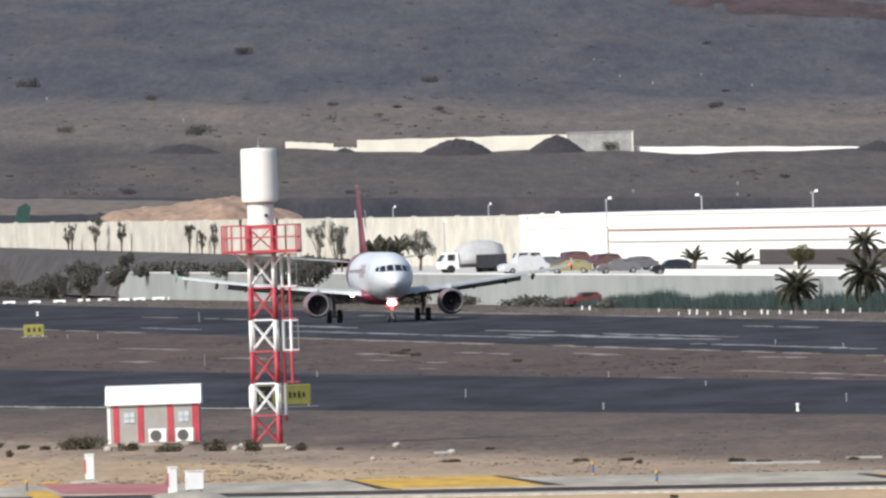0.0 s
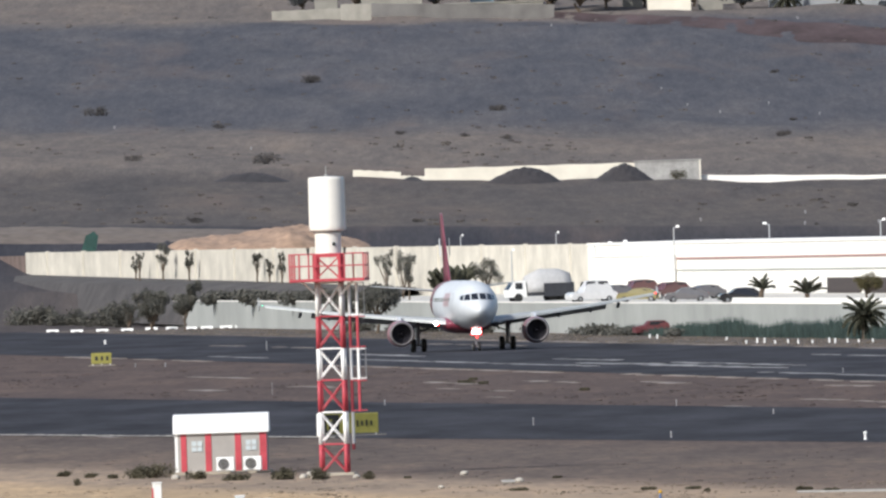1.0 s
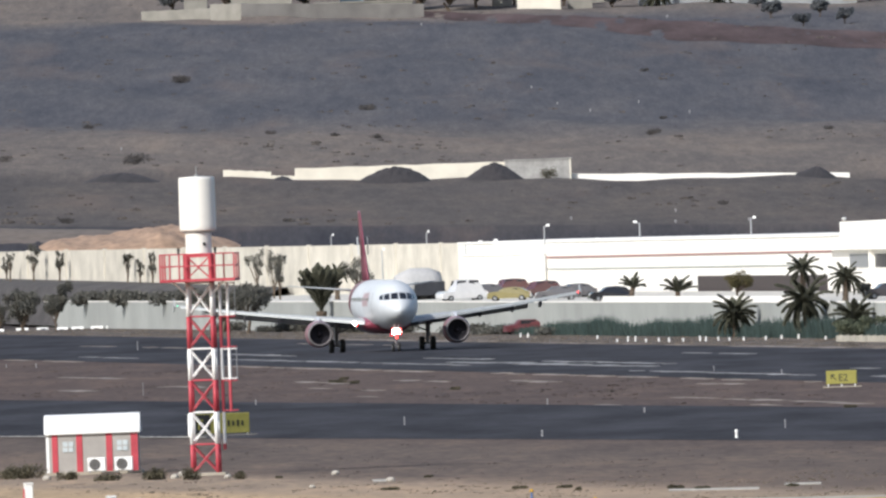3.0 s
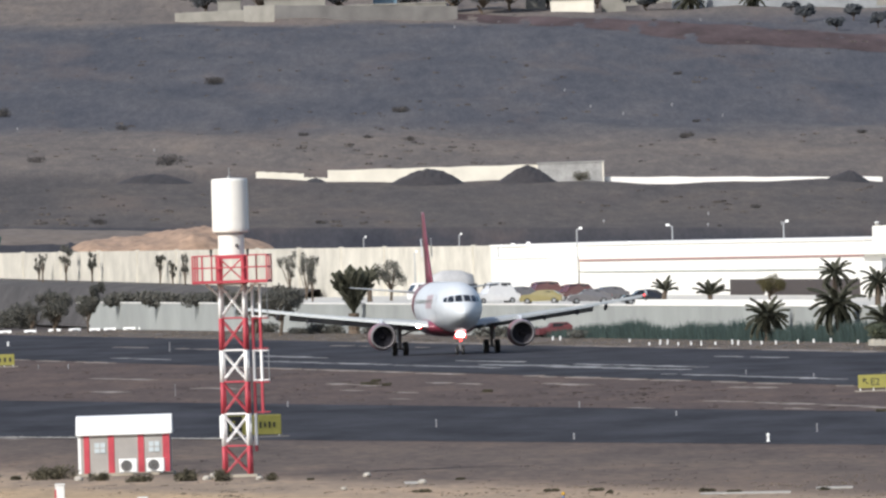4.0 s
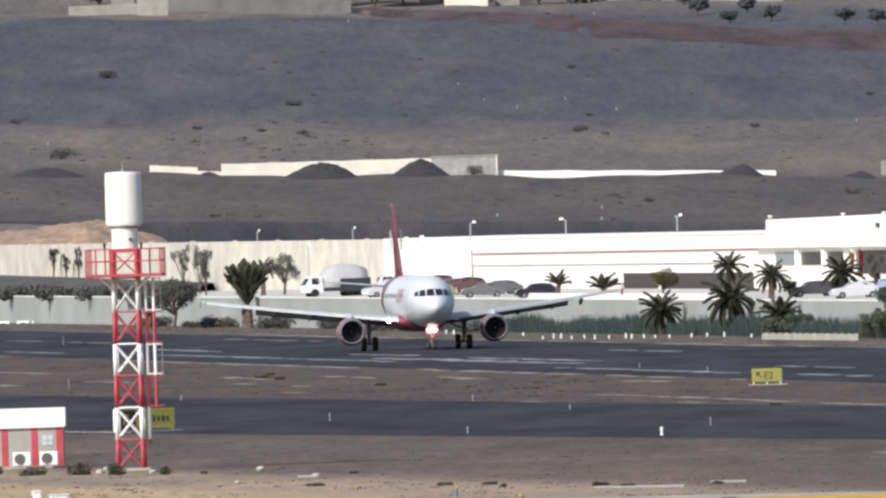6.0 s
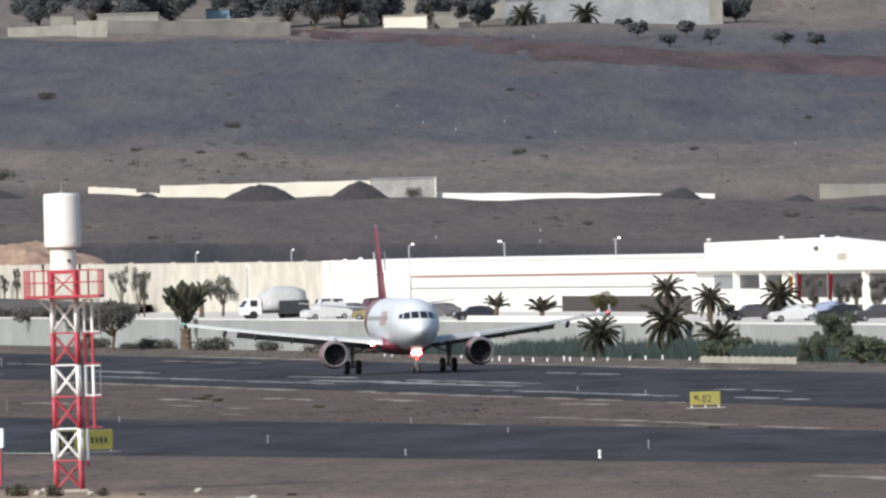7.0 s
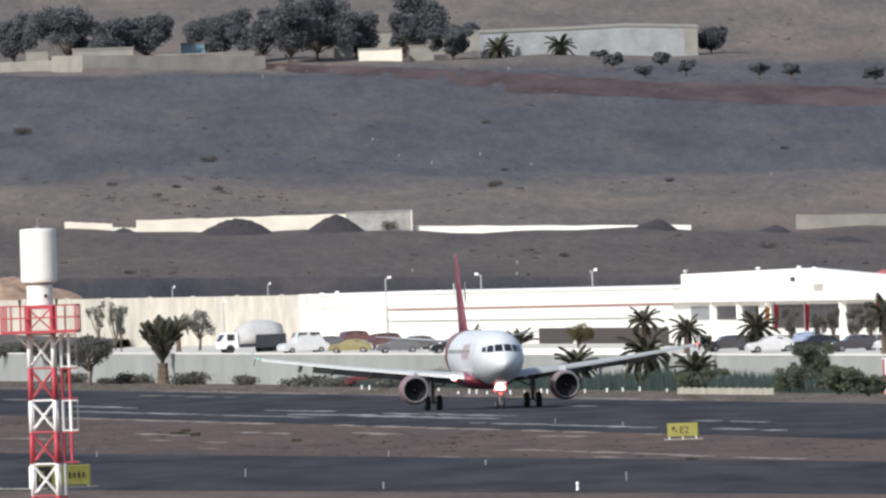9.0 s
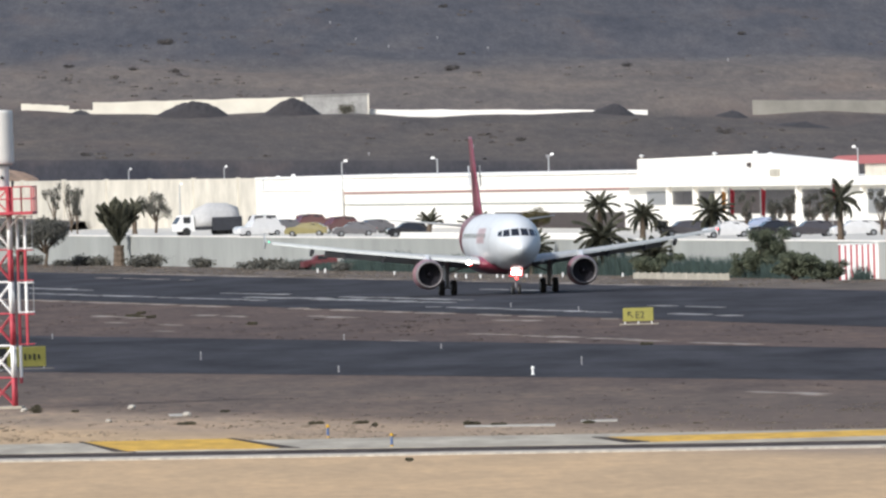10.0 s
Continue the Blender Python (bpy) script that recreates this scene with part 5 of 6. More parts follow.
def sign_board(x, y, w, h, leg, split, glyphs, turn, text=""):
    t = thing("airfield_sign", "yellow airfield sign with dark marks on short legs", "sign", pose(x, y, 0, 0, 0, turn), "yellow airfield signs")
    body = part("board", box(B(), -w / 2, w / 2, -0.08, 0.08, leg, leg + h, 0.03), SIGN_YELLOW, t, "yellow board")
    if split:
        part("black_panel", box(B(), -w / 2 + 0.2, -w / 2 + split, -0.1, -0.082, leg + 0.04, leg + h - 0.04), SIGN_BLACK, body, "black panel")
        part("white_end", box(B(), -w / 2 - 0.03, -w / 2 + 0.18, -0.1, 0.1, leg - 0.1, leg + h + 0.02), WHITE_PAINT, body, "white end panel")
        part("mark", box(B(), -w / 2 + 0.5, -w / 2 + 0.62, -0.11, -0.101, leg + 0.25, leg + h - 0.3), SIGN_YELLOW, body)
        part("mark", box(B(), -w / 2 + 0.5, -w / 2 + 0.85, -0.11, -0.101, leg + h - 0.42, leg + h - 0.3), SIGN_YELLOW, body)
    for gx, gw, gh in glyphs:
        part("mark", box(B(), gx, gx + gw, -0.11, -0.082, leg + h * 0.5 - gh / 2, leg + h * 0.5 + gh / 2), SIGN_BLACK, body)
    if text:  # an arrow aslant to the upper left, then the letters
        lettering("letters", text, 0.62, SIGN_BLACK, body, -0.2, -0.09, leg + 0.2)
        ax, az = -0.5, leg + h * 0.5
        arrow = tube(B(), (ax + 0.17, -0.09, az - 0.17), (ax - 0.12, -0.09, az + 0.14), 0.035, None, 6)
        tube(arrow, (ax - 0.15, -0.09, az + 0.17), (ax + 0.1, -0.09, az + 0.15), 0.035, None, 6)
        tube(arrow, (ax - 0.15, -0.09, az + 0.17), (ax - 0.13, -0.09, az - 0.08), 0.035, None, 6)
        part("arrow", arrow, SIGN_BLACK, body, "black arrow")
    for lx in (-w / 2 + 0.12, 0.0, w / 2 - 0.12):
        part("leg", tube(B(), (lx, 0, 0), (lx, 0, leg), 0.04, None, 6), WHITE_PAINT, t)
    part("plinth", box(B(), -w / 2 - 0.2, w / 2 + 0.3, -0.4, 0.4, -0.05, 0.06), CONCRETE, t)


sign_board(-9.31, 1414.09, 3.9, 1.12, 0.15, 1.3, [(0.5 + 0.3 * i, 0.1, 0.34 - 0.08 * (i % 2)) for i in range(4)], 32)
sign_board(28.99, 1611.90, 1.95, 0.86, 0.2, 0, [], -4, "E2")
sign_board(-35.40, 2182.50, 1.75, 0.95, 0.15, 0, [(-0.55, 0.25, 0.35), (-0.05, 0.2, 0.35), (0.4, 0.2, 0.35)], 4)


# ---- edge lamps and marker stakes ----
def stake(x, y, h, w, mat, label, foot=None):
    t = thing("marker_stake", label, "marker post", pose(x, y, 0.03), "marker stakes")
    part("shaft", tube(B(), (0, 0, 0), (0, 0, h), w, w * 0.8, 8), mat, t)
    part("cap", turned(B(), [(w * 1.25, h), (w * 1.35, h + 0.06), (w * 0.7, h + 0.13)], "Z", 8), foot or mat, t)
    part("base", turned(B(), [(w * 1.3, 0.0), (w * 1.2, 0.05), (w, 0.06)], "Z", 8), foot or mat, t)


for x, y, h, w in ((1.03, 1442.59, 0.55, 0.05), (8.22, 1341.83, 0.36, 0.07), (17.85, 1295.96, 0.5, 0.12), (21.08, 1342.23, 0.55, 0.05), (9.89, 1552.13, 0.4, 0.05),
                   (-8.34, 1631.75, 0.35, 0.06), (-16.76, 1759.29, 1.2, 0.03), (14.98, 1470.86, 0.25, 0.06), (-29.17, 2127.90, 0.4, 0.07), (-31.88, 2141.52, 0.3, 0.05), (-22.75, 2347.22, 1.2, 0.06), (-40.94, 2550.73, 0.5, 0.16),
                   (23.40, 1803.18, 0.3, 0.05), (27.32, 1746.26, 0.3, 0.05)):
    stake(x, y, h * 0.6, w * 0.6, STAKE_WHITE if w < 0.1 else WHITE_PAINT, "small white marker post on the verge")
for x, y in ((5.91, 1050.20), (8.24, 1013.58), (-17.50, 1048.22)):
    stake(x, y, 0.4, 0.06, BLUE_STAKE, "blue-topped yellow edge marker beside the road", YELLOW_LINE)

# ---- barrier blocks, bollards, a low fence and a striped kiosk before the retaining wall ----
for x, y in ((-52.12, 2878.71), (-49.03, 2858.99), (-46.07, 2853.16), (-43.19, 2847.81), (-40.60, 2857.52), (-38.28, 2855.79), (-35.93, 2840.41), (-34.18, 2842.30), (-32.02, 2841.49), (-30.2, 2836.0), (-28.91, 2834.39), (-26.35, 2830.90), (-23.6, 2829.0)):
    t = thing("barrier_block", "low white concrete barrier block", "barrier", pose(x, y, 0), "row of white barrier blocks")
    part("block", loft(B(), [[(q * 0.68, -0.3 + (0.08 if z > 0.2 else 0), z) for q in (-1, 1)] + [(q * 0.68, 0.3 - (0.08 if z > 0.2 else 0), z) for q in (1, -1)] for z in (0.0, 0.12, 0.29)]), WHITE_PAINT, t)
    part("slot", box(B(), -0.3, 0.3, -0.31, -0.24, 0.02, 0.1), DARK, t)
rng = random.Random(5)
for x, y, h in ((19.13, 2268.59, 0.42), (21.27, 2208.55, 0.7), (21.88, 2205.02, 0.7), (20.30, 2204.97, 0.4), (22.66, 2191.23, 0.4), (23.81, 2193.69, 0.45), (24.54, 2180.31, 0.55), (25.78, 2182.22, 0.4),
                (27.14, 2174.28, 0.7), (27.59, 2171.65, 0.6), (28.69, 2174.34, 0.5), (29.58, 2169.08, 0.4), (30.70, 2162.54, 0.45), (32.58, 2163.04, 0.5), (33.95, 2164.35, 0.5), (35.27, 2156.78, 0.6), (37.22, 2136.55, 0.4), (12.64, 2337.34, 0.6), (13.30, 2333.39, 0.6)):
    t = thing("bollard", "short white bollard in the verge", "bollard", pose(x, y, 0, rng.uniform(-4, 4), rng.uniform(-4, 4)), "white bollards")
    part("shaft", tube(B(), (0, 0, -0.05), (0, 0, h * 0.6), 0.08, 0.075, 10), WHITE_PAINT, t)
    part("cap", turned(B(), [(0.09, h * 0.6), (0.09, h * 0.6 + 0.04), (0.03, h * 0.6 + 0.07)], "Z", 10), WHITE_PAINT, t)
fx0, fy0, fx1, fy1 = 37.46, 2099.74, 44.22, 2044.86
fence = thing("picket_fence", "low cream picket fence before the planting", "fence", pose(fx0, fy0, 0, 0, 0, math.degrees(math.atan2(fy1 - fy0, fx1 - fx0))))
fl = math.hypot(fx1 - fx0, fy1 - fy0)
n = int((fx1 - fx0) / 0.16)
for i in range(n):
    x = fl * i / n
    part("picket", box(B(), x, x + fl / n * 0.72, -0.02, 0.02, 0.02, 0.52 + 0.04 * (i % 3)), CREAM_WALL, fence)
for z in (0.12, 0.4):
    part("fence_rail", box(B(), 0, fl, 0.02, 0.07, z, z + 0.07), CREAM_WALL, fence)
kx, ky = 52.03, 2004.29
kiosk = thing("striped_cabin", "cabin clad in upright red and white stripes", "cabin", pose(kx, ky, 0, 0, 0, -3))
part("core", box(B(), 0.05, 3.75, 0.06, 2.2, 0.0, 2.75), WHITE_PAINT, kiosk)
x, i = 0.0, 0
while x < 3.8:
    w = 0.3 if i % 2 else 0.15
    part("stripe_panel", box(B(), x, x + w, 0.0, 0.06, 0.02, 2.8 - 0.04 * (i % 3), 0.01), RED_PAINT if i % 2 == 0 else WHITE_PAINT, kiosk)
    x, i = x + w, i + 1
part("roof", box(B(), -0.05, 3.85, -0.05, 2.25, 2.8, 2.88), WHITE_PAINT, kiosk)
CAR_MAROON = surface("car_paint_maroon", (0.12, 0.03, 0.035), 0.5, vary=0.15)
t = thing("red_car", "dark red parked vehicle below the retaining wall", "car", pose(13.36, 2395.0, 0, 0, 0, 12))
part("body", loft(B(), [[(x, y * (0.85 if z > 0.95 else 1), z) for x, z in ((-1.9, 0.3), (-1.9, 0.85), (-0.9, 1.0), (-0.5, 1.4), (0.9, 1.42), (1.5, 0.95), (2.0, 0.8), (2.0, 0.3))] for y in (-0.8, 0.8)]), CAR_MAROON, t)
part("side_window", box(B(), -0.5, 0.9, -0.74, -0.7, 1.0, 1.32), DARK_GLASS, t)
for s in (-0.7, 0.7):
    for wx in (-1.2, 1.2):
        part("wheel", turned(B(), [(0.1, -0.1), (0.3, -0.1), (0.3, 0.1), (0.1, 0.1)], "Y", 14, (wx, s, 0.3)), RUBBER, t)


# ---- plants ----
def frond_mesh(length, droop, seed):
    """One palm frond: an arched midrib with narrow leaflets on both sides, growing along +x."""
    rng = random.Random(seed)
    bm = B()
    n = 16
    pts = []
    for i in range(n + 1):
        f = i / n
        pts.append(Vector((length * f * (1 - 0.18 * f * droop), 0, length * (0.42 * f - (0.42 + 0.5 * droop) * f * f))))
    for a, b in zip(pts, pts[1:]):
        w = 0.04
        q = [bm.verts.new(p + Vector((0, s, 0))) for p, s in ((a, -w), (a, w), (b, w), (b, -w))]
        bm.faces.new(q)
    for i in range(2, n):
        for s in (-1, 1):
            for h in (0.0, 0.5):
                p = pts[i].lerp(pts[i + 1], h)
                ll = length * 0.19 * math.sin(math.pi * (0.12 + 0.8 * i / n)) * rng.uniform(0.8, 1.15)
                tip = p + Vector((ll * 0.6, s * ll * 0.8, -ll * rng.uniform(0.15, 0.5)))
                d = Vector((0.075, 0, 0.03))
                bm.faces.new([bm.verts.new(v) for v in (p - d, p + d, tip)])
    return finish("frond", bm, PALM_LEAF)


FRONDS = [frond_mesh(1.0, d, 11 + i) for i, d in enumerate((0.18, 0.42, 0.8))]


def palm(x, y, z, crown_z, r, count, seed, label, skirt=0.3, lean=0.0, erect=0.0, thick=1.0):
    """A date palm: ringed tapered trunk, fronds all round its head."""
    rng = random.Random(seed)
    t = thing("palm_tree", label, "palm tree", pose(x, y, z, 0, 0, rng.uniform(0, 360)), "date palms")
    h = crown_z - z
    bm = B()
    rings = []
    for i in range(9):
        f = i / 8
        rr = thick * (0.27 - 0.07 * f) * (1.12 if i % 2 else 1.0) * (1.25 if i in (0, 8) else 1.0)
        rings.append([(lean * f * f + rr * math.cos(k * math.tau / 9), rr * math.sin(k * math.tau / 9), -0.2 + (h + 0.2) * f) for k in range(9)])
    part("trunk", loft(bm, rings), BARK, t, "ringed brown trunk")
    for i in range(count):
        f = i / count
        elev = 82 + erect * 8 - (88 + 50 * skirt) * f ** 0.8 * (1 - 0.45 * erect) if thick == 1.0 else 116 - 38 * f
        ob = new("frond", FRONDS[0 if f < 0.35 else (1 if f < 0.75 else 2)] if not erect else FRONDS[0])
        ob.parent = t
        s = r * rng.uniform(0.82, 1.12)
        ob.matrix_basis = Matrix.Translation((lean, 0, h - 0.05)) @ Matrix.Rotation(i * 2.39996 + rng.uniform(-0.2, 0.2), 4, "Z") @ Matrix.Rotation(-radians(elev - 22), 4, "Y") @ Matrix.Diagonal((s, s, s, 1))
    return t


def leaf_cloud(bm, lumps, count, size, rng):
    """Many small leaves, thick near the surface of a few lumps."""
    tot = sum(a * b * c for _, (a, b, c) in lumps)
    for (cx, cy, cz), (a, b, c) in lumps:
        for _ in range(int(count * a * b * c / tot)):
            v = Vector((rng.gauss(0, 1), rng.gauss(0, 1), rng.gauss(0, 1))).normalized() * rng.uniform(0.12, 1.0) ** 0.6 * rng.uniform(0.85, 1.25)
            p = Vector((cx + v.x * a, cy + v.y * b, cz + v.z * c))
            d = Vector((rng.uniform(-1, 1), rng.uniform(-1, 1), rng.uniform(-1, 1))).normalized()
            e = d.orthogonal().normalized()
            s = size * rng.uniform(0.6, 1.4)
            bm.faces.new([bm.verts.new(q) for q in (p - d * s, p + e * s * 0.55, p + d * s, p - e * s * 0.55)])


def tree(x, y, z, h, w, seed, label, mat=None, bare=0.35, leaves=700, name="tree", size=None, group="", category="tree"):
    rng = random.Random(seed)
    t = thing(name, label, category, pose(x, y, z), group)
    bm = B()
    zc = h * (bare + (1 - bare) / 2)
    tube(bm, (0, 0, -0.2), (rng.uniform(-0.1, 0.1) * w, 0, h * bare * 1.2), 0.05 * h ** 0.7 + 0.03, 0.04 * h ** 0.7, 8)
    lumps = []
    for i in range(20):
        a = i * 2.4 + rng.uniform(-0.4, 0.4)
        q = 0.0 if i == 0 else rng.uniform(0.25, 0.95)
        c = (q * w / 2 * math.cos(a), q * w / 2 * math.sin(a), zc + rng.uniform(-0.32, 0.34) * h * (1 - bare))
        rr = rng.uniform(0.2, 0.42)
        lumps.append((c, (w * 0.5 * rr, w * 0.5 * rr, h * (1 - bare) * 0.55 * rr)))
        tube(bm, (0, 0, h * bare * 0.8), c, 0.03 * h ** 0.6, 0.01, 5)
    part("trunk", bm, BARK, t, "thin brown trunk and limbs")
    bm = B()
    leaf_cloud(bm, lumps, leaves * 4, (size or max(0.07, w * 0.026)), rng)
    part("crown", bm, mat or LEAF, t)
    return t


def slim_tree(x, y, z, h, w, seed, label, leaves=260, foot=0.12):
    """A dusty tree whose limbs rise steeply and spread towards the top, thinly leaved."""
    rng = random.Random(seed)
    t = thing("tree", label, "tree", pose(x, y, z), "dusty trees")
    bm, lumps = B(), []
    tube(bm, (0, 0, -0.2), (0, 0, h * 0.3), 0.11, 0.09, 7)
    for i in range(12):
        a, up = i * 2.4 + rng.uniform(-0.5, 0.5), rng.uniform(0.45, 0.98)
        q = w / 2 * (foot + (1 - foot) * up) * rng.uniform(0.25, 1.0)
        tip = (q * math.cos(a), q * math.sin(a), h * up)
        tube(bm, (0, 0, h * rng.uniform(0.05, 0.3)), tip, 0.05, 0.015, 5)
        lumps.append((tip, (w * 0.13, w * 0.13, h * rng.uniform(0.07, 0.13))))
    part("trunk", bm, BARK, t, "thin brown trunk and steep limbs")
    bm = B()
    leaf_cloud(bm, lumps, leaves * 3, 0.09, rng)
    part("crown", bm, LEAF, t)
    return t


def scrub(x, y, z, w, h, seed, label="low grey-green desert shrub", leaves=500, mat=None):
    rng = random.Random(seed)
    bm = B()
    lumps = [((rng.uniform(-0.32, 0.32) * w, rng.uniform(-0.3, 0.3) * w, h * rng.uniform(0.25, 0.5)), (w * rng.uniform(0.16, 0.3), w * rng.uniform(0.16, 0.3), h * rng.uniform(0.35, 0.55))) for _ in range(6)]
    leaf_cloud(bm, lumps, leaves if w < 1.9 else leaves * 2, max(0.035, 0.05 * w if w < 1.9 else 0.03 * w), rng)
    for _ in range(24):
        a, q = rng.uniform(0, 6.28), rng.uniform(0.2, 0.5)
        tube(bm, (0, 0, -0.05), (q * w * math.cos(a), q * w * math.sin(a), h * rng.uniform(0.5, 1.0)), 0.015, 0.006, 4, False)
    return solid("shrub", bm, mat or BUSH, label, "shrub", pose(x, y, z), "desert shrubs")


# shrubs round the hut and the tower
for i, (x, y, w, h) in enumerate(((-17.44, 1218.13, 2.2, 0.75), (-18.26, 1218.42, 1.2, 0.6), (-15.25, 1205.56, 1.1, 0.5), (-13.13, 1195.81, 1.5, 0.35), (-10.84, 1192.90, 1.5, 0.65), (-9.13, 1186.99, 1.2, 0.62),
                                 (-6.93, 1181.89, 0.7, 0.35), (-22.01, 1239.05, 0.9, 0.3), (-20.61, 1229.04, 0.8, 0.25), (-19.41, 1222.36, 0.6, 0.25), (-20.71, 1194.59, 0.35, 0.35), (12.07, 1082.60, 0.7, 0.3), (5.66, 1101.80, 1.4, 0.25),
                                 (8.14, 1089.14, 0.6, 0.22), (8.53, 969.26, 0.55, 0.2), (8.53, 966.73, 0.35, 0.2), (-5.08, 1180.42, 0.6, 0.2), (7.66, 1099.11, 1.4, 0.25), (0.08, 1114.10, 1.6, 0.25), (12.36, 1082.69, 1.0, 0.25), (-7.00, 1204.51, 0.6, 0.3), (17.06, 1074.98, 1.2, 0.25), (13.31, 1076.26, 1.3, 0.25), (1.85, 1161.27, 0.8, 0.2))):
    scrub(x, y, 0.0, w if i < 11 else w * 0.55, h if i < 11 else h * 0.6, 40 + i)
for i, (x, y) in enumerate(((-3.04, 1811.03), (-2.20, 1800.23), (-3.64, 1818.44), (-2.93, 1845.98), (26.63, 1454.00), (4.71, 1706.80))):
    scrub(x, y, 0.0, 0.9, 0.25, 80 + i)
# stones by the hut
for i, (x, y, s) in enumerate(((-9.62, 1196.14, 0.32), (-10.06, 1195.18, 0.2), (-16.24, 1208.94, 0.22), (-7.50, 1188.79, 0.18), (-2.46, 1186.22, 0.2), (0.11, 1148.05, 0.2), (-3.38, 1131.95, 0.15))):
    bm = B()
    bmesh.ops.create_icosphere(bm, subdivisions=2, radius=s)
    for v in bm.verts:
        v.co *= 1 + 0.3 * noise.noise(v.co * 4 + Vector((i * 5, 0, 0)))
        v.co.z *= 0.7
    solid("stone", bm, STONE, "pale loose stone on the sand", "stone", pose(x, y, s * 0.4), "loose stones")

# palms by the retaining wall
PALM = "date palm with dark grey-green fronds by the wall"
C0 = 261.0
for i, (x, y, z, cz, r, n, sk, ln) in enumerate((
        (36.60, 2205.36, 3.0, 5.80, 1.8, 22, 0.1, 0.0),
        (36.26, 2169.94, 0.0, 3.25, 2.7, 36, 0.75, 0.2),
        (30.78, 2218.12, 0.0, 2.09, 2.3, 34, 0.3, 0.0),
        (39.94, 2187.57, 3.0, 5.01, 1.8, 28, 0.4, 0.1),
        (39.75, 2137.08, 0.0, 1.7, 2.4, 44, 0.8, 0.0),
        (45.33, 2154.72, 3.0, 5.18, 2.0, 34, 0.6, 0.0),
                (53.27, 2044.02, 3.0, 6.24, 2.0, 22, 0.4, 0.0),
        (-6.20, 2586.0, 0.0, 2.1, 4.5, 46, 0.45, 0.0),
        (23.08, 2350.70, 3.0, 4.22, 1.6, 14, 0.2, 0.3),
        (27.07, 2321.71, 3.0, 3.77, 1.8, 18, 0.0, 0.0),
        (-4.6, 2634.92, 3.0, 5.9, 1.5, 16, 0.1, 0.0),
)):
    palm(x, y, z, cz, r, n, 100 + i, PALM if i not in (7,) else "stout date palm with a dense dark crown", sk, ln, 0.8 if i in (7, 9, 8) else 0.0, 2.3 if i == 7 else 1.0)
# trees on the shelf and along the boundary wall
for i, (x, y, z, h, w, bare, n, lab) in enumerate((
        (32.21, 2291.40, 3.0, 2.8, 2.7, 0.3, 900, "small round clipped tree with olive leaves"),
        (41.66, 2190.29, 3.0, 1.5, 1.6, 0.3, 500, "small round tree on the shelf"),
        (-2.43, 2640.0, 3.0, 4.3, 3.2, 0.35, 800, "round dusty tree before the white wall"),
        (-10.78, 2700.0, 3.0, 4.2, 1.6, 0.25, 350, "slim dusty tree before the white wall"),
        (-11.58, 2740.0, 3.0, 4.4, 2.2, 0.25, 420, "slim dusty tree before the white wall"),
        (-40.26, 2950.0, 5.46, 3.4, 1.9, 0.35, 350, "slim dusty tree before the white wall"),
        (-37.06, 2935.0, 5.27, 3.2, 1.3, 0.2, 330, "slim dusty tree before the white wall"),
        (-28.79, 2892.0, 4.82, 3.2, 1.2, 0.2, 330, "slim dusty tree before the white wall"),
        (-27.30, 2884.0, 4.67, 2.4, 1.0, 0.2, 200, "slim dusty tree before the white wall"),
        (-25.82, 2876.0, 4.58, 3.4, 1.0, 0.2, 250, "slim dusty tree before the white wall"),
        (-42.9, 2945.0, 5.6, 2.6, 0.9, 0.3, 120, "slim dusty tree before the white wall"),
        (-13.6, 2790.0, 3.6, 3.6, 2.0, 0.3, 300, "slim dusty tree before the white wall"),
        (-43.68, 2968.0, 5.65, 2.2, 1.2, 0.3, 150, "slim dusty tree before the white wall"),
        (-40.28, 2850.0, 0.0, 5.2, 4.6, 0.12, 2000, "broad dark tree with a dense crown"),
        (-36.04, 2800.0, 0.0, 4.4, 3.2, 0.3, 1500, "dark tree with a narrow foot"),
        (-43.05, 2860.0, 0.0, 3.4, 2.2, 0.2, 600, "dark shrubby tree by the bank"),
        (-13.82, 2600.0, 0.0, 5.2, 5.0, 0.35, 1300, "broad dark tree with a dense crown"),
        (-16.68, 2640.0, 0.0, 4.8, 4.0, 0.3, 1000, "broad dark tree with a dense crown"),
        (47.75, 2062.0, 0.0, 4.2, 4.0, 0.08, 2200, "tall dense evergreen tree by the wall"),
        (46.2, 2070.0, 0.0, 2.3, 3.0, 0.05, 1200, "wide dark evergreen bush by the wall"),
        (39.9, 2128.0, 0.0, 2.2, 4.2, 0.05, 1600, "wide dark evergreen bush under the palm"),
        (48.94, 2020.0, 0.0, 2.3, 4.5, 0.06, 1500, "wide dark evergreen bush by the wall"),
        (50.35, 1990.0, 0.0, 2.3, 4.0, 0.06, 1200, "wide dark evergreen bush by the wall"),
)):
    if "slim" in lab or "narrow foot" in lab:
        slim_tree(x, y - (7.0 if "slim" in lab else 0.0), z, h * 1.15, w * 1.25, 200 + i, lab, n if "slim" in lab else n * 2)
        continue
    tree(x, y, z, h, w, 200 + i, lab, EVERGREEN if "evergreen" in lab else (OLIVE_LEAF if "olive" in lab else None), bare, n, group="dusty trees")
for i, (x, y, h, w) in enumerate(((50.71, 2160.73, 3.2, 2.0), (51.95, 2158.39, 3.3, 1.8), (53.15, 2137.10, 3.2, 2.2), (54.49, 2133.79, 3.4, 2.0), (48.73, 2179.86, 3.2, 2.0), (57.88, 2091.39, 3.2, 2.4))):
    slim_tree(x, y, shelf_z(x + SLANT * y), h * 1.1, w, 240 + i, "slim dark street tree before the hall", 420)
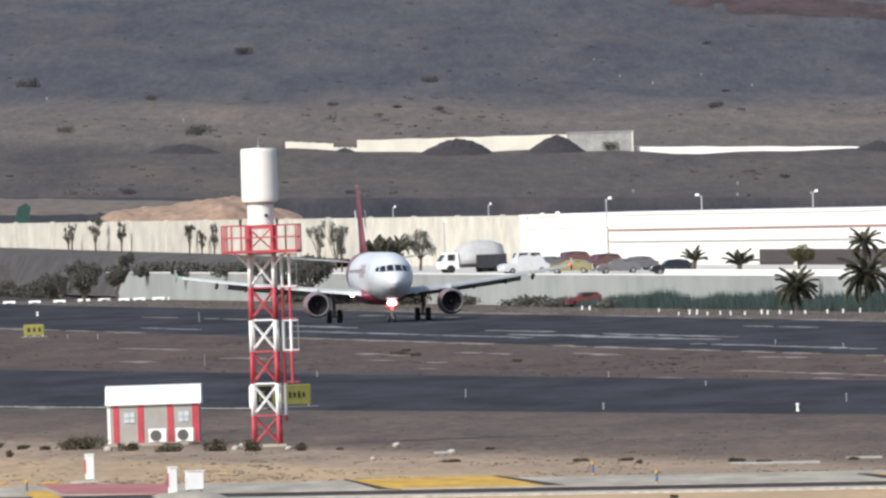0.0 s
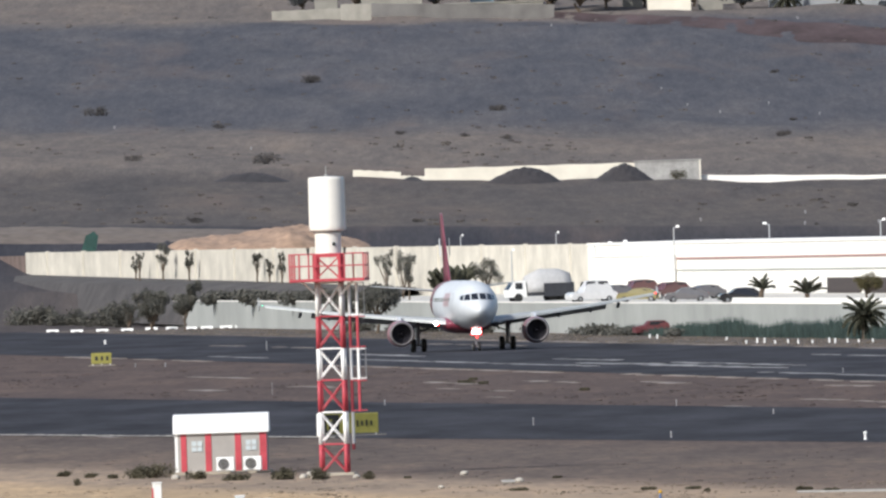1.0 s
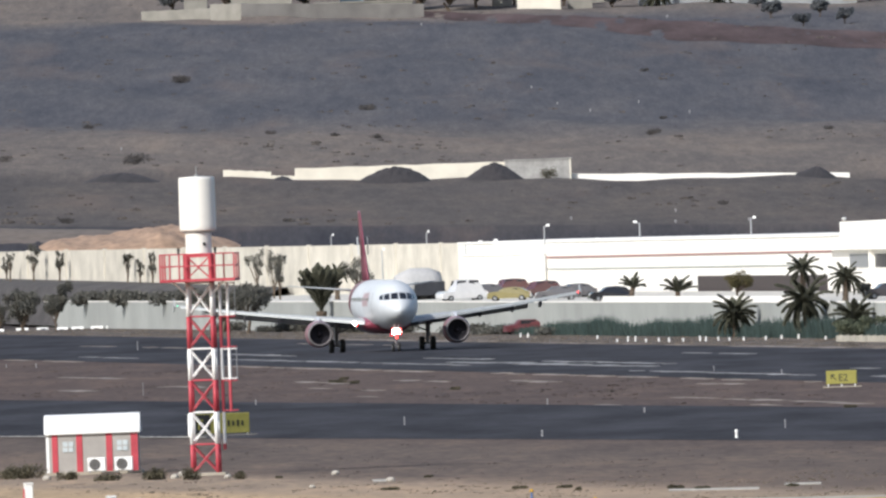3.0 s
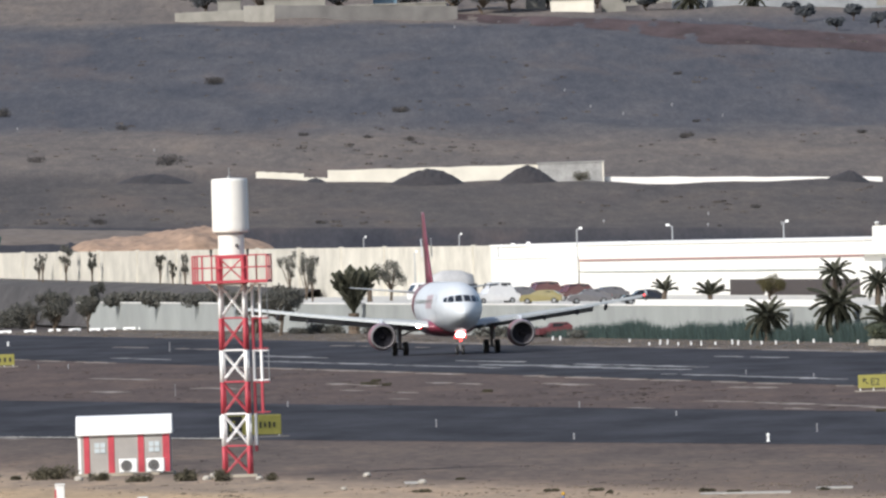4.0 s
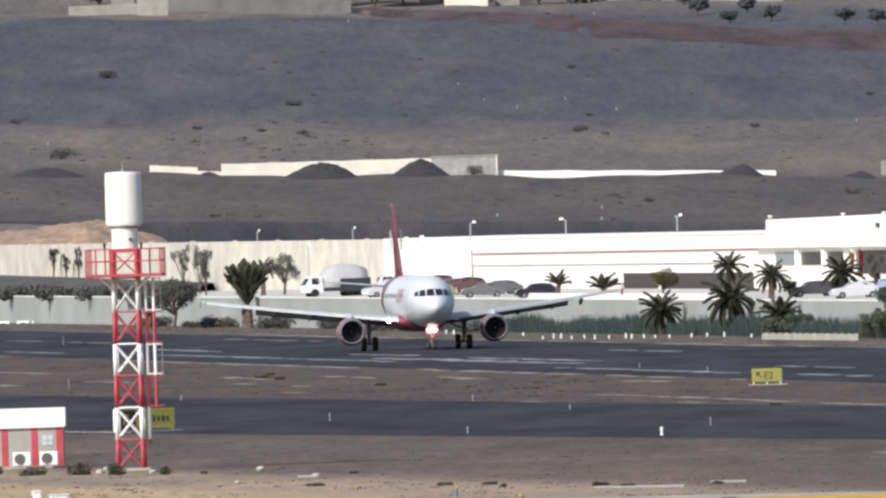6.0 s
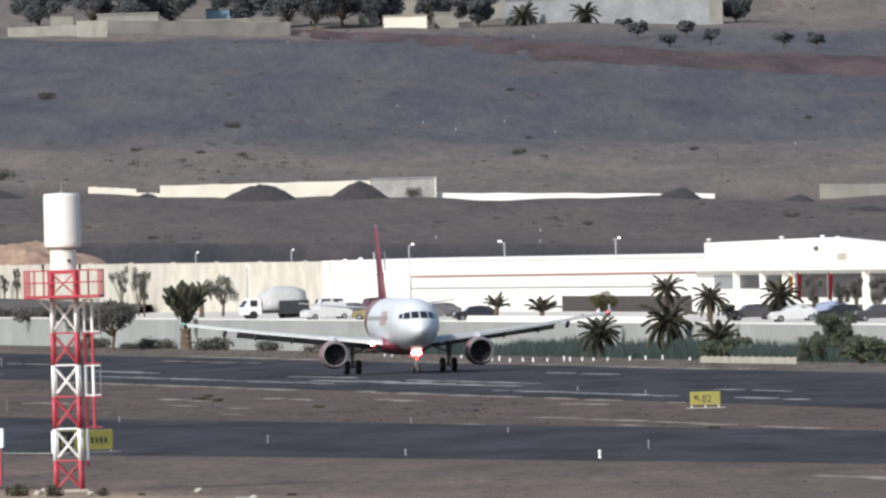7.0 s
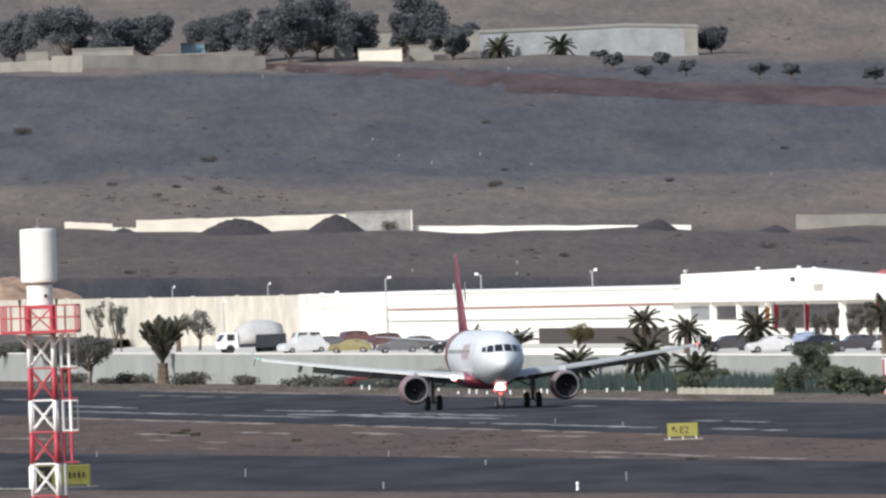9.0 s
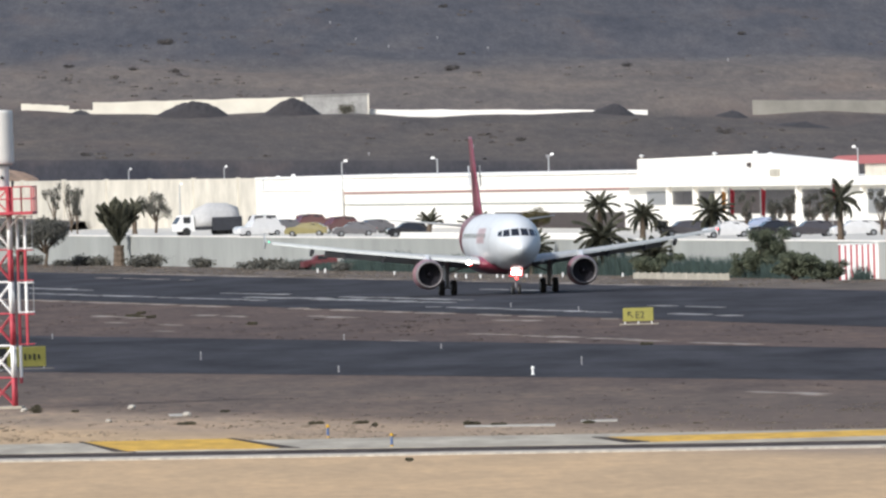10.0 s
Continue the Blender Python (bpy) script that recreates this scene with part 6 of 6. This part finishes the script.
# dark hedge plants along the top of the wall and the bank
rng = random.Random(15)
for i, (x, y, z, w, h) in enumerate((
        (-32.14, 2860.80, 2.8, 6.0, 1.5), (-27.22, 2813.22, 2.8, 6.0, 1.6), (-22.46, 2767.20, 2.8, 6.0, 1.6), (-17.86, 2722.66, 2.8, 6.0, 1.5), (-14.03, 2685.61, 2.8, 5.0, 1.6),
        (-36.48, 2902.88, 2.8, 5.0, 1.3), (-12.94, 2675.10, 2.8, 4.0, 2.0), (-47.32, 2930.0, 0.0, 5.0, 3.0), (-51.42, 2940.0, 0.0, 5.0, 2.4), (-55.52, 2950.0, 0.0, 6.0, 3.0), (-45.17, 2920.0, 0.0, 4.0, 3.6))):
    scrub(x, y, z, w, h, 700 + i, "dark dusty hedge plant along the wall", 1400, LEAF)
# bushes at the foot of the retaining wall
for i, (x, y, w, h) in enumerate(((-8.91, 2602.18, 3.2, 1.3), (-2.76, 2542.71, 3.8, 1.3), (1.73, 2499.20, 2.4, 1.2), (8.20, 2436.64, 3.4, 1.2), (-11.89, 2621.37, 2.0, 0.8),
                                 (10.91, 2415.19, 4.2, 0.8), (11.82, 2401.58, 3.6, 1.0), (15.84, 2362.72, 3.6, 0.9), (-15.94, 2660.49, 3.0, 1.2))):
    scrub(x, y, 0.0, w * 1.5, h, 300 + i, "dark dusty bush at the foot of the wall", 700, LEAF)


# the reed and grass hedge before the wall
def reeds():
    rng = random.Random(77)
    verts, faces = [], []
    for _ in range(22000):
        y = rng.uniform(2000, 2420)
        c = 260.6 + rng.gauss(0, 0.35)
        clump = 0.55 + 0.45 * math.sin(y * 0.11) * math.sin(y * 0.037 + 1) + rng.uniform(-0.2, 0.2)
        near = float(np.interp(y, [2000, 2050, 2330, 2420], [0.7, 1.0, 0.9, 0.45]))
        h = max(0.25, 2.35 * near * (0.5 + 0.5 * clump) * rng.uniform(0.3, 1.0) ** 1.25)
        x = c - SLANT * y
        w = rng.uniform(0.02, 0.055)
        lx = rng.uniform(-0.25, 0.25) * h
        k = len(verts)
        verts += [(x - w, y, 0), (x + w, y, 0), (x + lx * 0.5 + w * 0.6, y + 0.05, h * 0.6), (x + lx, y + 0.1, h)]
        faces.append((k, k + 1, k + 2, k + 3))
    me = bpy.data.meshes.new("reed_hedge")
    me.from_pydata(verts, [], faces)
    me.materials.append(HEDGE)
    tagged(new("reed_hedge", me), "blue-green reed hedge along the retaining wall", "hedge", kind="stuff")


reeds()


# low dry growth and loose stones over the verges
def verge_growth(name, seed, count, where, width, height, mat, label):
    """Countless low tufts; where(rng) gives a place, or None to leave it bare."""
    rng = random.Random(seed)
    verts, faces = [], []
    for _ in range(count):
        p = where(rng)
        if p is None:
            continue
        x, y = p
        w, h = width * rng.uniform(0.3, 1.0) ** 2, height * rng.uniform(0.25, 1.0)
        for _ in range(6):
            px, py = x + rng.gauss(0, 0.45) * w, y + rng.gauss(0, 0.6)
            s, t = w * rng.uniform(0.12, 0.3), rng.uniform(-0.4, 0.4) * w
            k, top = len(verts), h * rng.uniform(0.4, 1.0)
            z = land_z(px, py) - 0.02
            verts += [(px - s, py, z), (px + s, py + 0.1, z), (px + s * 0.5 + t, py + 0.1, z + top * 0.8), (px - s * 0.4 + t, py, z + top)]
            faces.append((k, k + 1, k + 2, k + 3))
    me = bpy.data.meshes.new(name)
    me.from_pydata(verts, [], faces)
    me.materials.append(mat)
    return tagged(new(name, me), label, "grass", kind="stuff")


def taxi_edge(x, far):
    """The distance of the taxiway's near or far edge at x."""
    (ax, ay), (bx, by) = ((-21.81, 1730.25), (31.80, 1427.76)) if far else ((-18.22, 1439.69), (27.63, 1243.04))
    return ay + (by - ay) * (x - ax) / (bx - ax)


def patchy(x, y, rng, sx=0.16, sy=0.012, bias=0.0):
    return noise.noise((x * sx, y * sy, 3.3)) + bias > rng.uniform(-0.45, 0.45)


def road_growth(rng):
    x = rng.uniform(-26.0, 33.0)
    y = 1055.0 - 0.95 * x + rng.random() ** 1.6 * 95.0
    return (x, y) if patchy(x, y, rng, 0.25, 0.03) else None


def near_growth(rng):
    y = rng.uniform(1130.0, 1480.0)
    x = y * rng.uniform(-0.022, 0.029)
    return (x, y) if y < taxi_edge(x, False) - 4.0 and patchy(x, y, rng) else None


def mid_growth(rng):
    y = rng.uniform(1440.0, 2350.0)
    x = y * rng.uniform(-0.022, 0.029)
    return (x, y) if y > taxi_edge(x, True) + 4.0 and x + SLANT * y < 200.5 and patchy(x, y, rng) else None


def far_growth(rng):
    y = rng.uniform(1960.0, 2830.0)
    c = 245.5 + rng.random() * 15.0
    x = c - SLANT * y
    return (x, y) if patchy(x, y, rng, 0.3, 0.03, 0.25) else None


verge_growth("roadside_grass", 61, 4200, road_growth, 0.5, 0.075, PALE_GRASS, "pale dry grass and grit beside the concrete road")
verge_growth("gravel_growth", 62, 3600, near_growth, 0.5, 0.055, DRY_GRASS, "sparse brown growth on the gravel by the taxiway")
verge_growth("gravel_growth", 63, 7000, mid_growth, 0.9, 0.085, DRY_GRASS, "sparse brown growth on the gravel between taxiway and runway")
verge_growth("verge_grass", 64, 7000, far_growth, 0.9, 0.11, PALE_GRASS, "pale dry grass along the far verge of the runway")

# ---- walls and cinder heaps on the hillside ----
def hill_wall(x0, y0, x1, y1, h0, h1, mat, label, thick=0.4, name="hill_wall", pieces=1):
    """A wall that follows the ground between two places."""
    bm = B()
    rings = []
    n = 12
    for i in range(n + 1):
        f = i / n
        x, y = x0 + (x1 - x0) * f, y0 + (y1 - y0) * f
        z, top = land_z(x, y), (land_z(x0, y0) + h0) * (1 - f) + (land_z(x1, y1) + h1) * f
        top += 0.05 * math.sin(i * 2.3 + x0)
        rings.append([(x, y, z - 0.8), (x, y + thick, z - 0.8), (x, y + thick, top), (x, y, top)])
    loft(bm, rings)
    return solid(name, bm, mat, label, "wall", kind="structure")


HW = 3450.0
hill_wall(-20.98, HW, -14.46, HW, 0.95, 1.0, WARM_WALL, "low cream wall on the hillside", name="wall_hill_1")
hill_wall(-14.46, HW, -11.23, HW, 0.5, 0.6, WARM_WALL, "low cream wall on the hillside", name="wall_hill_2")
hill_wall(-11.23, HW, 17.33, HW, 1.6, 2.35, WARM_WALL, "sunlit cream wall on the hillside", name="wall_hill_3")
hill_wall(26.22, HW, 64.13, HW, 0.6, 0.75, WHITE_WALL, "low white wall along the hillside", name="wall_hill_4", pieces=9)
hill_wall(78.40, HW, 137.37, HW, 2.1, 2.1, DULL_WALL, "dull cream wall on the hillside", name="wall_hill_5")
b = thing("hill_shed", "flat-roofed grey shed beside the hillside wall", "shed", pose(17.31, 3449.0, land_z(21.61, 3449.0)))
sw = 26.29 - 17.31
SHED_WALL = surface("pale_grey_render", (0.36, 0.355, 0.34), 0.9, vary=0.25, scale=0.5, fine=2.0)
part("wall", box(B(), 0, sw, 0, 5, -0.6, 2.55, 0.04), SHED_WALL, b)
part("roof", box(B(), -0.1, sw + 0.15, -0.1, 5.1, 2.55, 2.7), SHED_WALL, b)
part("corner", box(B(), sw - 0.2, sw + 0.02, -0.05, 0.0, -0.5, 2.55), WARM_WALL, b)
scrub(23.13, 3447.0, land_z(23.13, 3447.0), 2.6, 1.6, 500, "dry grey bush before the shed", 500)
for i, (x, y, w, h) in enumerate(((2.25, 3440.0, 11.0, 3.1), (15.80, 3440.0, 9.0, 2.8), (59.38, 3442.0, 7.0, 1.9), (75.39, 3442.0, 5.5, 1.3), (-34.69, 3445.0, 12.0, 1.8), (-12.76, 3447.0, 4.0, 0.9), (83.57, 3380.0, 9.0, 1.2))):
    heap("cinder_mound", x, y, w, 14.0, h, DARK_SOIL, "dark heap of black volcanic cinder", "earth heap", 20 + i, 1, 1.3, 0.4)


# the red dirt track across the upper slope
def draped(name, far_edge, near_edge, mat, label, cat):
    bm = B()
    rows = []
    for (ax, ay), (bx, by) in zip(far_edge, near_edge):
        rows.append([bm.verts.new((x, y, land_z(x, y) + 0.03)) for x, y in [(ax + (bx - ax) * q / 16, ay + (by - ay) * q / 16) for q in range(17)]])
    for a, b in zip(rows, rows[1:]):
        for q in range(16):
            bm.faces.new((a[q], a[q + 1], b[q + 1], b[q]))
    return solid(name, bm, mat, label, cat, kind="structure", smooth=True)


def along_line(points, n=14):
    out = []
    for (ax, ay), (bx, by) in zip(points, points[1:]):
        out += [(ax + (bx - ax) * i / n, ay + (by - ay) * i / n) for i in range(n)]
    return out + [points[-1]]


draped("dirt_track", along_line([(7.25, 4500.00), (50.39, 4340.00), (82.78, 4270.00), (123.82, 4213.00)]),
       along_line([(7.15, 4464.00), (48.98, 4228.00), (80.64, 4165.00), (120.74, 4111.00)]), RUST_SOIL, "broad track of red volcanic soil", "track")


# ---- the farm below the ridge ----
def farm_block(t0, name, label, x0, x1, y, h, depth, mat, roof, cat="house"):
    z = land_z((x0 + x1) / 2, y)
    b = thing(name, label, cat, pose(x0, y, z), "farm buildings")
    part("wall", box(B(), 0, x1 - x0, 0, depth, -1.5, h, 0.05), mat, b)
    part("roof", box(B(), -0.15, x1 - x0 + 0.15, -0.15, depth + 0.15, h, h + 0.25), roof, b)
    return b


FB = 4480.0
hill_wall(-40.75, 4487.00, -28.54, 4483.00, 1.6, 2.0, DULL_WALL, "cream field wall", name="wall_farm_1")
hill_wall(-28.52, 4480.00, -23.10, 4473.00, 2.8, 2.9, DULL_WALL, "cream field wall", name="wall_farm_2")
hill_wall(-23.07, 4488.00 + 3, 9.14, 4462.00, 2.4, 2.3, FAR_WALL, "grey field wall", name="wall_farm_3")
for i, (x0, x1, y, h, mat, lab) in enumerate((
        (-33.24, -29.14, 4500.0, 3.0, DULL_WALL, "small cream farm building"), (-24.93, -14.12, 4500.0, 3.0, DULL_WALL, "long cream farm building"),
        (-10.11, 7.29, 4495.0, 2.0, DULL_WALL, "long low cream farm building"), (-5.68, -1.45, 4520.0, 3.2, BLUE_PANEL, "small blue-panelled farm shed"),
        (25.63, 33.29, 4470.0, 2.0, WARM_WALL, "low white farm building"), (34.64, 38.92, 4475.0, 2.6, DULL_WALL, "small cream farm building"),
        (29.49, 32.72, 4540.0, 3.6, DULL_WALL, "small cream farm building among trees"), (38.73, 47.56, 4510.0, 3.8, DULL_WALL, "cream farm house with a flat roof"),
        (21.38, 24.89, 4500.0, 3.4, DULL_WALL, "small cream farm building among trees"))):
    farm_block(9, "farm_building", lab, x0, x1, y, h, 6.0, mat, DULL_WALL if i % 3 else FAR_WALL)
g = thing("greenhouse", "long pale sheeted greenhouse with a low curved roof", "greenhouse", pose(47.04, 4470.0, land_z(61.96, 4470.0)))
gw = 85.43 - 47.04
part("front", loft(B(), [[(x, 0, -1.0), (x, 9, -1.0), (x, 9, z), (x, 0, z - 0.3)] for x, z in ((0, 4.6), (gw * 0.4, 4.7), (gw * 0.68, 4.9), (gw, 4.3))]), GREENHOUSE, g, "pale blue-grey sheeting")
part("roof", loft(B(), [[(x, -0.2, z - 0.35), (x, 9.2, z), (x, 9.2, z + 0.3), (x, -0.2, z - 0.1)] for x, z in ((-0.1, 4.6), (gw * 0.4, 4.7), (gw * 0.68, 4.95), (gw + 0.1, 4.3))]), DULL_WALL, g, "cream roof edge")
part("end_panel", box(B(), gw - 2.4, gw - 0.05, -0.06, 0.0, -0.6, 4.0), DULL_WALL, g, "cream end panel")
for i, (x, y, h, w, n) in enumerate((
        (-25.73, 4515.0, 8.0, 9.0, 900), (-18.69, 4510.0, 6.5, 7.0, 700), (-11.67, 4515.0, 7.5, 8.0, 900), (0.38, 4525.0, 6.5, 7.5, 800), (8.83, 4500.0, 8.0, 8.5, 900), (13.74, 4480.0, 8.5, 8.5, 1000),
        (18.49, 4490.0, 9.5, 9.0, 1000), (25.20, 4505.0, 7.0, 7.0, 800), (33.84, 4495.0, 6.5, 5.5, 700), (37.14, 4525.0, 9.0, 7.5, 900), (42.52, 4466.0, 4.5, 6.8, 800), (45.40, 4540.0, 4.0, 5.0, 400), (87.93, 4475.0, 4.5, 4.5, 500), (-35.86, 4530.0, 7.0, 7.0, 700))):
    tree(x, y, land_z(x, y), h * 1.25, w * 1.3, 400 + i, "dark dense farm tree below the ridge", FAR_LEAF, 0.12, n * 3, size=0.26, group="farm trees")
for i, (x, y, r) in enumerate(((50.17, 4466.0, 3.2), (61.04, 4462.0, 3.0))):
    palm(x, y, land_z(x, y), land_z(x, y) + 1.6, r, 30, 450 + i, "squat palm before the greenhouse", 0.5)
for i, (x, y, w, h) in enumerate(((68.51, 4355.00, 3.5, 3.0), (72.93, 4304.00, 3.0, 2.4), (76.56, 4344.00, 3.4, 2.8), (80.22, 4309.00, 3.2, 2.8), (92.17, 4286.00, 3.2, 2.8), (97.26, 4279.00, 3.0, 2.8), (110.89, 4255.00, 3.6, 3.0), (67.02, 4412.00, 3.0, 1.6))):
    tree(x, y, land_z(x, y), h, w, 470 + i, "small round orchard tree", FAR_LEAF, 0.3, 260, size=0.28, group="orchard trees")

# single shrubs and rocks that show on the slope
for i, (x, y, w) in enumerate(((40.34, 3739.00, 3.2), (66.72, 3747.00, 2.4), (-30.99, 4073.00, 4.6), (-1.18, 3904.00, 3.6), (-43.33, 3850.00, 3.4), (-33.43, 3512.00, 6.0), (-63.21, 3918.00, 5.5),
                              (-52.22, 3542.00, 3.5), (-15.64, 3777.00, 2.4), (-5.94, 3751.00, 2.2), (-0.11, 3717.00, 2.8), (43.81, 3862.00, 1.8), (41.27, 3754.00, 2.6), (-30.68, 4077.00, 4.0), (-1.28, 3908.00, 3.4),
                              (43.36, 4074.00, 2.0), (87.98, 3926.00, 2.2), (-38.68, 3155.00, 2.6), (-39.53, 3169.00, 2.4), (44.27, 3258.00, 2.2), (-11.29, 3162.00, 2.0), (37.92, 3130.00, 0.9), (71.29, 3299.00, 3.0))):
    scrub(x, y, land_z(x, y), w * 0.85, w * 0.3, 600 + i, "dark low shrub on the ash slope", 260, HILL_SHRUB)
for i, (x, y) in enumerate(((-36.72, 3651.00), (28.26, 3937.00), (33.01, 3902.00), (-59.40, 3853.00), (40.83, 3931.00), (48.04, 3882.00), (82.87, 3798.00), (24.71, 4000.00), (37.57, 3215.00), (23.91, 3163.00), (45.82, 3147.00), (36.50, 3130.00), (8.33, 4324.00), (50.81, 4374.00))):
    t = thing("boundary_stake", "small pale stake on the slope", "stake", pose(x, y, land_z(x, y)), "pale stakes on the slope")
    part("shaft", tube(B(), (0, 0, -0.2), (0, 0, 0.4), 0.06, None, 6), STAKE_WHITE, t)
    part("plate", box(B(), -0.11, 0.11, -0.1, -0.07, 0.2, 0.42), STAKE_WHITE, t)


def slope_scrub():
    """Countless small shrubs strewn over the hillside."""
    rng = random.Random(31)
    verts, faces = [], []
    for _ in range(1900):
        y = rng.uniform(3130, 4900)
        x = y * rng.uniform(-0.024, 0.034)
        if 3400 < y < 3452:
            continue
        dens = noise.noise((x * 0.03, y * 0.012, 0.5))
        if dens < rng.uniform(-0.35, 0.45):
            continue
        z, w = land_z(x, y), rng.uniform(0.15, 0.5) * (1 + 0.6 * max(0, dens))
        h = w * rng.uniform(0.25, 0.5)
        for q in range(7):
            a = rng.uniform(0, 6.28)
            px, pz, s = x + rng.uniform(-1, 1) * w, z + rng.uniform(0.0, 0.8) * h, w * rng.uniform(0.25, 0.5)
            k = len(verts)
            verts += [(px - s, y + rng.uniform(-0.3, 0.3), pz - 0.1), (px + s, y + rng.uniform(-0.3, 0.3), pz - 0.1), (px + s * 0.5, y, pz + s * 0.6), (px - s * 0.5, y + 0.2, pz + s * 0.55)]
            faces.append((k, k + 1, k + 2, k + 3))
    me = bpy.data.meshes.new("slope_scrub")
    me.from_pydata(verts, [], faces)
    me.materials.append(SCRUB_BROWN)
    tagged(new("slope_scrub", me), "sparse brown scrub strewn over the ash slope", "scrub", kind="stuff")


slope_scrub()



# ---- motion ----
def motions():
    walk(airliner, [(t, pose(x + 0.07, y, 0.03, 0, 0, 5.2)) for t, x, y in PLANE_ROWS])


motions()
